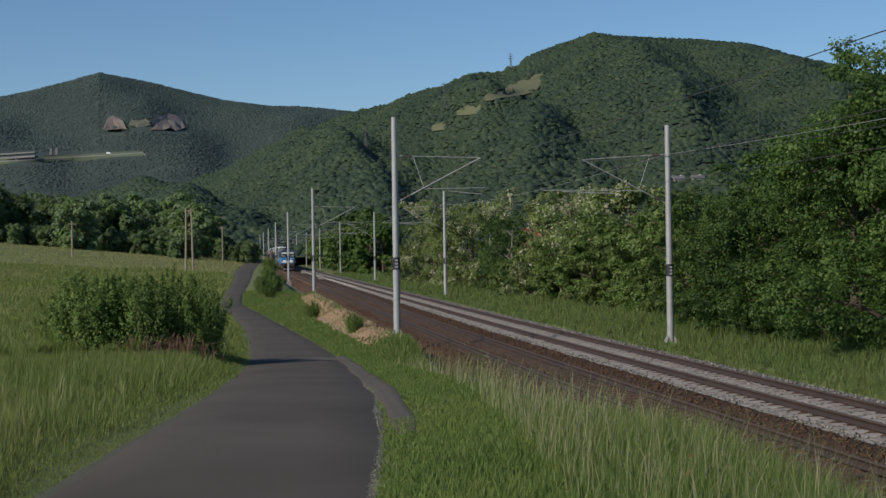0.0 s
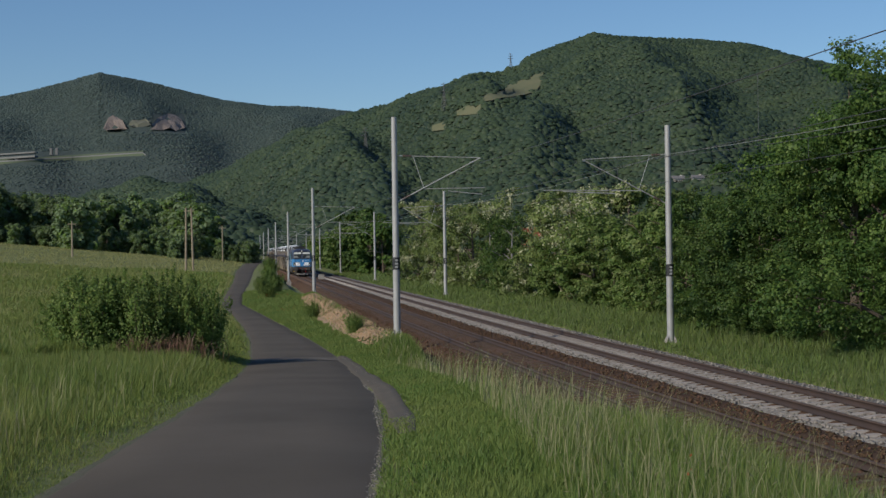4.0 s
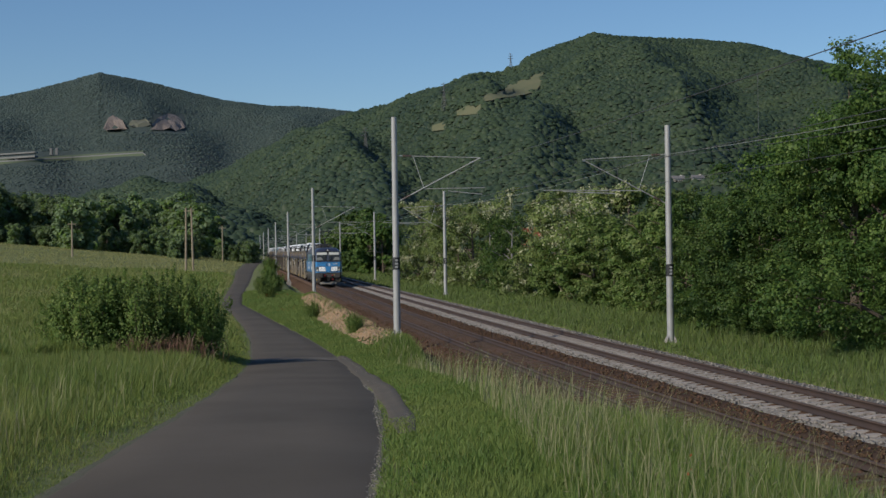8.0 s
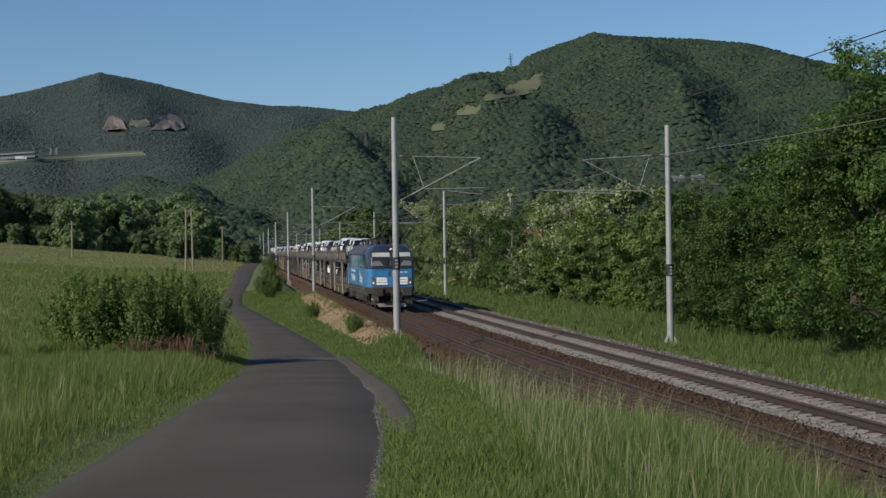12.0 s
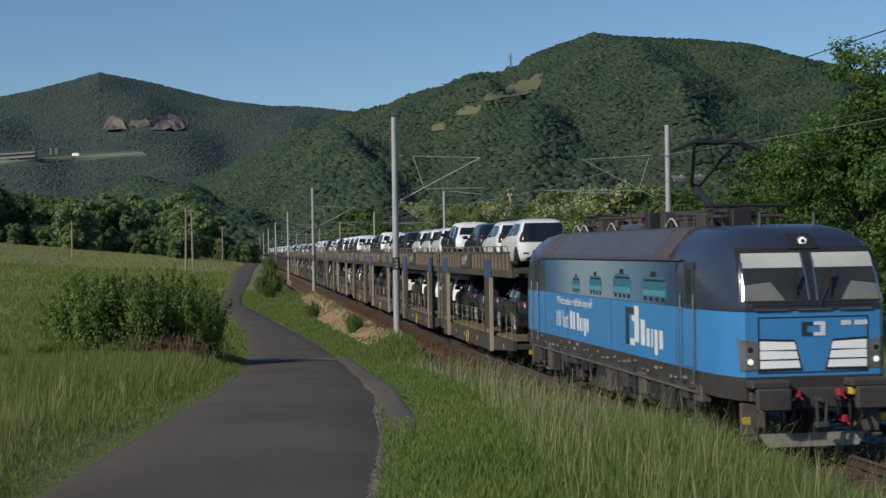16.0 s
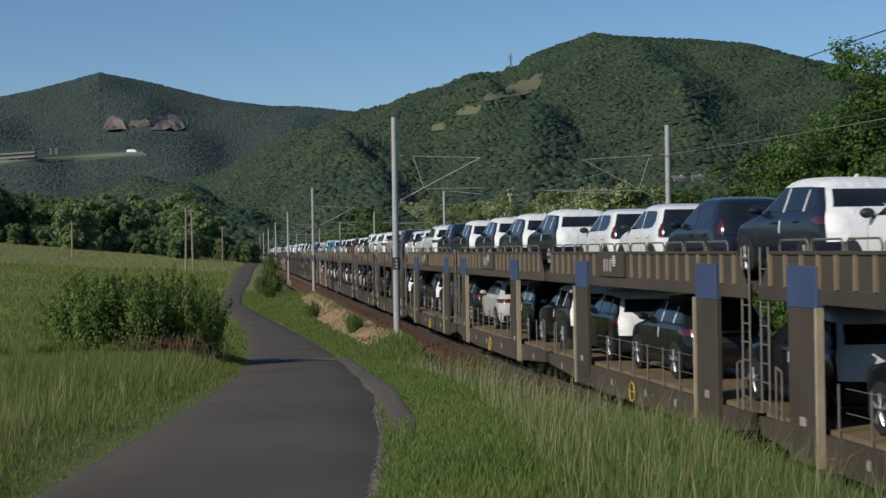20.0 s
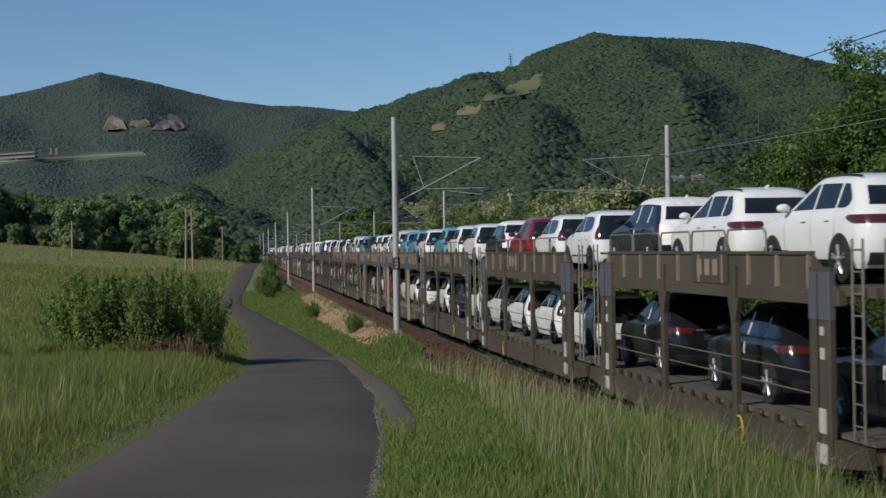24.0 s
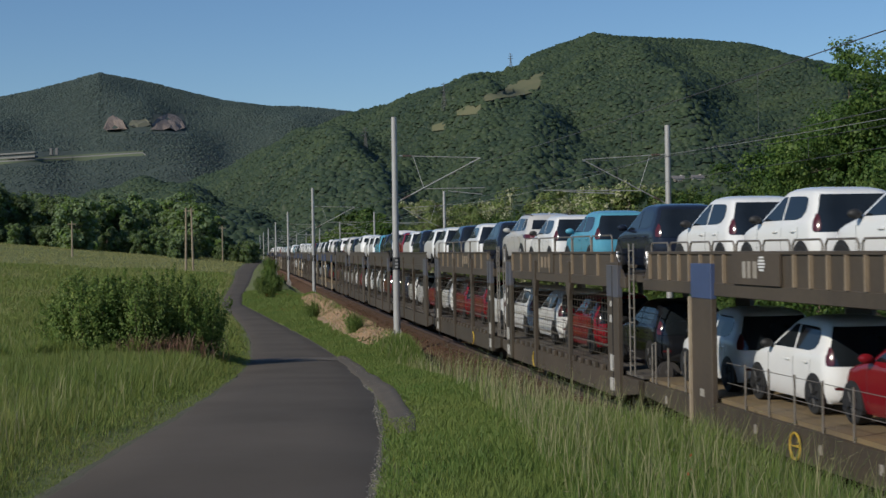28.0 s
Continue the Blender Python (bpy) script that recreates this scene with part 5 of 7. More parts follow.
def build_loco():
    root = tagged(new("locomotive"), "light and dark blue electric locomotive with white grilles", "locomotive")
    loft = lambda zs: [plan_ring(w, n, z) for z, n, w in NOSE if z in zs]
    bm = sections(fresh(), loft((1.40, 2.5)))
    lower = part("lower_body", bm, M_SKY_BLUE, root, "light blue lower body", 38)
    bm = sections(fresh(), loft((2.5, 2.62, 3.10, 3.42, 3.70, 3.90, 3.99)))
    bmesh.ops.translate(bm, verts=bm.verts, vec=(0, 0, 0.003))
    upper = part("upper_body", bm, M_NAVY, root, "dark blue upper body", 38)
    bm = sections(fresh(), loft((1.0, 1.40)))
    bmesh.ops.translate(bm, verts=bm.verts, vec=(0, 0, -0.003))
    part("underframe", bm, M_FRAME_DARK, root, "dark grey soiled underframe")
    # roof panels between the cabs
    for y0, y1, mat, lab in ((-5.6, -4.6, M_LOCO_PANEL, "brown roof grille"), (-4.6, -1.6, M_LOCO_GREY, ""), (-1.6, 1.6, M_LOCO_GREY, ""), (1.6, 4.6, M_LOCO_GREY, ""), (4.6, 5.6, M_LOCO_PANEL, "brown roof grille"), (5.6, 6.3, M_LOCO_GREY, "")):
        bm = fresh()
        prof = [(-1.52, 3.40), (-1.5, 3.46), (-1.10, 3.93), (-0.95, 3.985), (0.95, 3.985), (1.10, 3.93), (1.5, 3.46), (1.52, 3.40)]
        sections(bm, [[Vector((x, y, z + 0.012)) for x, z in prof] for y in (y0 + 0.015, y1 - 0.015)])
        part("roof_panel", bm, mat, root, lab)
    bm = fresh()
    box(bm, -1.53, -1.5, -6.3, 6.3, 3.36, 3.405, 0.006)
    part("gutter", bm, M_LOCO_GREY, root)
    # fronts
    for turn in (0, 180):
        def front(name, bm, mat, label=""):
            ob = part(name, bm, mat, root, label)
            ob.matrix_basis = pose(0, 0, 0, 0, 0, turn)
            return ob

        bm = plates(fresh(), [[(-1.31, 2.60), (1.31, 2.60), (1.22, 3.58), (-1.22, 3.58)]], 0.006)
        front("windscreen_frame", bm, M_BLACK)
        for s in (-1, 1):
            bm = plates(fresh(), [[(0.05 * s, 2.66), (1.25 * s, 2.66), (1.17 * s, 3.52), (0.08 * s, 3.52)]], 0.012)
            front("windscreen", bm, M_SCREEN, "dark windscreen pane")
            bm = plates(fresh(), [[(0.11 * s, 3.24), (1.19 * s, 3.24), (1.15 * s, 3.49), (0.11 * s, 3.49)]], 0.015)
            front("sun_blind", bm, M_BLIND)
            # added bright strips stand for the reflections beside pillar and pane
            bm = plates(fresh(), [[(0.055 * s, 2.68), (0.085 * s, 2.68), (0.105 * s, 3.50), (0.08 * s, 3.50)], [(1.215 * s, 2.68), (1.245 * s, 2.68), (1.165 * s, 3.50), (1.14 * s, 3.50)]], 0.017)
            front("windscreen_edge", bm, M_CHROME, "bright strip standing for the reflection along the windscreen")
            bm = rod(fresh(), (0.5 * s, -7.75, 3.95), (0.5 * s, -7.75, 4.20), 0.03, 0.02, 6)
            front("roof_aerial", bm, M_LOCO_GREY)
            bm = plates(fresh(), [[(0.50 * s, 2.69), (1.20 * s, 2.69), (1.18 * s, 2.95), (0.72 * s, 3.0)]], 0.014)
            front("cab_seat", bm, M_SEAT)
            bm = fresh()
            rod(bm, (0.1 * s, nose_y(2.6) - 0.05, 2.6), (0.38 * s, nose_y(3.1) - 0.05, 3.10), 0.012, 0.012, 6)
            box(bm, 0.0 + (0.3 * s - 0.02), 0.3 * s + 0.02, nose_y(2.8) - 0.06, nose_y(2.8) - 0.03, 2.72, 3.2)
            front("wiper", bm, M_BLACK)
            bm = plates(fresh(), [[(0.98 * s, 1.53), (1.27 * s, 1.50), (1.31 * s, 2.05), (0.98 * s, 1.98)]], 0.008)
            lamp = front("headlight", bm, M_LAMP_GLASS, "grey glazed headlight housing")
            for z, r in ((1.66, 0.05), (1.86, 0.05)):
                bm = fresh()
                rod(bm, (1.12 * s, nose_y(1.7) + 0.03, z), (1.12 * s, nose_y(1.7) - 0.015 + 0.01, z), r + 0.03, r + 0.03, 14)
                ringed = part("lamp_ring", bm, M_CHROME, lamp)
                bm = fresh()
                rod(bm, (1.12 * s, nose_y(1.7) + 0.03, z), (1.12 * s, nose_y(1.7) - 0.025 + 0.01, z), r, r, 14)
                part("lamp_lens", bm, M_LAMP if z < 1.8 else M_GLASS_DARK, lamp)
            for k in range(3):
                z0 = 1.545 + 0.155 * k
                a0, a1 = 0.24 + 0.028 * k * 1.2, 0.24 + 0.028 * (k + 1) * 1.2
                bm = plates(fresh(), [[(a0 * s, z0), (0.95 * s, z0 - 0.005), (0.95 * s, z0 + 0.125 + 0.012 * k), (a1 * s, z0 + 0.125)]], 0.012)
                front("grille_bar", bm, M_GRILLE_WHITE, "white grille bar")
            bm = plates(fresh(), [[(0.20 * s, 1.50), (0.97 * s, 1.49), (0.97 * s, 2.05), (0.34 * s, 2.02)]], 0.006)
            front("grille_back", bm, M_BLACK)
            bm = fresh()
            box(bm, 0.875 * s - 0.30, 0.875 * s + 0.30, -9.36, -9.22, 0.86, 1.24, 0.03)
            box(bm, 0.875 * s - 0.34, 0.875 * s + 0.34, -9.22, -8.75, 1.22, 1.36, 0.03)
            buf = front("buffer", bm, M_FRAME_DARK, "dark rectangular buffer")
            bm = fresh()
            rod(bm, (0.875 * s, -9.25, 1.05), (0.875 * s, -8.7, 1.05), 0.13, 0.17, 12)
            part("buffer_sleeve", bm, M_FRAME_DARK, buf)
            bm = fresh()
            box(bm, 1.22 * s - 0.06, 1.22 * s + 0.06, -8.95, -8.9, 0.62, 0.74)
            front("yellow_step_plate", bm, M_YELLOW)
            bm = fresh()
            rod(bm, (0.42 * s, -8.98, 1.12), (0.40 * s, -9.0, 0.98), 0.05, 0.05, 8)
            rod(bm, (0.40 * s, -9.0, 0.98), (0.46 * s, -9.02, 0.62), 0.022, 0.022, 6)
            front("brake_hose", bm, M_RUBBER)
            bm = fresh()
            rod(bm, (1.46 * s, -7.55, 1.5), (1.46 * s, -7.55, 2.4), 0.018, 0.018, 6)
            front("corner_rail", bm, M_CHROME)
        bm = plates(fresh(), [[(-0.26, 3.56), (0.26, 3.56), (0.22, 3.82), (-0.22, 3.82)]], 0.035)
        top = front("top_headlight", bm, M_BLACK, "black top headlight box")
        bm = fresh()
        rod(bm, (0, nose_y(3.69) + 0.05, 3.69), (0, nose_y(3.69) - 0.07, 3.69), 0.085, 0.085, 16)
        part("lamp_ring", bm, M_CHROME, top)
        bm = fresh()
        rod(bm, (0, nose_y(3.69) + 0.05, 3.69), (0, nose_y(3.69) - 0.08, 3.69), 0.07, 0.07, 16)
        part("lamp_lens", bm, M_LAMP, top)
        bm = fresh()
        rod(bm, (0, nose_y(3.69) + 0.05, 3.69), (0, nose_y(3.69) - 0.11, 3.69), 0.034, 0.034, 12)
        part("lamp_core", bm, M_GLASS_DARK, top)
        bm = plates(fresh(), [[(-0.21, 2.08), (-0.02, 2.08), (-0.02, 2.14), (-0.13, 2.14), (-0.13, 2.26), (-0.02, 2.26), (-0.02, 2.32), (-0.21, 2.32)]], 0.006)
        front("emblem_dark", bm, M_NAVY)
        bm = plates(fresh(), [[(0.21, 2.08), (0.01, 2.08), (0.01, 2.14), (0.13, 2.14), (0.13, 2.26), (0.01, 2.26), (0.01, 2.32), (0.21, 2.32)]], 0.006)
        front("emblem_light", bm, M_WHITE_PAINT)
        for k in (0, 1, 2, 4, 5, 6, 7):
            bm = plates(fresh(), [[(0.50 + 0.06 * k, 2.25), (0.545 + 0.06 * k, 2.25), (0.545 + 0.06 * k, 2.33), (0.50 + 0.06 * k, 2.33)]], 0.006)
            front("number_bar", bm, M_WHITE_PAINT)
        bm = plates(fresh(), [[(-0.98, 2.395), (0.98, 2.395), (0.98, 2.41), (-0.98, 2.41)], [(-0.98, 1.46), (0.98, 1.46), (0.98, 1.475), (-0.98, 1.475)], [(-0.98, 1.46), (-0.965, 1.46), (-0.965, 2.41), (-0.98, 2.41)], [(0.965, 1.46), (0.98, 1.46), (0.98, 2.41), (0.965, 2.41)]], 0.004)
        front("panel_joint", bm, M_BLACK)
        bm = plates(fresh(), [[(x, 2.515), (x + 0.6, 2.515), (x + 0.6, 2.54), (x, 2.54)] for x in (-1.05, -0.3, 0.45)], 0.03)
        front("windscreen_step", bm, M_CHROME)
        bm = fresh()
        sections(bm, [[Vector((x, -8.98 + abs(x) * 0.18, z)) for x, z in ((-0.8, 0.2), (0.8, 0.2), (0.95, 0.42), (-0.95, 0.42))], [Vector((x, -8.9 + abs(x) * 0.18, z)) for x, z in ((-0.8, 0.2), (0.8, 0.2), (0.95, 0.42), (-0.95, 0.42))]])
        front("snow_plough", bm, M_PLOUGH)
        bm = fresh()
        box(bm, -0.75, 0.75, -8.95, -8.8, 0.85, 1.2, 0.02)
        rod(bm, (0, -8.9, 1.0), (0, -9.25, 1.02), 0.05, 0.04, 8)
        rod(bm, (-0.09, -9.22, 1.02), (-0.07, -9.2, 0.62), 0.028, 0.028, 6)
        rod(bm, (0.09, -9.22, 1.02), (0.07, -9.2, 0.62), 0.028, 0.028, 6)
        box(bm, -0.12, 0.12, -9.25, -9.12, 0.55, 0.65, 0.02)
        front("screw_coupler", bm, M_FRAME_DARK)
        for k, (x, z, drop, out) in enumerate(((-0.62, 1.02, 0.52, 0.16), (-0.48, 1.06, 0.60, 0.12), (-0.26, 1.08, 0.44, 0.18), (0.27, 1.08, 0.48, 0.15), (0.60, 1.06, 0.58, 0.14), (0.70, 1.0, 0.46, 0.18))):
            bm = fresh()
            bend = [(x + 0.05 * math.sin(q * 3.1) * (1 if k % 2 else -1), -8.95 - out * math.sin(q * 3.0), z - drop * q) for q in np.linspace(0, 1, 7)]
            for a, b in zip(bend, bend[1:]):
                rod(bm, a, b, 0.022, 0.022, 6)
            front("hanging_hose", bm, M_RUBBER)
        for x, z, mat in ((-0.36, 1.12, M_RED), (0.40, 1.12, M_RED), (0.62, 1.14, M_YELLOW), (0.46, 0.68, M_RED)):
            bm = box(fresh(), x - 0.045, x + 0.045, -9.10, -8.92, z - 0.06, z + 0.06, 0.012)
            rod(bm, (x, -9.05, z), (x + 0.07, -9.12, z - 0.10), 0.014, 0.014, 6)
            front("air_cock", bm, mat)
        bm = fresh()
        for x0, x1, y0 in ((-1.12, -0.30, -8.86), (0.30, 1.12, -8.86)):
            box(bm, x0, x1, y0, y0 + 0.10, 0.98, 1.14, 0.02)
        front("beam_plate", bm, M_GRIME)
        for s in (-1, 1):
            bm = fresh()
            box(bm, 1.02 * s - 0.22, 1.02 * s + 0.22, -8.72, -8.62, 0.40, 0.95, 0.02)
            rod(bm, (0.85 * s, -8.75, 0.36), (1.25 * s, -8.75, 0.36), 0.03, 0.03, 6)
            front("foot_step", bm, M_GRIME)
    # left side, the one seen: door, rails, windows, lettering
    for s in (-1, 1):
        x = 1.5 * s
        for y0 in (-7.05, 6.45):
            bm = side_plate(fresh(), y0, y0 + 0.62, 1.42, 3.34, 0.003, x)
            door = part("cab_door", bm, M_NAVY, root, "cab door with a tall narrow window")
            bm = side_plate(fresh(), y0 + 0.015, y0 + 0.605, 1.44, 2.49, 0.006, x)
            part("door_lower_panel", bm, M_SKY_BLUE, door)
            bm = side_plate(fresh(), y0 + 0.2, y0 + 0.48, 2.58, 3.22, 0.008, x)
            part("door_window", bm, M_GLASS_DARK, door)
            for yy in (y0 - 0.08, y0 + 0.70):
                bm = fresh()
                xo = x + 0.05 * s
                rod(bm, (xo, yy, 1.15), (xo, yy, 2.75), 0.018, 0.018, 6)
                rod(bm, (x, yy, 2.75), (xo, yy, 2.75), 0.018, 0.018, 6)
                rod(bm, (x, yy, 1.15), (xo, yy, 1.15), 0.018, 0.018, 6)
                part("door_rail", bm, M_CHROME, root)
            bm = fresh()
            for z in (0.45, 0.75, 1.05):
                box(bm, min(x, x - 0.2 * s), max(x, x - 0.2 * s), y0 + 0.1, y0 + 0.55, z, z + 0.03)
            part("door_steps", bm, M_FRAME_DARK, root)
        bm = side_plate(fresh(), -5.95, 5.6, 2.51, 3.33, 0.0035, x)
        part("picture_band", bm, M_ART, root, "pale blue-grey picture band")
        # four small painted engines
        for k, (y, wd, ht) in enumerate(((-4.5, 1.7, 0.52), (-2.1, 1.45, 0.55), (0.2, 1.15, 0.46), (2.1, 0.8, 0.38))):
            bm = side_plate(fresh(), y - wd / 2, y + wd / 2, 2.62, 2.62 + ht * 0.62, 0.007, x)
            side_plate(bm, y - wd * 0.4, y + wd * 0.4, 2.62 + ht * 0.62, 2.62 + ht * 0.8, 0.007, x)
            pic = part("painted_engine", bm, M_TEAL, root)
            bm = side_plate(fresh(), y - wd * 0.42, y + wd * 0.42, 2.62 + ht * 0.62, 2.62 + ht * 0.70, 0.009, x)
            for q in range(4):
                side_plate(bm, y - wd * 0.42 + q * wd * 0.24, y - wd * 0.30 + q * wd * 0.24, 2.56, 2.64, 0.009, x)
            side_plate(bm, y - wd * 0.1, y + wd * 0.12, 2.62 + ht * 0.8, 2.62 + ht, 0.009, x)
            part("painted_trim", bm, M_BLACK, pic)
            bm = side_plate(fresh(), y - wd * 0.46, y + wd * 0.46, 2.66, 2.66 + ht * 0.22, 0.010, x)
            part("painted_stripe", bm, M_TEAL_PALE, pic)
    text_part("slogan_small", "175 let tradice v n\u00e1kladn\u00ed doprav\u011b", 0.27, side_text(4.3, 2.23), M_WHITE_PAINT, root)
    text_part("slogan_large", "10 let", 0.60, side_text(4.38, 1.66), M_WHITE_PAINT, root)
    y = 2.78
    for wide, low, high in ((0.24, 1.66, 2.10), (0.24, 1.66, 2.08), (0, 0, 0), (0.24, 1.66, 2.08), (0.20, 1.66, 1.97), (0.13, 1.66, 1.97), (0.20, 1.56, 1.97), (0.21, 1.66, 1.97)):
        if wide:
            part("name_bar", side_plate(fresh(), y - wide + 0.05, y, low, high, 0.006), M_WHITE_PAINT, root)
        y -= wide + (0.05 if wide else 0.13)
    bm = fresh()
    side_plate(bm, -3.02, -2.35, 2.24, 2.38, 0.006)
    side_plate(bm, -2.62, -2.35, 1.60, 2.24, 0.006)
    part("emblem_dark", bm, M_NAVY, root)
    bm = fresh()
    side_plate(bm, -3.35, -3.04, 1.68, 2.42, 0.006)
    side_plate(bm, -3.04, -2.70, 1.60, 1.74, 0.006)
    side_plate(bm, -3.04, -2.84, 2.10, 2.22, 0.006)
    part("emblem_light", bm, M_WHITE_PAINT, root)
    y = -3.52
    for wide, low, high in ((0.36, 1.64, 2.16), (0.28, 1.64, 2.00), (0.17, 1.64, 2.00), (0.28, 1.50, 2.00), (0.30, 1.64, 2.00)):
        part("name_bar", side_plate(fresh(), y - wide + 0.08, y, low, high, 0.006), M_WHITE_PAINT, root)
        y -= wide + 0.055
    bm = fresh()
    rnd = random.Random(4)
    for k in range(30):
        y = -7.0 + 0.465 * k + rnd.random() * 0.2
        z = 1.12 + rnd.random() * 0.18
        side_plate(bm, y, y + rnd.uniform(0.05, 0.22), z, z + rnd.uniform(0.02, 0.06), 0.006)
    part("underframe_marking", bm, M_PLOUGH, root)
    for y in (-6.12, -5.96, -1.15, 3.1, 5.62):
        part("panel_joint", side_plate(fresh(), y, y + 0.018, 1.42, 2.49, 0.005), M_NAVY, root)
    # bogies
    for yb in (-4.75, 4.75):
        bm = fresh()
        for s in (-1, 1):
            sections(bm, [[Vector((s * xx, y, z)) for y, z in ((-2.1, 0.72), (-1.9, 0.98), (-0.8, 0.95), (-0.5, 0.72), (0.5, 0.72), (0.8, 0.95), (1.9, 0.98), (2.1, 0.72), (1.7, 0.66), (0.6, 0.5), (-0.6, 0.5), (-1.7, 0.66))] for xx in (1.0, 1.18)])
        box(bm, -1.0, 1.0, -0.4, 0.4, 0.5, 0.8)
        bogie = part("bogie", bm, M_FRAME_DARK, root)
        bogie.matrix_basis = Matrix.Translation((0, yb, 0))
        for yw in (-1.5, 1.5):
            for s in (-1, 1):
                bm = fresh()
                rod(bm, (0.7 * s, yw, 0.625), (0.82 * s, yw, 0.625), 0.62, 0.60, 24)
                rod(bm, (0.82 * s, yw, 0.625), (1.15 * s, yw, 0.625), 0.16, 0.16, 12)
                part("wheel", bm, M_FRAME_DARK, bogie)
                bm = fresh()
                box(bm, 1.1 * s - 0.12, 1.1 * s + 0.12, yw - 0.22, yw + 0.22, 0.42, 0.85, 0.03)
                part("axle_box", bm, M_FRAME_DARK, bogie)
                for dy in (-0.35, 0.35):
                    bm = fresh()
                    rod(bm, (1.1 * s, yw + dy, 0.66), (1.1 * s, yw + dy, 0.98), 0.09, 0.09, 10)
                    part("coil_spring", bm, M_FRAME_DARK, bogie)
        for s in (-1, 1):
            bm = fresh()
            rod(bm, (1.24 * s, -0.6, 0.62), (1.24 * s, 0.5, 1.05), 0.05, 0.05, 8)
            part("damper", bm, M_LOCO_GREY, bogie)
    bm = box(fresh(), -1.2, 1.2, -2.2, 2.2, 0.35, 1.0, 0.05)
    part("transformer", bm, M_FRAME_DARK, root)
    # equipment hung below the frame, both sides
    ru = random.Random(17)
    for s in (-1, 1):
        y = -7.3
        while y < 7.2:
            wd, hi, lo = ru.uniform(0.18, 0.7), ru.uniform(1.0, 1.2), ru.uniform(0.42, 0.85)
            bm = box(fresh(), min(1.28 * s, 1.47 * s), max(1.28 * s, 1.47 * s), y, y + wd, lo, hi, 0.02)
            part("equipment_box", bm, ru.choice([M_FRAME_DARK, M_FRAME_DARK, M_GRIME, M_RUBBER]), root)
            if ru.random() < 0.6:
                part("air_pipe", rod(fresh(), (1.40 * s, y + wd + 0.06, 0.5), (1.44 * s, y + wd + 0.1, 1.1), 0.025, 0.025, 6), M_GRIME, root)
            y += wd + ru.uniform(0.1, 0.5)
        part("side_pipe", rod(fresh(), (1.49 * s, -7.2, 1.0), (1.49 * s, 7.2, 1.0), 0.03, 0.03, 6), M_GRIME, root)
    # roof gear
    bm = fresh()
    for y in (-1.2, -0.4, 0.4, 1.6, 2.6, 3.4):
        for x in (-0.6, 0.4):
            for k in range(4):
                rod(bm, (x, y, 4.0 + 0.07 * k), (x, y, 4.05 + 0.07 * k), 0.07, 0.05, 8)
    part("roof_insulator", bm, M_INSULATOR, root, "dark red roof insulator row")
    for y, up in ((-3.4, 1), (-5.0, -1), (4.4, -1)):
        bm = fresh()
        for x in (-0.6, 0.6):
            rod(bm, (x, -1.0, 0.16), (x, 1.0, 0.16), 0.035, 0.035, 6)
        rod(bm, (-0.6, -0.8, 0.16), (0.6, -0.8, 0.16), 0.03, 0.03, 6)
        rod(bm, (-0.6, 0.8, 0.16), (0.6, 0.8, 0.16), 0.03, 0.03, 6)
        panto = part("pantograph", bm, M_FRAME_DARK, root)
        panto.matrix_basis = Matrix.Translation((0, y, 4.02)) @ pose(0, 0, 0, 0, 0, 0 if up > 0 else 180)
        if up > 0:      # raised to the wire
            bm = fresh()
            rod(bm, (0, -0.75, 0.2), (0, 0.85, 0.86), 0.08, 0.07, 8)
            part("lower_arm", bm, M_BLACK, panto)
            bm = fresh()
            rod(bm, (-0.08, 0.85, 0.86), (-0.42, -0.45, 1.66), 0.04, 0.035, 6)
            rod(bm, (0.08, 0.85, 0.86), (0.42, -0.45, 1.66), 0.04, 0.035, 6)
            part("upper_arm", bm, M_BLACK, panto)
            bm = fresh()
            for yy in (-0.6, -0.3):
                rod(bm, (-0.5, yy, 1.70), (0.5, yy, 1.70), 0.045, 0.045, 6)
                for s in (-1, 1):
                    rod(bm, (0.5 * s, yy, 1.70), (0.85 * s, yy, 1.54), 0.035, 0.03, 6)
            part("contact_strip", bm, M_BLACK, panto)
        else:
            bm = fresh()
            rod(bm, (0, 0.9, 0.22), (0, -0.8, 0.30), 0.05, 0.04, 8)
            rod(bm, (-0.3, -0.8, 0.32), (-0.5, 0.8, 0.36), 0.03, 0.02, 6)
            rod(bm, (0.3, -0.8, 0.32), (0.5, 0.8, 0.36), 0.03, 0.02, 6)
            part("folded_arm", bm, M_FRAME_DARK, panto)
            bm = fresh()
            for yy in (0.6, 0.9):
                rod(bm, (-0.8, yy, 0.36), (0.8, yy, 0.36), 0.03, 0.03, 6)
            part("contact_strip", bm, M_BLACK, panto)
    # dark switchgear and frames along the middle of the roof
    rg = random.Random(9)
    for k in range(26):
        y, x = -5.9 + 0.43 * k + rg.uniform(-0.1, 0.1), rg.uniform(-0.75, 0.5)
        bm = box(fresh(), x - rg.uniform(0.08, 0.3), x + rg.uniform(0.08, 0.3), y - rg.uniform(0.1, 0.35), y + rg.uniform(0.1, 0.35), 3.98, 4.06 + rg.uniform(0.02, 0.30), 0.02)
        part("roof_device", bm, M_FRAME_DARK if k % 3 else M_BLACK, root)
    for y0, y1, x, z in ((-5.6, -3.2, -0.62, 4.22), (-5.6, -3.2, 0.5, 4.26), (-3.2, 0.8, -0.5, 4.26), (0.6, 5.2, -0.55, 4.30), (-2.4, 3.0, 0.35, 4.36)):
        bm = rod(fresh(), (x, y0, z), (x, y1, z + 0.06), 0.035, 0.035, 6)
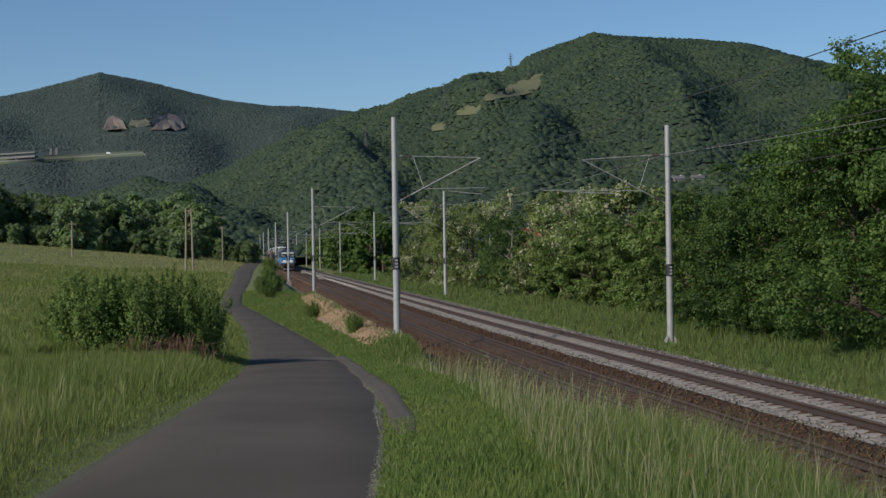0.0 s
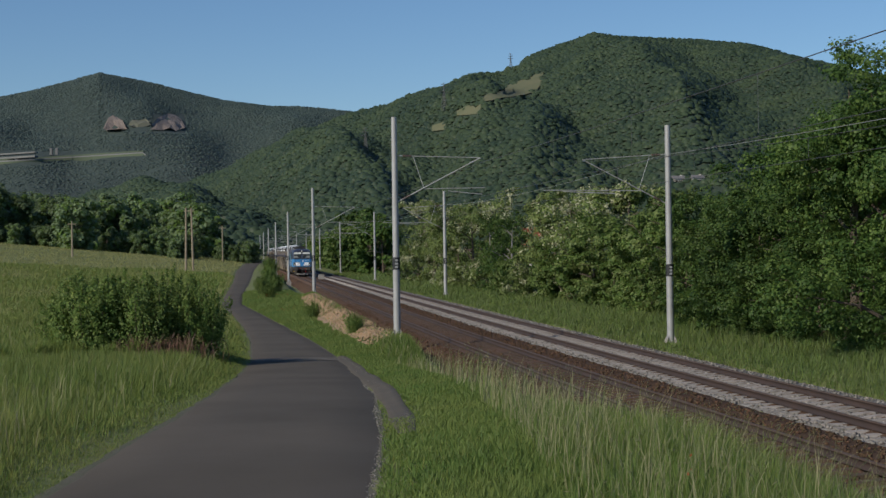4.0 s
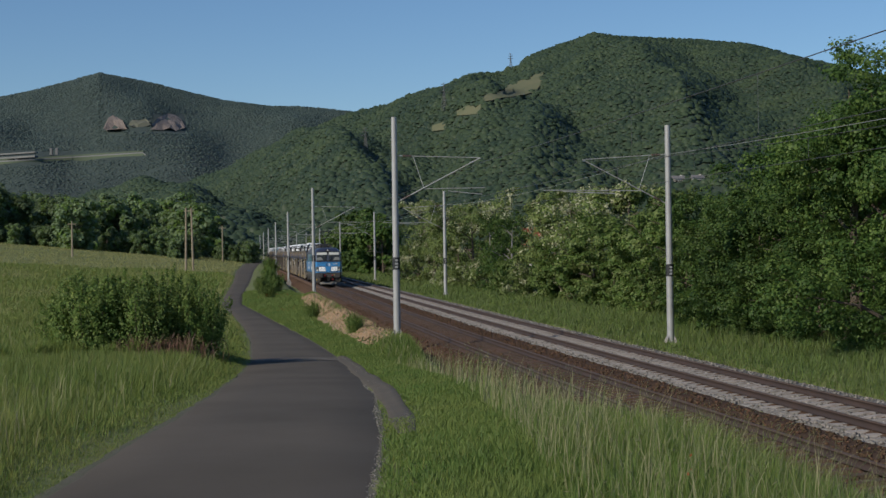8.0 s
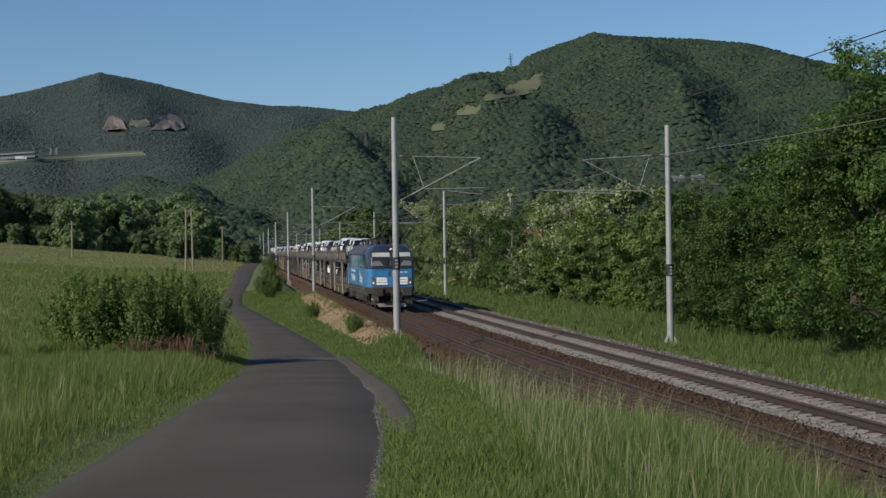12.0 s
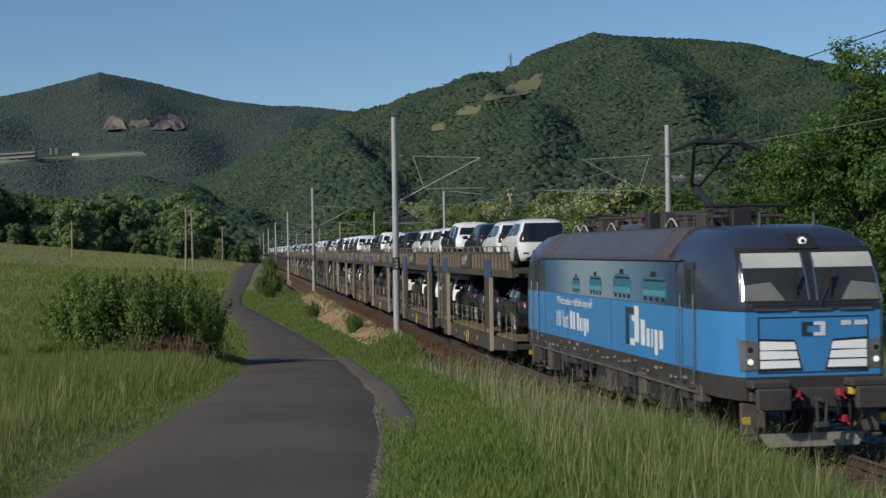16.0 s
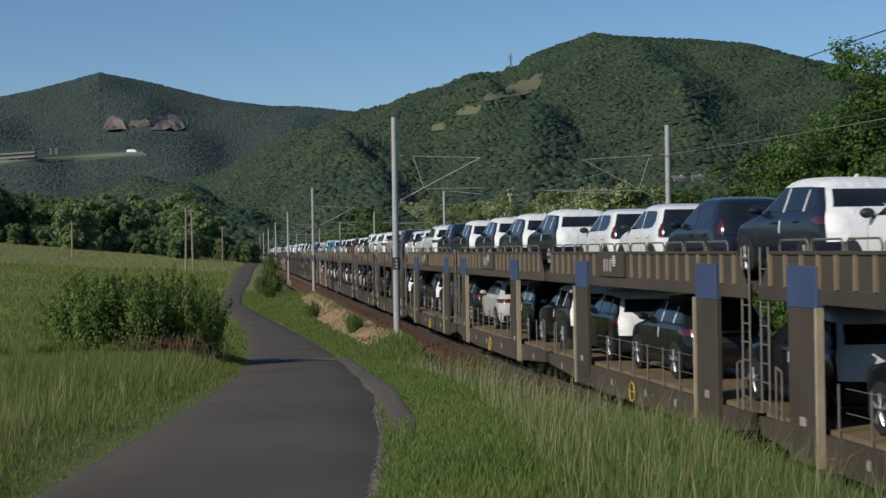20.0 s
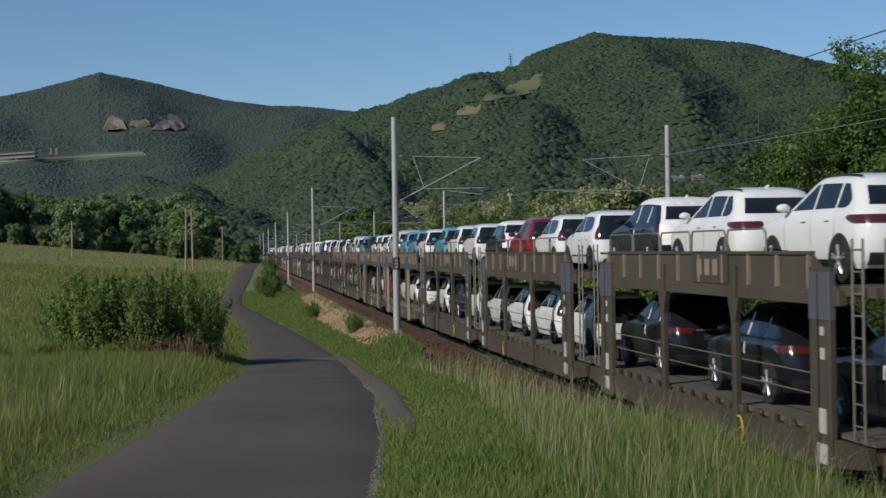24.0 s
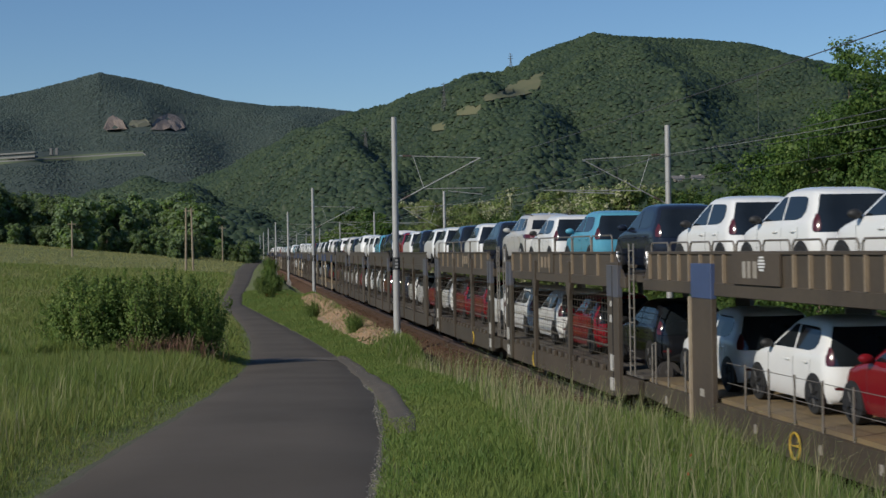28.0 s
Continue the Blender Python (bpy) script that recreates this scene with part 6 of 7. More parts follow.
        for y in np.linspace(y0 + 0.1, y1 - 0.1, 5):
            rod(bm, (x, y, 3.99), (x, y, z + 0.03), 0.03, 0.03, 6)
        part("roof_busbar", bm, M_FRAME_DARK, root)
    for x, y in ((-0.8, 4.9), (-0.8, 4.1), (-0.85, -3.6), (-0.8, 1.4)):
        bm = fresh()
        pts = [(x, y - 0.4 + 0.1 * k, 4.02 + 0.17 * math.sin(k * 0.39)) for k in range(9)]
        for a, b in zip(pts, pts[1:]):
            rod(bm, a, b, 0.016, 0.016, 6)
        part("roof_cable", bm, M_CABLE, root, "pale looped roof cable")
    bm = box(fresh(), -0.7, 0.3, -0.9, 1.0, 3.99, 4.14, 0.03)
    part("roof_box", bm, M_LOCO_GREY, root)
    root.scale = (1, 0.978, 1)
    ride(root, 8.77, 4.75)


build_loco()

# ---- cars on the train ----
def car_paint(name, base, rough=0.14):
    return material(name, base, rough, 0.0, tuple(c * 0.92 for c in base), 1.2, 0.4, 20, 0.0, spec=0.3, coat=0.15)


CAR_WHITE = car_paint("white_car_paint", (0.73, 0.73, 0.72))
CAR_NAVY = car_paint("midnight_blue_car_paint", (0.014, 0.018, 0.032))
CAR_RED = car_paint("red_car_paint", (0.18, 0.010, 0.016))
CAR_BLUE = car_paint("sky_blue_car_paint", (0.105, 0.32, 0.44))
CAR_GREY = car_paint("silver_car_paint", (0.50, 0.49, 0.47))
CAR_BLACK = car_paint("black_car_paint", (0.012, 0.013, 0.016))
COLOURS = {"w": (CAR_WHITE, "white"), "n": (CAR_NAVY, "dark blue"), "r": (CAR_RED, "red"), "b": (CAR_BLUE, "light blue"), "g": (CAR_GREY, "silver-grey"), "k": (CAR_BLACK, "black")}
M_TAIL = material("red_tail_light", (0.080, 0.014, 0.016), 0.12, 0, None, 3, 0.5, 9, 0.0, coat=0.5)
M_COVER = material("white_transport_film", (0.78, 0.78, 0.77), 0.5, 0, (0.66, 0.66, 0.66), 2.0, 0.4, 5.0, 0.8, dist=0.06)
M_CAR_GLASS = material("car_glass", (0.010, 0.013, 0.016), 0.05, 0, (0.016, 0.02, 0.024), 1, 0.5, 2, 0.0, spec=0.6)
M_RIM = material("alloy_rim", (0.55, 0.55, 0.56), 0.35, 0.7, None, 6, 0.5, 30, 0.0)
M_PLASTIC = material("black_trim_plastic", (0.022, 0.022, 0.023), 0.6, 0, None, 6, 0.5, 40, 0.05)

# small hatchback and sport utility; levels: height, half width, tail, nose, corner at the tail, corner at the nose
SHAPES = {
    "hatchback": dict(L=3.60, axles=(0.58, 3.00), r=0.30, cowl=2.55, belt=0.95, roof=1.50, crest=1.55, levels=(
        (0.19, 0.74, 0.12, 3.46, 0.30, 0.40), (0.28, 0.785, 0.04, 3.56, 0.34, 0.45), (0.42, 0.81, 0.00, 3.60, 0.36, 0.48), (0.58, 0.82, 0.00, 3.59, 0.36, 0.48),
        (0.70, 0.82, 0.015, 3.54, 0.36, 0.46), (0.80, 0.815, 0.035, 3.44, 0.36, 0.44), (0.87, 0.808, 0.052, 3.20, 0.35, 0.40), (0.93, 0.796, 0.068, 2.86, 0.34, 0.34),
        (0.97, 0.775, 0.080, 2.70, 0.33, 0.32), (1.10, 0.735, 0.120, 2.46, 0.31, 0.32), (1.24, 0.69, 0.180, 2.20, 0.29, 0.32), (1.37, 0.645, 0.26, 1.97, 0.28, 0.32),
        (1.45, 0.60, 0.325, 1.80, 0.28, 0.32), (1.49, 0.53, 0.41, 1.64, 0.28, 0.30), (1.515, 0.42, 0.56, 1.48, 0.26, 0.26), (1.525, 0.24, 0.80, 1.28, 0.15, 0.15))),
    "suv": dict(L=4.42, axles=(0.86, 3.52), r=0.35, cowl=3.10, belt=1.08, roof=1.64, crest=2.0, levels=(
        (0.23, 0.83, 0.18, 4.24, 0.34, 0.45), (0.36, 0.885, 0.06, 4.37, 0.40, 0.50), (0.52, 0.91, 0.00, 4.42, 0.43, 0.52), (0.70, 0.92, 0.00, 4.41, 0.43, 0.52),
        (0.84, 0.92, 0.03, 4.34, 0.43, 0.50), (0.94, 0.914, 0.065, 4.18, 0.43, 0.48), (1.01, 0.90, 0.095, 3.80, 0.42, 0.44), (1.06, 0.88, 0.125, 3.42, 0.40, 0.38),
        (1.10, 0.855, 0.155, 3.26, 0.39, 0.36), (1.24, 0.80, 0.28, 3.00, 0.36, 0.36), (1.38, 0.75, 0.43, 2.74, 0.34, 0.36), (1.51, 0.70, 0.57, 2.50, 0.32, 0.36),
        (1.59, 0.645, 0.64, 2.34, 0.32, 0.36), (1.635, 0.56, 0.72, 2.18, 0.30, 0.32), (1.66, 0.42, 0.90, 2.00, 0.26, 0.26), (1.67, 0.24, 1.15, 1.80, 0.15, 0.15))),
}


def domed(S, x, y, z):
    """The roof falls off a little towards tail and nose, the belt rises towards the tail."""
    f = min(1.0, max(0.0, (z - S["belt"]) / (S["roof"] - S["belt"])))
    return Vector((x, y - S["L"] / 2, z - 0.055 * f * ((y - S["crest"]) / 1.25) ** 2))


def car_level(S, z):
    """Half width, tail, nose and corners of the skin at a height."""
    T = S["levels"]
    zs = [t[0] for t in T]
    return [float(np.interp(z, zs, [t[k] for t in T])) for k in (1, 2, 3, 4, 5)]


def car_ring(S, z, grow=0.0):
    """The outline of the car at a height, as a rectangle with rounded corners."""
    w, y0, y1, c0, c1 = car_level(S, z)
    w, y0, y1 = w + grow, y0 - grow, y1 + grow
    c0, c1 = min(c0, w * 0.95), min(c1, w * 0.95)
    pts = []
    for k in range(7):
        a = k / 6 * math.pi / 2
        pts.append((-w + c0 - c0 * math.sin(a), y0 + c0 * 0.8 * (1 - math.cos(a))))
    for q in (0.12, 0.3, 0.5, 0.7, 0.88):
        pts.append((-w, y0 + c0 * 0.8 + (y1 - c1 - y0 - c0 * 0.8) * q))
    for k in range(7):
        a = k / 6 * math.pi / 2
        pts.append((-w + c1 - c1 * math.cos(a), y1 - c1 + c1 * math.sin(a)))
    pts += [(-x, y) for x, y in pts[::-1]]
    return [domed(S, x, y, z) for x, y in pts]


def on_tail(S, z, d, side, off):
    """A point on the skin, d metres from the middle of the tail round towards a flank."""
    w, y0, y1, c0, _ = car_level(S, z)
    flat, arc = w - c0, c0 * 1.42
    if d <= flat:
        return domed(S, side * d, y0 - off, z)
    if d <= flat + arc:
        a = (d - flat) / arc * math.pi / 2
        return domed(S, side * (flat + (c0 + off) * math.sin(a)), y0 + c0 * 0.8 - (c0 * 0.8 + off) * math.cos(a), z)
    return domed(S, side * (w + off), y0 + c0 * 0.8 + d - flat - arc, z)


def on_flank(S, z, y, side, off):
    return domed(S, side * (car_level(S, z)[0] + off), y, z)


def skin(bm, front, back):
    """A thin plate from two grids of points."""
    rows, cols = len(front), len(front[0])
    f = [[bm.verts.new(p) for p in row] for row in front]
    faces = [bm.faces.new((f[j][i], f[j][i + 1], f[j + 1][i + 1], f[j + 1][i])) for j in range(rows - 1) for i in range(cols - 1)]
    rim = [(0, i) for i in range(cols)] + [(j, cols - 1) for j in range(1, rows)] + [(rows - 1, i) for i in range(cols - 2, -1, -1)] + [(j, 0) for j in range(rows - 2, 0, -1)]
    b = {k: bm.verts.new(back[k[0]][k[1]]) for k in rim}
    for u, v in zip(rim, rim[1:] + rim[:1]):
        faces.append(bm.faces.new((f[u[0]][u[1]], f[v[0]][v[1]], b[v], b[u])))
    bmesh.ops.recalc_face_normals(bm, faces=faces)
    return bm


def tail_plate(bm, S, rows, off, cols=8, side=0):
    """Rows: height, from, to in metres round the tail; side 0: across the middle."""
    def grid(o):
        if side:
            return [[on_tail(S, z, a + (b - a) * i / cols, side, o) for i in range(cols + 1)] for z, a, b in rows]
        return [[on_tail(S, z, abs(a + (b - a) * i / cols), 1 if a + (b - a) * i / cols > 0 else -1, o) for i in range(cols + 1)] for z, a, b in rows]
    return skin(bm, grid(off), grid(-0.012))


def flank_plate(bm, S, rows, side, off, cols=3):
    grid = lambda o: [[on_flank(S, z, a + (b - a) * i / cols, side, o) for i in range(cols + 1)] for z, a, b in rows]
    return skin(bm, grid(off), grid(-0.012))


def make_car(kind, colour, covered, full):
    """A car facing +y with its tail at -y, standing on z = 0; full: with all its parts."""
    S = SHAPES[kind]
    suv = kind == "suv"
    mat, word = COLOURS[colour]
    name = "sport_utility_car" if suv else "small_hatchback"
    label = "%s %s %s" % (word, "sport utility car" if suv else "small hatchback", "with white transport film on its tail" if covered else "riding on a car-carrier wagon")
    root = tagged(new(name), label, "car", "new cars on the train")
    Y = lambda y: y - S["L"] / 2
    levels = [t[0] for t in S["levels"]]
    if full:
        levels = sorted(levels + [(a + b) / 2 for a, b in zip(levels[3:], levels[4:])])
    bm = sections(fresh(), [car_ring(S, z) for z in levels])
    part("body", bm, mat, root, smooth=50)
    edge = lambda z, k: car_level(S, z)[k]
    glass = []
    z_side = (1.125, 1.16, 1.26, 1.38, 1.47, 1.51) if suv else (0.985, 1.02, 1.12, 1.24, 1.33, 1.37)
    for s in (-1, 1):
        lean = lambda z: edge(z, 2) - (0.44 if suv else 0.36)
        if suv:
            panes = ([(z, 1.98, max(2.0, lean(z))) for z in z_side], [(z, 1.16, 1.90) for z in z_side],
                     [(z, max(0.66, edge(z, 1) + 0.33) + (0.16 if z < 1.15 else 0.03 if z < 1.2 else 0.0), 1.08) for z in z_side])
        else:
            panes = ([(z, 1.46, max(1.48, lean(z))) for z in z_side],
                     [(z, edge(z, 1) + (0.78 if z < 1.0 else 0.56 if z < 1.05 else 0.42 if z < 1.2 else 0.38 if z < 1.35 else 0.46), 1.385) for z in z_side])
        for rows in panes:
            glass.append(("side_window", flank_plate(fresh(), S, rows, s, 0.006)))
    if suv:
        zr = (1.17, 1.26, 1.38, 1.49)
        glass.append(("rear_window", tail_plate(fresh(), S, [(z, -edge(z, 0) + 0.13, edge(z, 0) - 0.13) for z in zr], 0.026 if covered else 0.010, 18)))
    else:
        zr = (1.12, 1.24, 1.36, 1.42) if covered else (0.78, 0.86, 0.97, 1.10, 1.24, 1.36, 1.42)
        glass.append(("rear_window", tail_plate(fresh(), S, [(z, -edge(z, 0) + 0.05, edge(z, 0) - 0.05) for z in zr], 0.024 if covered else 0.010, 22)))
    zf = (1.12, 1.26, 1.40, 1.50) if suv else (1.0, 1.12, 1.26, 1.38)
    front = lambda o: [[domed(S, q * (edge(z, 0) - 0.24), edge(z, 2) + o, z) for q in (-1, 0, 1)] for z in zf]
    glass.append(("windscreen", skin(fresh(), front(0.006), front(-0.012))))
    if full:
        for nm, bm in glass:
            part(nm, bm, M_CAR_GLASS, root, smooth=40)
    else:
        whole = bpy.data.meshes.new("glazing")
        bm_all = fresh()
        for nm, bm in glass:
            bm.to_mesh(whole)
            bm.free()
            bm_all.from_mesh(whole)
        bpy.data.meshes.remove(whole)
        tagged(part("glazing", bm_all, M_CAR_GLASS, root), kind="stuff")
    r, w = S["r"], max(t[1] for t in S["levels"])
    bm_all = fresh()
    for ya in S["axles"]:
        for s in (-1, 1):
            bm = fresh() if full else bm_all
            rod(bm, (s * (w - 0.20), Y(ya), r), (s * (w - 0.01), Y(ya), r), r, r, 22 if full else 10)
            if full:
                rod(bm, (s * (w - 0.01), Y(ya), r), (s * (w + 0.012), Y(ya), r), r, r * 0.93, 22)
                wheel = part("wheel", bm, M_RUBBER, root, "black tyre", 30)
                dark = not suv and colour not in "ng"
                bm = fresh()
                rod(bm, (s * (w - 0.05), Y(ya), r), (s * (w + 0.014), Y(ya), r), r * 0.70, r * 0.68, 20)
                rim = part("rim", bm, M_PLASTIC, wheel)
                bm = fresh()
                for k in range(5 if suv else 8):
                    a = k * 6.2832 / (5 if suv else 8) + 0.3
                    for da in ((-0.12, 0.12) if suv else (0.0,)):
                        rod(bm, (s * (w + 0.018), Y(ya) + 0.1 * r * math.cos(a), r + 0.1 * r * math.sin(a)), (s * (w + 0.022), Y(ya) + 0.66 * r * math.cos(a + da), r + 0.66 * r * math.sin(a + da)), 0.022, 0.018, 5)
                rod(bm, (s * (w + 0.01), Y(ya), r), (s * (w + 0.03), Y(ya), r), 0.05, 0.045, 10)
                part("spokes", bm, M_PLASTIC if dark else M_RIM, rim)
                bm = fresh()
                ring = [(Y(ya) + (r + 0.05) * math.cos(a), r + (r + 0.05) * math.sin(a)) for a in np.linspace(-0.35, math.pi + 0.35, 20)]
                sections(bm, [[Vector((s * (w + o), y, z)) for y, z in ring] for o in (-0.06, 0.006)])
                part("wheel_arch", bm, M_PLASTIC, root)
    if not full:
        tagged(part("wheel_set", bm_all, M_RUBBER, root), kind="stuff")
    else:
        bm_all.free()
        z_belt = 1.10 if suv else 0.95
        for s in (-1, 1):
            if suv:
                rows = [(0.885, 0.52, 1.05), (0.93, 0.47, 1.24), (0.97, 0.44, 1.30), (1.01, 0.48, 1.20)]
                if covered:
                    rows = [(z, 0.91, b) for z, a, b in rows]
            else:
                rows = [(z, edge(z, 0) - 0.20 + a, edge(z, 0) - 0.035 + b) for z, a, b in ((0.79, 0.07, 0.01), (0.83, 0.05, 0.03), (0.92, 0.06, 0.03), (1.02, 0.10, 0.02), (1.08, 0.14, 0.01))]
            part("tail_light", tail_plate(fresh(), S, rows, 0.030 if covered else 0.016, 8, s), M_TAIL, root, "red tail light", 40)
            bm = fresh()
            bmesh.ops.create_icosphere(bm, subdivisions=2, radius=1.0, matrix=Matrix.Translation((s * (edge(z_belt, 0) + 0.12), Y(S["cowl"] - 0.22), z_belt + 0.07)) @ Matrix.Diagonal((0.115, 0.075, 0.075, 1)))
            rod(bm, (s * edge(z_belt, 0), Y(S["cowl"] - 0.18), z_belt + 0.02), (s * (edge(z_belt, 0) + 0.10), Y(S["cowl"] - 0.2), z_belt + 0.05), 0.03, 0.03, 6)
            part("mirror", bm, M_PLASTIC if not suv and colour in "wk" else mat, root, smooth=40)
            for yh in ((1.22, 2.12) if suv else (0.80, 1.56)):
                bm = box(fresh(), s * (w + 0.012) - 0.014, s * (w + 0.012) + 0.014, Y(yh), Y(yh + 0.17), z_belt - 0.17, z_belt - 0.135, 0.008)
                part("door_handle", bm, mat, root)
            for yj in ((1.05, 1.94, 3.0) if suv else (0.72, 1.42, 2.5)):
                bm = flank_plate(fresh(), S, [(z, yj, yj + 0.010) for z in np.linspace(0.36, z_belt - 0.01, 7)], s, 0.002, 1)
                part("door_gap", bm, M_PLASTIC, root)
            if suv:
                bm = flank_plate(fresh(), S, [(z, 1.26, 3.10) for z in (0.24, 0.30, 0.36)], s, 0.012, 2)
                part("sill_cladding", bm, M_PLASTIC, root)
            if suv and (covered or colour in "nk"):
                for y0, y1, z0, z1 in ((1.915, 1.965, 1.11, 1.50), (1.10, 1.14, 1.11, 1.46), (1.95, 1.985, 0.78, 0.98)):
                    zs = np.linspace(z0, z1, 4)
                    part("protective_strip", flank_plate(fresh(), S, [(z, y0 - 0.02 * (z1 - z), y1) for z in zs], s, 0.009, 1), M_COVER, root, "white protective strip")
            if suv:
                bm = fresh()
                rail = [(s * 0.59, Y(y), 1.585 + 0.045 * math.sin((y - 0.75) / 1.5 * math.pi)) for y in np.linspace(0.75, 2.25, 7)]
                for a, b in zip(rail, rail[1:]):
                    rod(bm, a, b, 0.018, 0.018, 5)
                if not covered:
                    part("roof_rail", bm, M_PLASTIC, root)
                else:
                    bm.free()
        if suv:
            part("bumper_trim", tail_plate(fresh(), S, [(z, -0.78, 0.78) for z in (0.28, 0.36, 0.46)], 0.014, 10), M_PLASTIC, root, "dark bumper trim", 40)
            part("plate_recess", tail_plate(fresh(), S, [(z, -0.26, 0.26) for z in (0.74, 0.86)], 0.010 if not covered else 0.002, 2), M_PLASTIC, root)
            if not covered:
                part("tailgate_trim", tail_plate(fresh(), S, [(z, -0.40, 0.40) for z in (0.945, 0.965)], 0.014, 6), M_RIM, root, "bright strip between the tail lights")
        else:
            part("bumper_trim", tail_plate(fresh(), S, [(0.22, -0.60, 0.60), (0.30, -0.58, 0.58), (0.38, -0.36, 0.36)], 0.012, 14), M_PLASTIC, root, "dark bumper trim", 40)
            for s in (-1, 1):
                part("reflector", tail_plate(fresh(), S, [(z, 0.52, 0.68) for z in (0.42, 0.46)], 0.010, 3, s), M_TAIL, root)
        if suv:
            bm = fresh()
            sections(bm, [[Vector((x, Y(0.98 + y), 1.60 + z)) for y, z in ((0, 0), (0.16, 0), (0.05, 0.085), (0.01, 0.085))] for x in (-0.02, 0.02)])
            part("aerial_fin", bm, M_COVER if covered else mat, root)
    if covered:
        zt = S["levels"][-5][0]
        bm = tail_plate(fresh(), S, [(z, -edge(z, 0) + 0.02, edge(z, 0) - 0.02) for z in np.linspace(0.62, zt, 10)], 0.016, 20)
        for v in bm.verts:
            v.co += Vector((0, noise.noise(v.co * 7) * 0.012, 0))
        sections(bm, [car_ring(S, z, 0.012) for z in levels if z >= zt - 0.001], caps=False)
        top = car_ring(S, levels[-1], 0.012)
        bm.faces.new([bm.verts.new(p + Vector((0, 0, 0.008))) for p in top])
        part("transport_film", bm, M_COVER, root, "white transport film over tail and roof", 50)
    return root


CAR_STORE = {}


def put_car(kind, colour, covered, full, s, half, m):
    key = (kind, colour, covered, full)
    if key not in CAR_STORE:
        CAR_STORE[key] = ob = make_car(*key)
    else:
        ob = copy_thing(CAR_STORE[key], m)
    ride(ob, s, half, m)


# ---- car-carrier wagons ----
M_WAGON = material("olive_brown_wagon_paint", (0.078, 0.061, 0.042), 0.6, 0, (0.048, 0.038, 0.028), 0.8, 0.35, 12.0, 0.15, vary=0.12)
# tan of the ribs as the sun catches them, put into the colour
M_RIB = material("sunlit_rib_tan", (0.27, 0.21, 0.14), 0.6, 0, (0.19, 0.145, 0.10), 1.5, 0.35, 15, 0.1)
M_WAGON_BLUE = material("faded_blue_paint", (0.055, 0.080, 0.17), 0.5, 0, (0.04, 0.058, 0.12), 1.0, 0.35, 12.0, 0.1)
M_WAGON_SLATE = material("dull_blue_grey_paint", (0.085, 0.092, 0.125), 0.5, 0, (0.075, 0.068, 0.062), 1.0, 0.35, 12.0, 0.1)
M_DECK = material("yellowish_deck_plate", (0.21, 0.15, 0.07), 0.7, 0, (0.13, 0.10, 0.065), 1.2, 0.35, 20, 0.2)
M_DECK_DARK = material("grimy_deck_plate", (0.12, 0.105, 0.085), 0.7, 0, (0.08, 0.07, 0.06), 1.2, 0.35, 20, 0.2)
M_PANEL = material("soiled_white_panel", (0.50, 0.49, 0.46), 0.6, 0, (0.34, 0.32, 0.29), 5, 0.3, 30, 0.1)
M_MARK = material("faded_mark_paint", (0.36, 0.34, 0.30), 0.6, 0, (0.24, 0.21, 0.17), 3, 0.3, 20, 0.1)
# post flange turned to the sun: its brightness is painted in
M_EDGE = material("sunlit_post_edge", (0.42, 0.35, 0.25), 0.6, 0, (0.30, 0.24, 0.17), 2, 0.35, 15, 0.1)
M_TUBE = material("grey_rail_tube", (0.22, 0.20, 0.17), 0.5, 0.3, (0.15, 0.13, 0.11), 2, 0.4, 20, 0.1)
HALF_UNIT = 7.45                    # half a wagon unit without its coupling
DECK_LOW, DECK_UP = 0.97, 3.04


def running_gear(root, full, name_wheel="wheel"):
    for y in (-5.0, 4.2):
        for s in (-1, 1):
            bm = fresh()
            rod(bm, (0.7 * s, y, 0.365), (0.83 * s, y, 0.365), 0.365, 0.35, 20)
            rod(bm, (0.83 * s, y, 0.365), (1.05 * s, y, 0.365), 0.12, 0.12, 10)
            part(name_wheel, bm, M_FRAME_DARK, root)
            if not full:
                continue
            bm = box(fresh(), 1.02 * s - 0.08, 1.02 * s + 0.08, y - 0.5, y + 0.5, 0.30, 0.48, 0.03)
            part("axle_guard", bm, M_FRAME_DARK, root)


def end_gear(root, y, s):
    """Buffers and coupling at one end."""
    for x in (-0.875, 0.875):
        bm = fresh()
        rod(bm, (x, y, 1.05), (x, y + 0.30 * s, 1.05), 0.10, 0.10, 10)
        rod(bm, (x, y + 0.28 * s, 1.05), (x, y + 0.33 * s, 1.05), 0.22, 0.22, 14)
        part("buffer", bm, M_FRAME_DARK, root)


def hoop(bm, x, y, z, wide, r):
    """A round ring in the plane of the wagon's side."""
    rings = []
    for k in range(16):
        a = k * math.pi / 8
        rings.append([bm.verts.new((x + r * math.cos(b), y + (wide + r * math.sin(b)) * math.cos(a), z + (wide + r * math.sin(b)) * math.sin(a))) for b in np.arange(5) * 1.2566])
    for p, q in zip(rings, rings[1:] + rings[:1]):
        for i in range(5):
            bm.faces.new((p[i], p[(i + 1) % 5], q[(i + 1) % 5], q[i]))
    return bm


def ladder(root, x, y, z0, z1):
    bm = fresh()
    for dy in (-0.17, 0.17):
        rod(bm, (x, y + dy, z0), (x, y + dy, z1), 0.02, 0.02, 6)
    for k in range(int((z1 - z0) / 0.3)):
        rod(bm, (x, y - 0.17, z0 + 0.2 + 0.3 * k), (x, y + 0.17, z0 + 0.2 + 0.3 * k), 0.014, 0.014, 6)
    part("ladder", bm, M_TUBE, root)


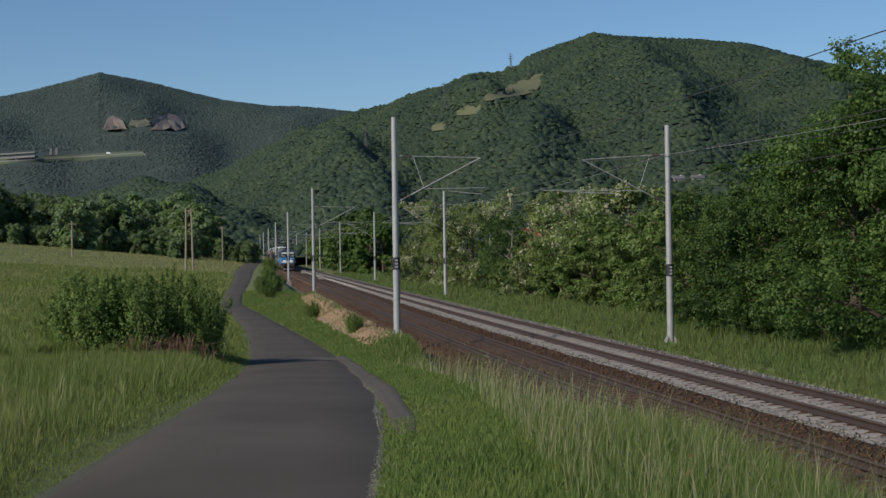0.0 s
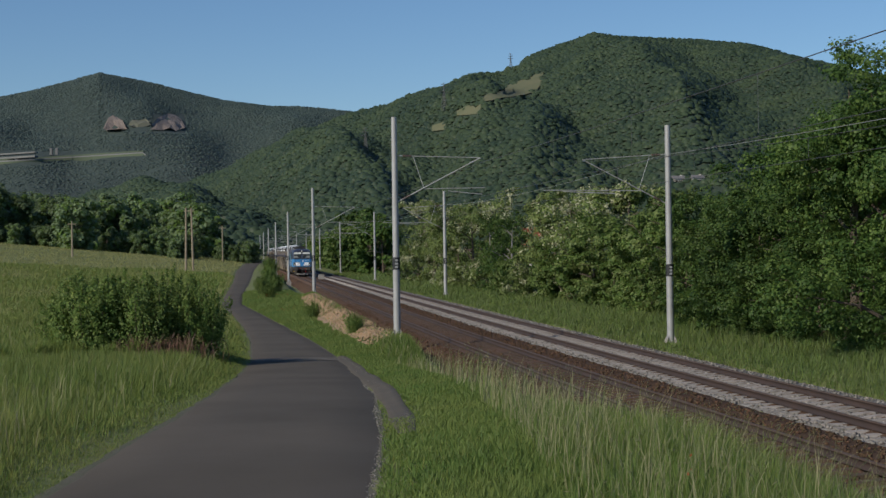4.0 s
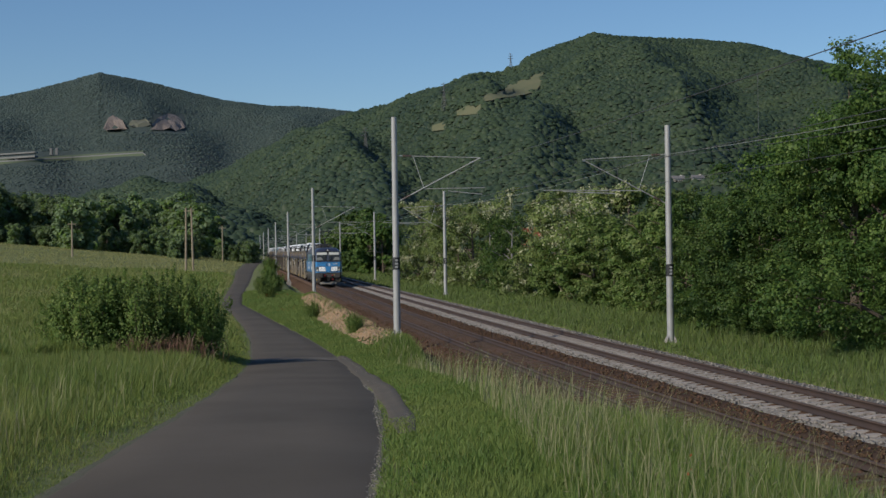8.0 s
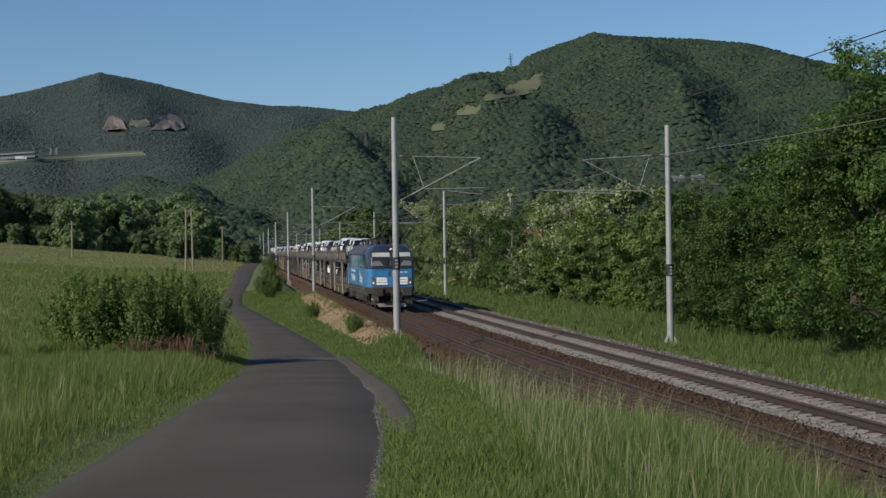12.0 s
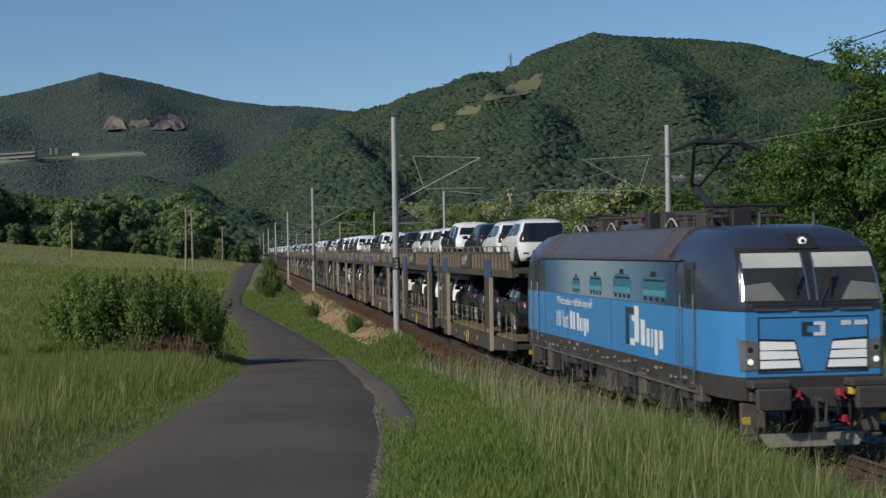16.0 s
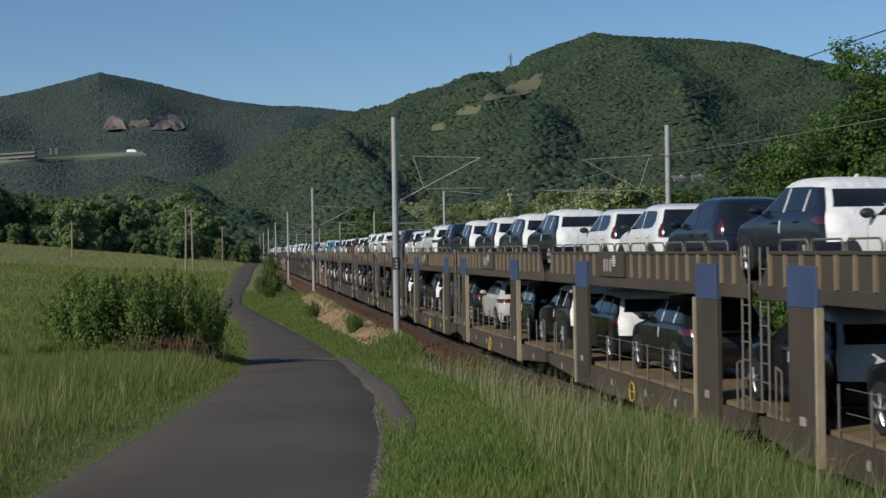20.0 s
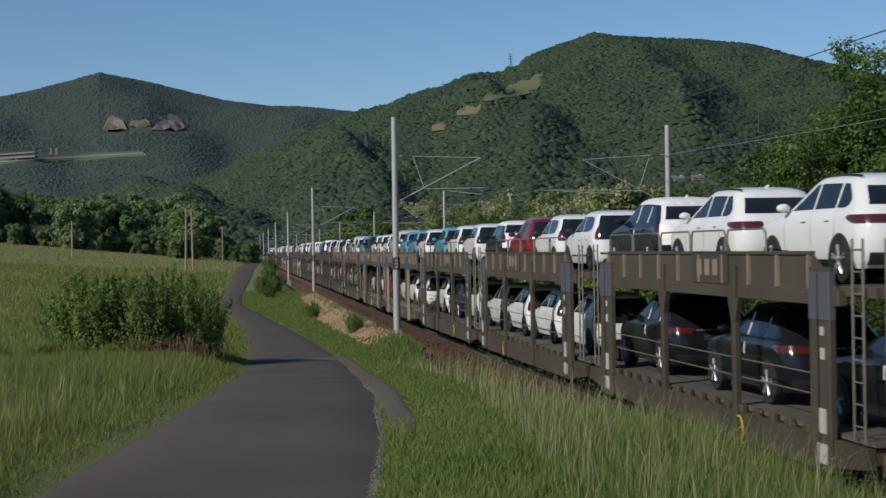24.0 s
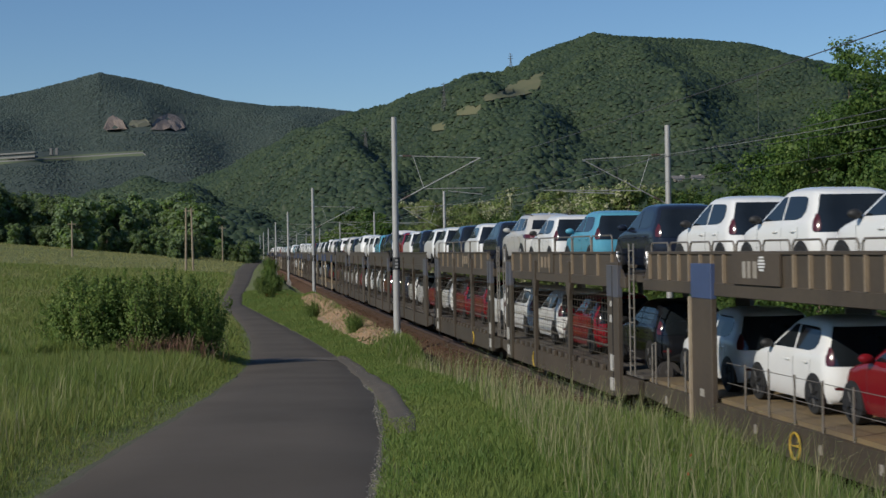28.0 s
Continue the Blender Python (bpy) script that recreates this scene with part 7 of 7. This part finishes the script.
def upper_girder(root, x, y0, y1, slant, ribs, full, hoop=0.17, step=1.22):
    """The side wall of the upper deck, with ribs and a low rail."""
    s = 1 if x > 0 else -1
    bm = fresh()
    prof = [(y0, 2.98), (y0 + slant, 3.50), (y1 - slant, 3.50), (y1, 2.98)]
    sections(bm, [[Vector((x + q * s, y, z)) for y, z in prof] for q in (-0.03, 0.0)])
    box(bm, min(x - 0.12 * s, x + 0.015 * s), max(x - 0.12 * s, x + 0.015 * s), y0 - 0.05, y1 + 0.05, 2.76, 2.985, 0.01)
    box(bm, min(x - 0.06 * s, x + 0.035 * s), max(x - 0.06 * s, x + 0.035 * s), y0 + slant, y1 - slant, 3.48, 3.535, 0.005)
    wall = part("upper_side_wall", bm, M_WAGON, root)
    if full:
        n = int((y1 - y0 - 2 * slant) / ribs)
        for k in range(n + 1):
            y = y0 + slant + 0.05 + k * (y1 - y0 - 2 * slant - 0.1) / n
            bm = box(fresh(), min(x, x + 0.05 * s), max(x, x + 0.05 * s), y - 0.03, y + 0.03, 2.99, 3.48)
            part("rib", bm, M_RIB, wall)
        bm = fresh()
        y = y0 + slant + 0.1
        while y + step < y1 - slant + 0.1:
            c, h = 0.07, 3.53 + hoop
            line = ((x, y, 3.52), (x, y, h - c), (x, y + c, h), (x, y + step - 0.12 - c, h), (x, y + step - 0.12, h - c), (x, y + step - 0.12, 3.52))
            for a, b in zip(line, line[1:]):
                rod(bm, a, b, 0.018, 0.018, 5)
            y += step
        part("deck_rail", bm, M_TUBE, wall)
    return wall


def emblem(wall, y, way):
    """The owner's mark: three plain strokes and a striped disc; way: -1 where the build is mirrored later."""
    x = -1.510
    for i, w in enumerate((0.16, 0.14, 0.18)):
        c = way * (y - 0.24 * i - w / 2)
        part("owner_mark", box(fresh(), x - 0.006, x + 0.01, c - w / 2, c + w / 2, 3.10, 3.37), M_MARK, wall, "pale painted owner's mark")
    bm = fresh()
    for i in range(5):
        d = 0.15 * math.sqrt(1 - ((i - 2) / 2.6) ** 2)
        box(bm, x - 0.006, x + 0.01, way * (y - 0.86) - d, way * (y - 0.86) + d, 3.22 + 0.05 * i, 3.25 + 0.05 * i)
    part("owner_disc", bm, M_WHITE_PAINT, wall)


def make_unit_open(full, way=1):
    """An open double-deck unit on four broad blue-topped posts; its outer end is at -y."""
    root = tagged(new("car_carrier_wagon"), "olive-brown double-deck car-carrier wagon unit with blue-topped posts", "wagon", "car-carrier wagons")
    H = HALF_UNIT
    bm = fresh()
    for s in (-1, 1):
        sections(bm, [[Vector((s * x, y, z)) for y, z in ((-H, 0.62), (-H, 0.90), (H, 0.90), (H, 0.62), (H - 1.2, 0.50), (H - 3.8, 0.40), (-H + 4.6, 0.40), (-H + 2.4, 0.50))] for x in (1.34, 1.45)])
    box(bm, -1.34, 1.34, -H + 0.02, H - 0.02, 0.66, 0.82)
    part("underframe", bm, M_WAGON, root)
    bm = box(fresh(), -1.34, 1.34, -H, H, 0.90, DECK_LOW, 0.0)
    part("lower_deck", bm, M_DECK, root, "yellowish worn steel deck")
    bm = box(fresh(), -1.36, 1.36, -H - 0.15, H + 0.15, 2.90, DECK_UP, 0.0)
    part("upper_deck", bm, M_WAGON, root)
    wall = upper_girder(root, -1.45, -H + 0.1, H - 0.1, 0.45, 0.62, full)
    upper_girder(root, 1.45, -H + 0.1, H - 0.1, 0.45, 0.62, False)
    for y in (-3.5, 5.6):
        for s in (-1, 1):
            bm = fresh()
            box(bm, 1.47 * s - 0.05, 1.47 * s + 0.05, y - 0.64, y + 0.45, 0.42, 3.28, 0.01)
            post = part("post", bm, M_WAGON, root)
            bm = fresh()
            box(bm, 1.475 * s - 0.055, 1.475 * s + 0.055, y - 0.645, y + 0.455, 2.70, 3.32, 0.01)
            part("blue_cap", bm, M_WAGON_BLUE, post, "faded blue post cap")
            # strip in the painted sunlit tone of the front flange
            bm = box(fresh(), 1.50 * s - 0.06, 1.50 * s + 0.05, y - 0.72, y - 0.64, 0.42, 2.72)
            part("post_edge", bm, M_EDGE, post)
            if full and s < 0:
                bm = box(fresh(), -1.53, -1.52, y - 0.2, y + 0.02, 0.97, 1.10)
                part("data_panel", bm, M_MARK, post)
    if full:
        for s in (-1, 1):
            y = -H + 0.35
            for k in range(14):
                if min(abs(y + 3.5), abs(y - 5.6)) > 0.75:
                    bm = rod(fresh(), (1.38 * s, y, 0.9), (1.38 * s, y, 1.66), 0.018, 0.018, 6)
                    if k in (0, 13):
                        rod(bm, (1.38 * s, y, 1.66), (1.38 * s, y + 0.24, 1.72), 0.018, 0.018, 6)
                        rod(bm, (1.38 * s, y + 0.24, 1.72), (1.38 * s, y + 0.24, 0.9), 0.018, 0.018, 6)
                    part("side_post", bm, M_TUBE, root)
                y += 1.06
            for z in (1.28, 1.62):
                part("side_wire", rod(fresh(), (1.38 * s, -2.7, z), (1.38 * s, 4.3, z), 0.007, 0.007, 4), M_TUBE, root)
        ladder(root, -1.42, H - 0.2, 0.95, 3.6)
        for y in (-6.0, -1.2, 1.4, 3.4):
            part("sill_label", box(fresh(), -1.47, -1.449, y, y + 0.10, 0.60, 0.74), M_MARK, root)
        hand = hoop(fresh(), -1.50, 0.6, 0.62, 0.20, 0.018)
        rod(hand, (-1.50, 0.4, 0.62), (-1.50, 0.8, 0.62), 0.012, 0.012, 5)
        rod(hand, (-1.50, 0.6, 0.62), (-1.42, 0.6, 0.62), 0.015, 0.015, 5)
        part("brake_wheel", hand, M_YELLOW, root, "yellow hand-brake wheel")
        part("name_board", box(fresh(), -1.510, -1.46, way * 0.95 - 1.05, way * 0.95 + 1.05, 2.99, 3.50, 0.004), M_WAGON, wall)
        emblem(wall, 1.5, way)
    running_gear(root, full)
    end_gear(root, -H, -1)
    return root


def make_unit_framed(full, screened=False):
    """A double-deck unit with end posts and two slim middle posts; its outer end is at -y."""
    root = tagged(new("car_carrier_wagon"), "olive-brown framed double-deck car-carrier wagon unit with slim posts", "wagon", "car-carrier wagons")
    H = HALF_UNIT
    bm = fresh()
    for s in (-1, 1):
        sections(bm, [[Vector((s * x, y, z)) for y, z in ((-H, 0.60), (-H, 0.88), (H, 0.88), (H, 0.60), (H - 1.8, 0.40), (-H + 1.8, 0.40))] for x in (1.34, 1.45)])
    box(bm, -1.34, 1.34, -H + 0.02, H - 0.02, 0.66, 0.82)
    part("underframe", bm, M_WAGON, root)
    if full:
        for k in range(18):
            y = -H + 1.6 + 0.7 * k
            bm = box(fresh(), -1.47, -1.36, y - 0.12, y + 0.12, 0.86, 1.0, 0.02)
            part("sill_bracket", bm, M_WAGON, root)
    bm = box(fresh(), -1.34, 1.34, -H, H, 0.90, DECK_LOW, 0.0)
    part("lower_deck", bm, M_DECK_DARK, root, "grimy steel deck")
    bm = box(fresh(), -1.36, 1.36, -H - 0.15, H + 0.15, 2.90, DECK_UP, 0.0)
    part("upper_deck", bm, M_WAGON, root)
    wall = upper_girder(root, -1.45, -H + 0.9, H - 0.9, 0.9, 1.25, full, 0.36, 1.9)
    upper_girder(root, 1.45, -H + 0.9, H - 0.9, 0.9, 1.25, False)
    for y, wd in ((-H + 1.7, 0.46), (-H + 5.9, 0.09), (H - 5.0, 0.09), (H - 1.4, 0.36)):
        for s in (-1, 1):
            bm = box(fresh(), 1.47 * s - 0.05, 1.47 * s + 0.05, y - wd, y + wd, 0.42, 3.30, 0.01)
            if wd < 0.2:
                sections(bm, [[Vector((1.47 * s + q, yy, z)) for yy, z in ((y - 0.09, 2.35), (y + 0.09, 2.35), (y + 0.28, 2.78), (y - 0.28, 2.78))] for q in (-0.045, 0.045)])
            post = part("post", bm, M_WAGON, root)
            if wd > 0.2:
                bm = box(fresh(), 1.475 * s - 0.055, 1.475 * s + 0.055, y - wd - 0.005, y + wd + 0.005, 2.55, 3.24, 0.01)
                part("blue_cap", bm, M_WAGON_SLATE, post, "dull blue-grey post cap")
                if full and s < 0:
                    part("post_seam", box(fresh(), -1.538, -1.52, y - 0.04, y - 0.015, 0.45, 3.22), M_BLACK, post)
                    for z0, z1, a, b in ((0.52, 0.80, -0.1, 0.24), (0.95, 1.30, -0.05, 0.22), (2.0, 2.16, 0.05, 0.2), (2.34, 2.46, 0.05, 0.17)):
                        bm = box(fresh(), -1.535, -1.522, y + a, y + b, z0, z1)
                        part("data_panel", bm, M_PANEL, post)
    if full:
        ladder(root, -1.42, H - 0.3, 0.95, 3.7)
        ladder(root, -1.42, -H + 0.5, 0.95, 3.7)
        for z in (1.45, 1.75):
            bm = rod(fresh(), (-1.40, -H + 1.8, z), (-1.40, H - 1.6, z), 0.012, 0.012, 5)
            part("side_wire", bm, M_TUBE, root)
    if screened:
        bm = fresh()
        for y in np.arange(-H + 2.2, H - 1.8, 0.26):
            box(bm, -1.423, -1.417, y - 0.008, y + 0.008, 0.95, 2.74)
        for z in np.arange(1.05, 2.72, 0.19):
            box(bm, -1.424, -1.416, -H + 2.2, H - 1.8, z - 0.008, z + 0.008)
        tagged(part("wire_screen", bm, M_WAGON, root, "dark wire screen along the lower deck"), kind="stuff")
    if full:
        bm = box(fresh(), -1.485, -1.455, 0.2, 2.1, 2.98, 3.52, 0.005)
        part("name_board", bm, M_WAGON, wall)
        for i in range(3):
            yy = 1.6 - 0.42 * i
            part("owner_mark", box(fresh(), -1.495, -1.484, yy - 0.22, yy + 0.02, 3.12, 3.40), M_RIB, wall)
        bm = hoop(fresh(), -1.50, 2.6, 0.62, 0.20, 0.018)
        rod(bm, (-1.50, 2.6, 0.62), (-1.42, 2.6, 0.62), 0.015, 0.015, 5)
        part("brake_wheel", bm, M_YELLOW, root, "yellow hand-brake wheel")
    running_gear(root, full)
    end_gear(root, -H, -1)
    return root


# loads: the far end of each car, in metres behind the engine's front (along y), and its kind and colour
# (letters by colour; s: sport utility, S: the same with transport film, H: hatchback with film)
UPPER = ("24.2w 27.9w 31.6n 37.2Sn 41.0w 44.6w 48.4w 53.8n 58.2w 62.2w 66.5Sn 70.9n 74.8w 78.6w 84.4Sn 89.2Sn 94.0Sn 98.8Sn 103.5sn 108.1sw 112w 116w 120.3sn "
         "124.9sg 130.3sw 135.4sw 140.2Sn 145.0w 149w 152.7r 157.3Hn 162.2w 166.1w 170.3b 175.7w 179.5b 183.4b 188sg 192.6w 196.5w 200.4w 204.8n 210.1b 214.4w 218.6sg 222.9n 226.8w 231n 234.9w 238.7w 242.9n 246.8w")
LOWER = ("24.7sk 29.3sn 33.8sk 38.4Sk 43.4Sk 47.9Sk 55Sk 61.4sk 66.2Sk 73.4sk 78.4Sk 83Sk 87.6sk 92.9sg 97.6sk 103sn 108Sk 113sk 118Sk 123sk 127.8sk 133.3sk 139.3sk "
         "145.1w 149.3w 153.1w 156.9w 161.8w 165.7n 169.8w 175.8w 179.7w 183.6w 188k 192.4r 196.2w 200w 204.9k 210r 214w 218w")
UNIT_PITCH, UNIT_START = 15.31, 18.75
FRAMED = {6, 7, 8, 9, 12, 13, 14, 15, 16, 17, 20, 21, 24, 25, 26, 27, 30, 31, 34, 35}
NEAR_UNITS = 14


def build_train():
    rnd = random.Random(9)
    store = {}
    for u in range(38):
        full = u < NEAR_UNITS
        key = (u in FRAMED, full, u >= 12)
        flip = u % 2 == 1
        s = UNIT_START + UNIT_PITCH * (u + 0.5)
        m = pose(0, 0, 0, 0, 0, 180 if flip else 0)
        # the marked side wall always faces the lane: a turned unit is a mirrored build
        if (key, flip) not in store:
            ob = make_unit_framed(full, u >= 12) if key[0] else make_unit_open(full, -1 if flip else 1)
            if flip:
                for o in (ob, *ob.children_recursive):
                    if o.data:
                        o.data.transform(Matrix.Diagonal((1, -1, 1, 1)))
                        o.data.flip_normals()
            store[(key, flip)] = ob
        else:
            ob = copy_thing(store[(key, flip)], Matrix.Identity(4))
        ride(ob, s, 5.0)
    # the cars
    for deck, row in ((DECK_UP, UPPER), (DECK_LOW, LOWER)):
        cars = []
        for item in row.split():
            num = item.rstrip("wnrbgksSH")
            cars.append((float(num), item[len(num):]))
        at = cars[-1][0]
        while at < 583:
            c = rnd.choice(["w", "w", "w", "w", "b", "n", "w", "r", "sg", "Sn", "sw", "n"]) if deck == DECK_UP else rnd.choice(["w", "w", "k", "n", "r", "w"])
            at += 3.9 if len(c) == 1 else 4.6
            cars.append((at, c))
        for end, c in cars:
            kind = "suv" if c[0] in "Ss" else "hatchback"
            mid = end / COSQ - SHAPES[kind]["L"] / 2 + 0.1
            u = min(37, max(0, int((mid - UNIT_START) / UNIT_PITCH)))
            s = UNIT_START + UNIT_PITCH * (u + 0.5)
            put_car(kind, c[-1], c[0] in "SH", end < 222, s, 5.0, pose(rnd.uniform(-0.04, 0.04), mid - s, deck + 0.002))


build_train()


# ---- what moves ----
def motions():
    for thing, s, half, m in MOVES:
        walk(thing, [(t, ride_pose(s, half, t) @ m) for t in T_ROWS])
    walk(LORRY, lorry_rows(17, 24.5, -300, 690))
    walk(VAN, lorry_rows(472, 25.0, -300, 690))


motions()
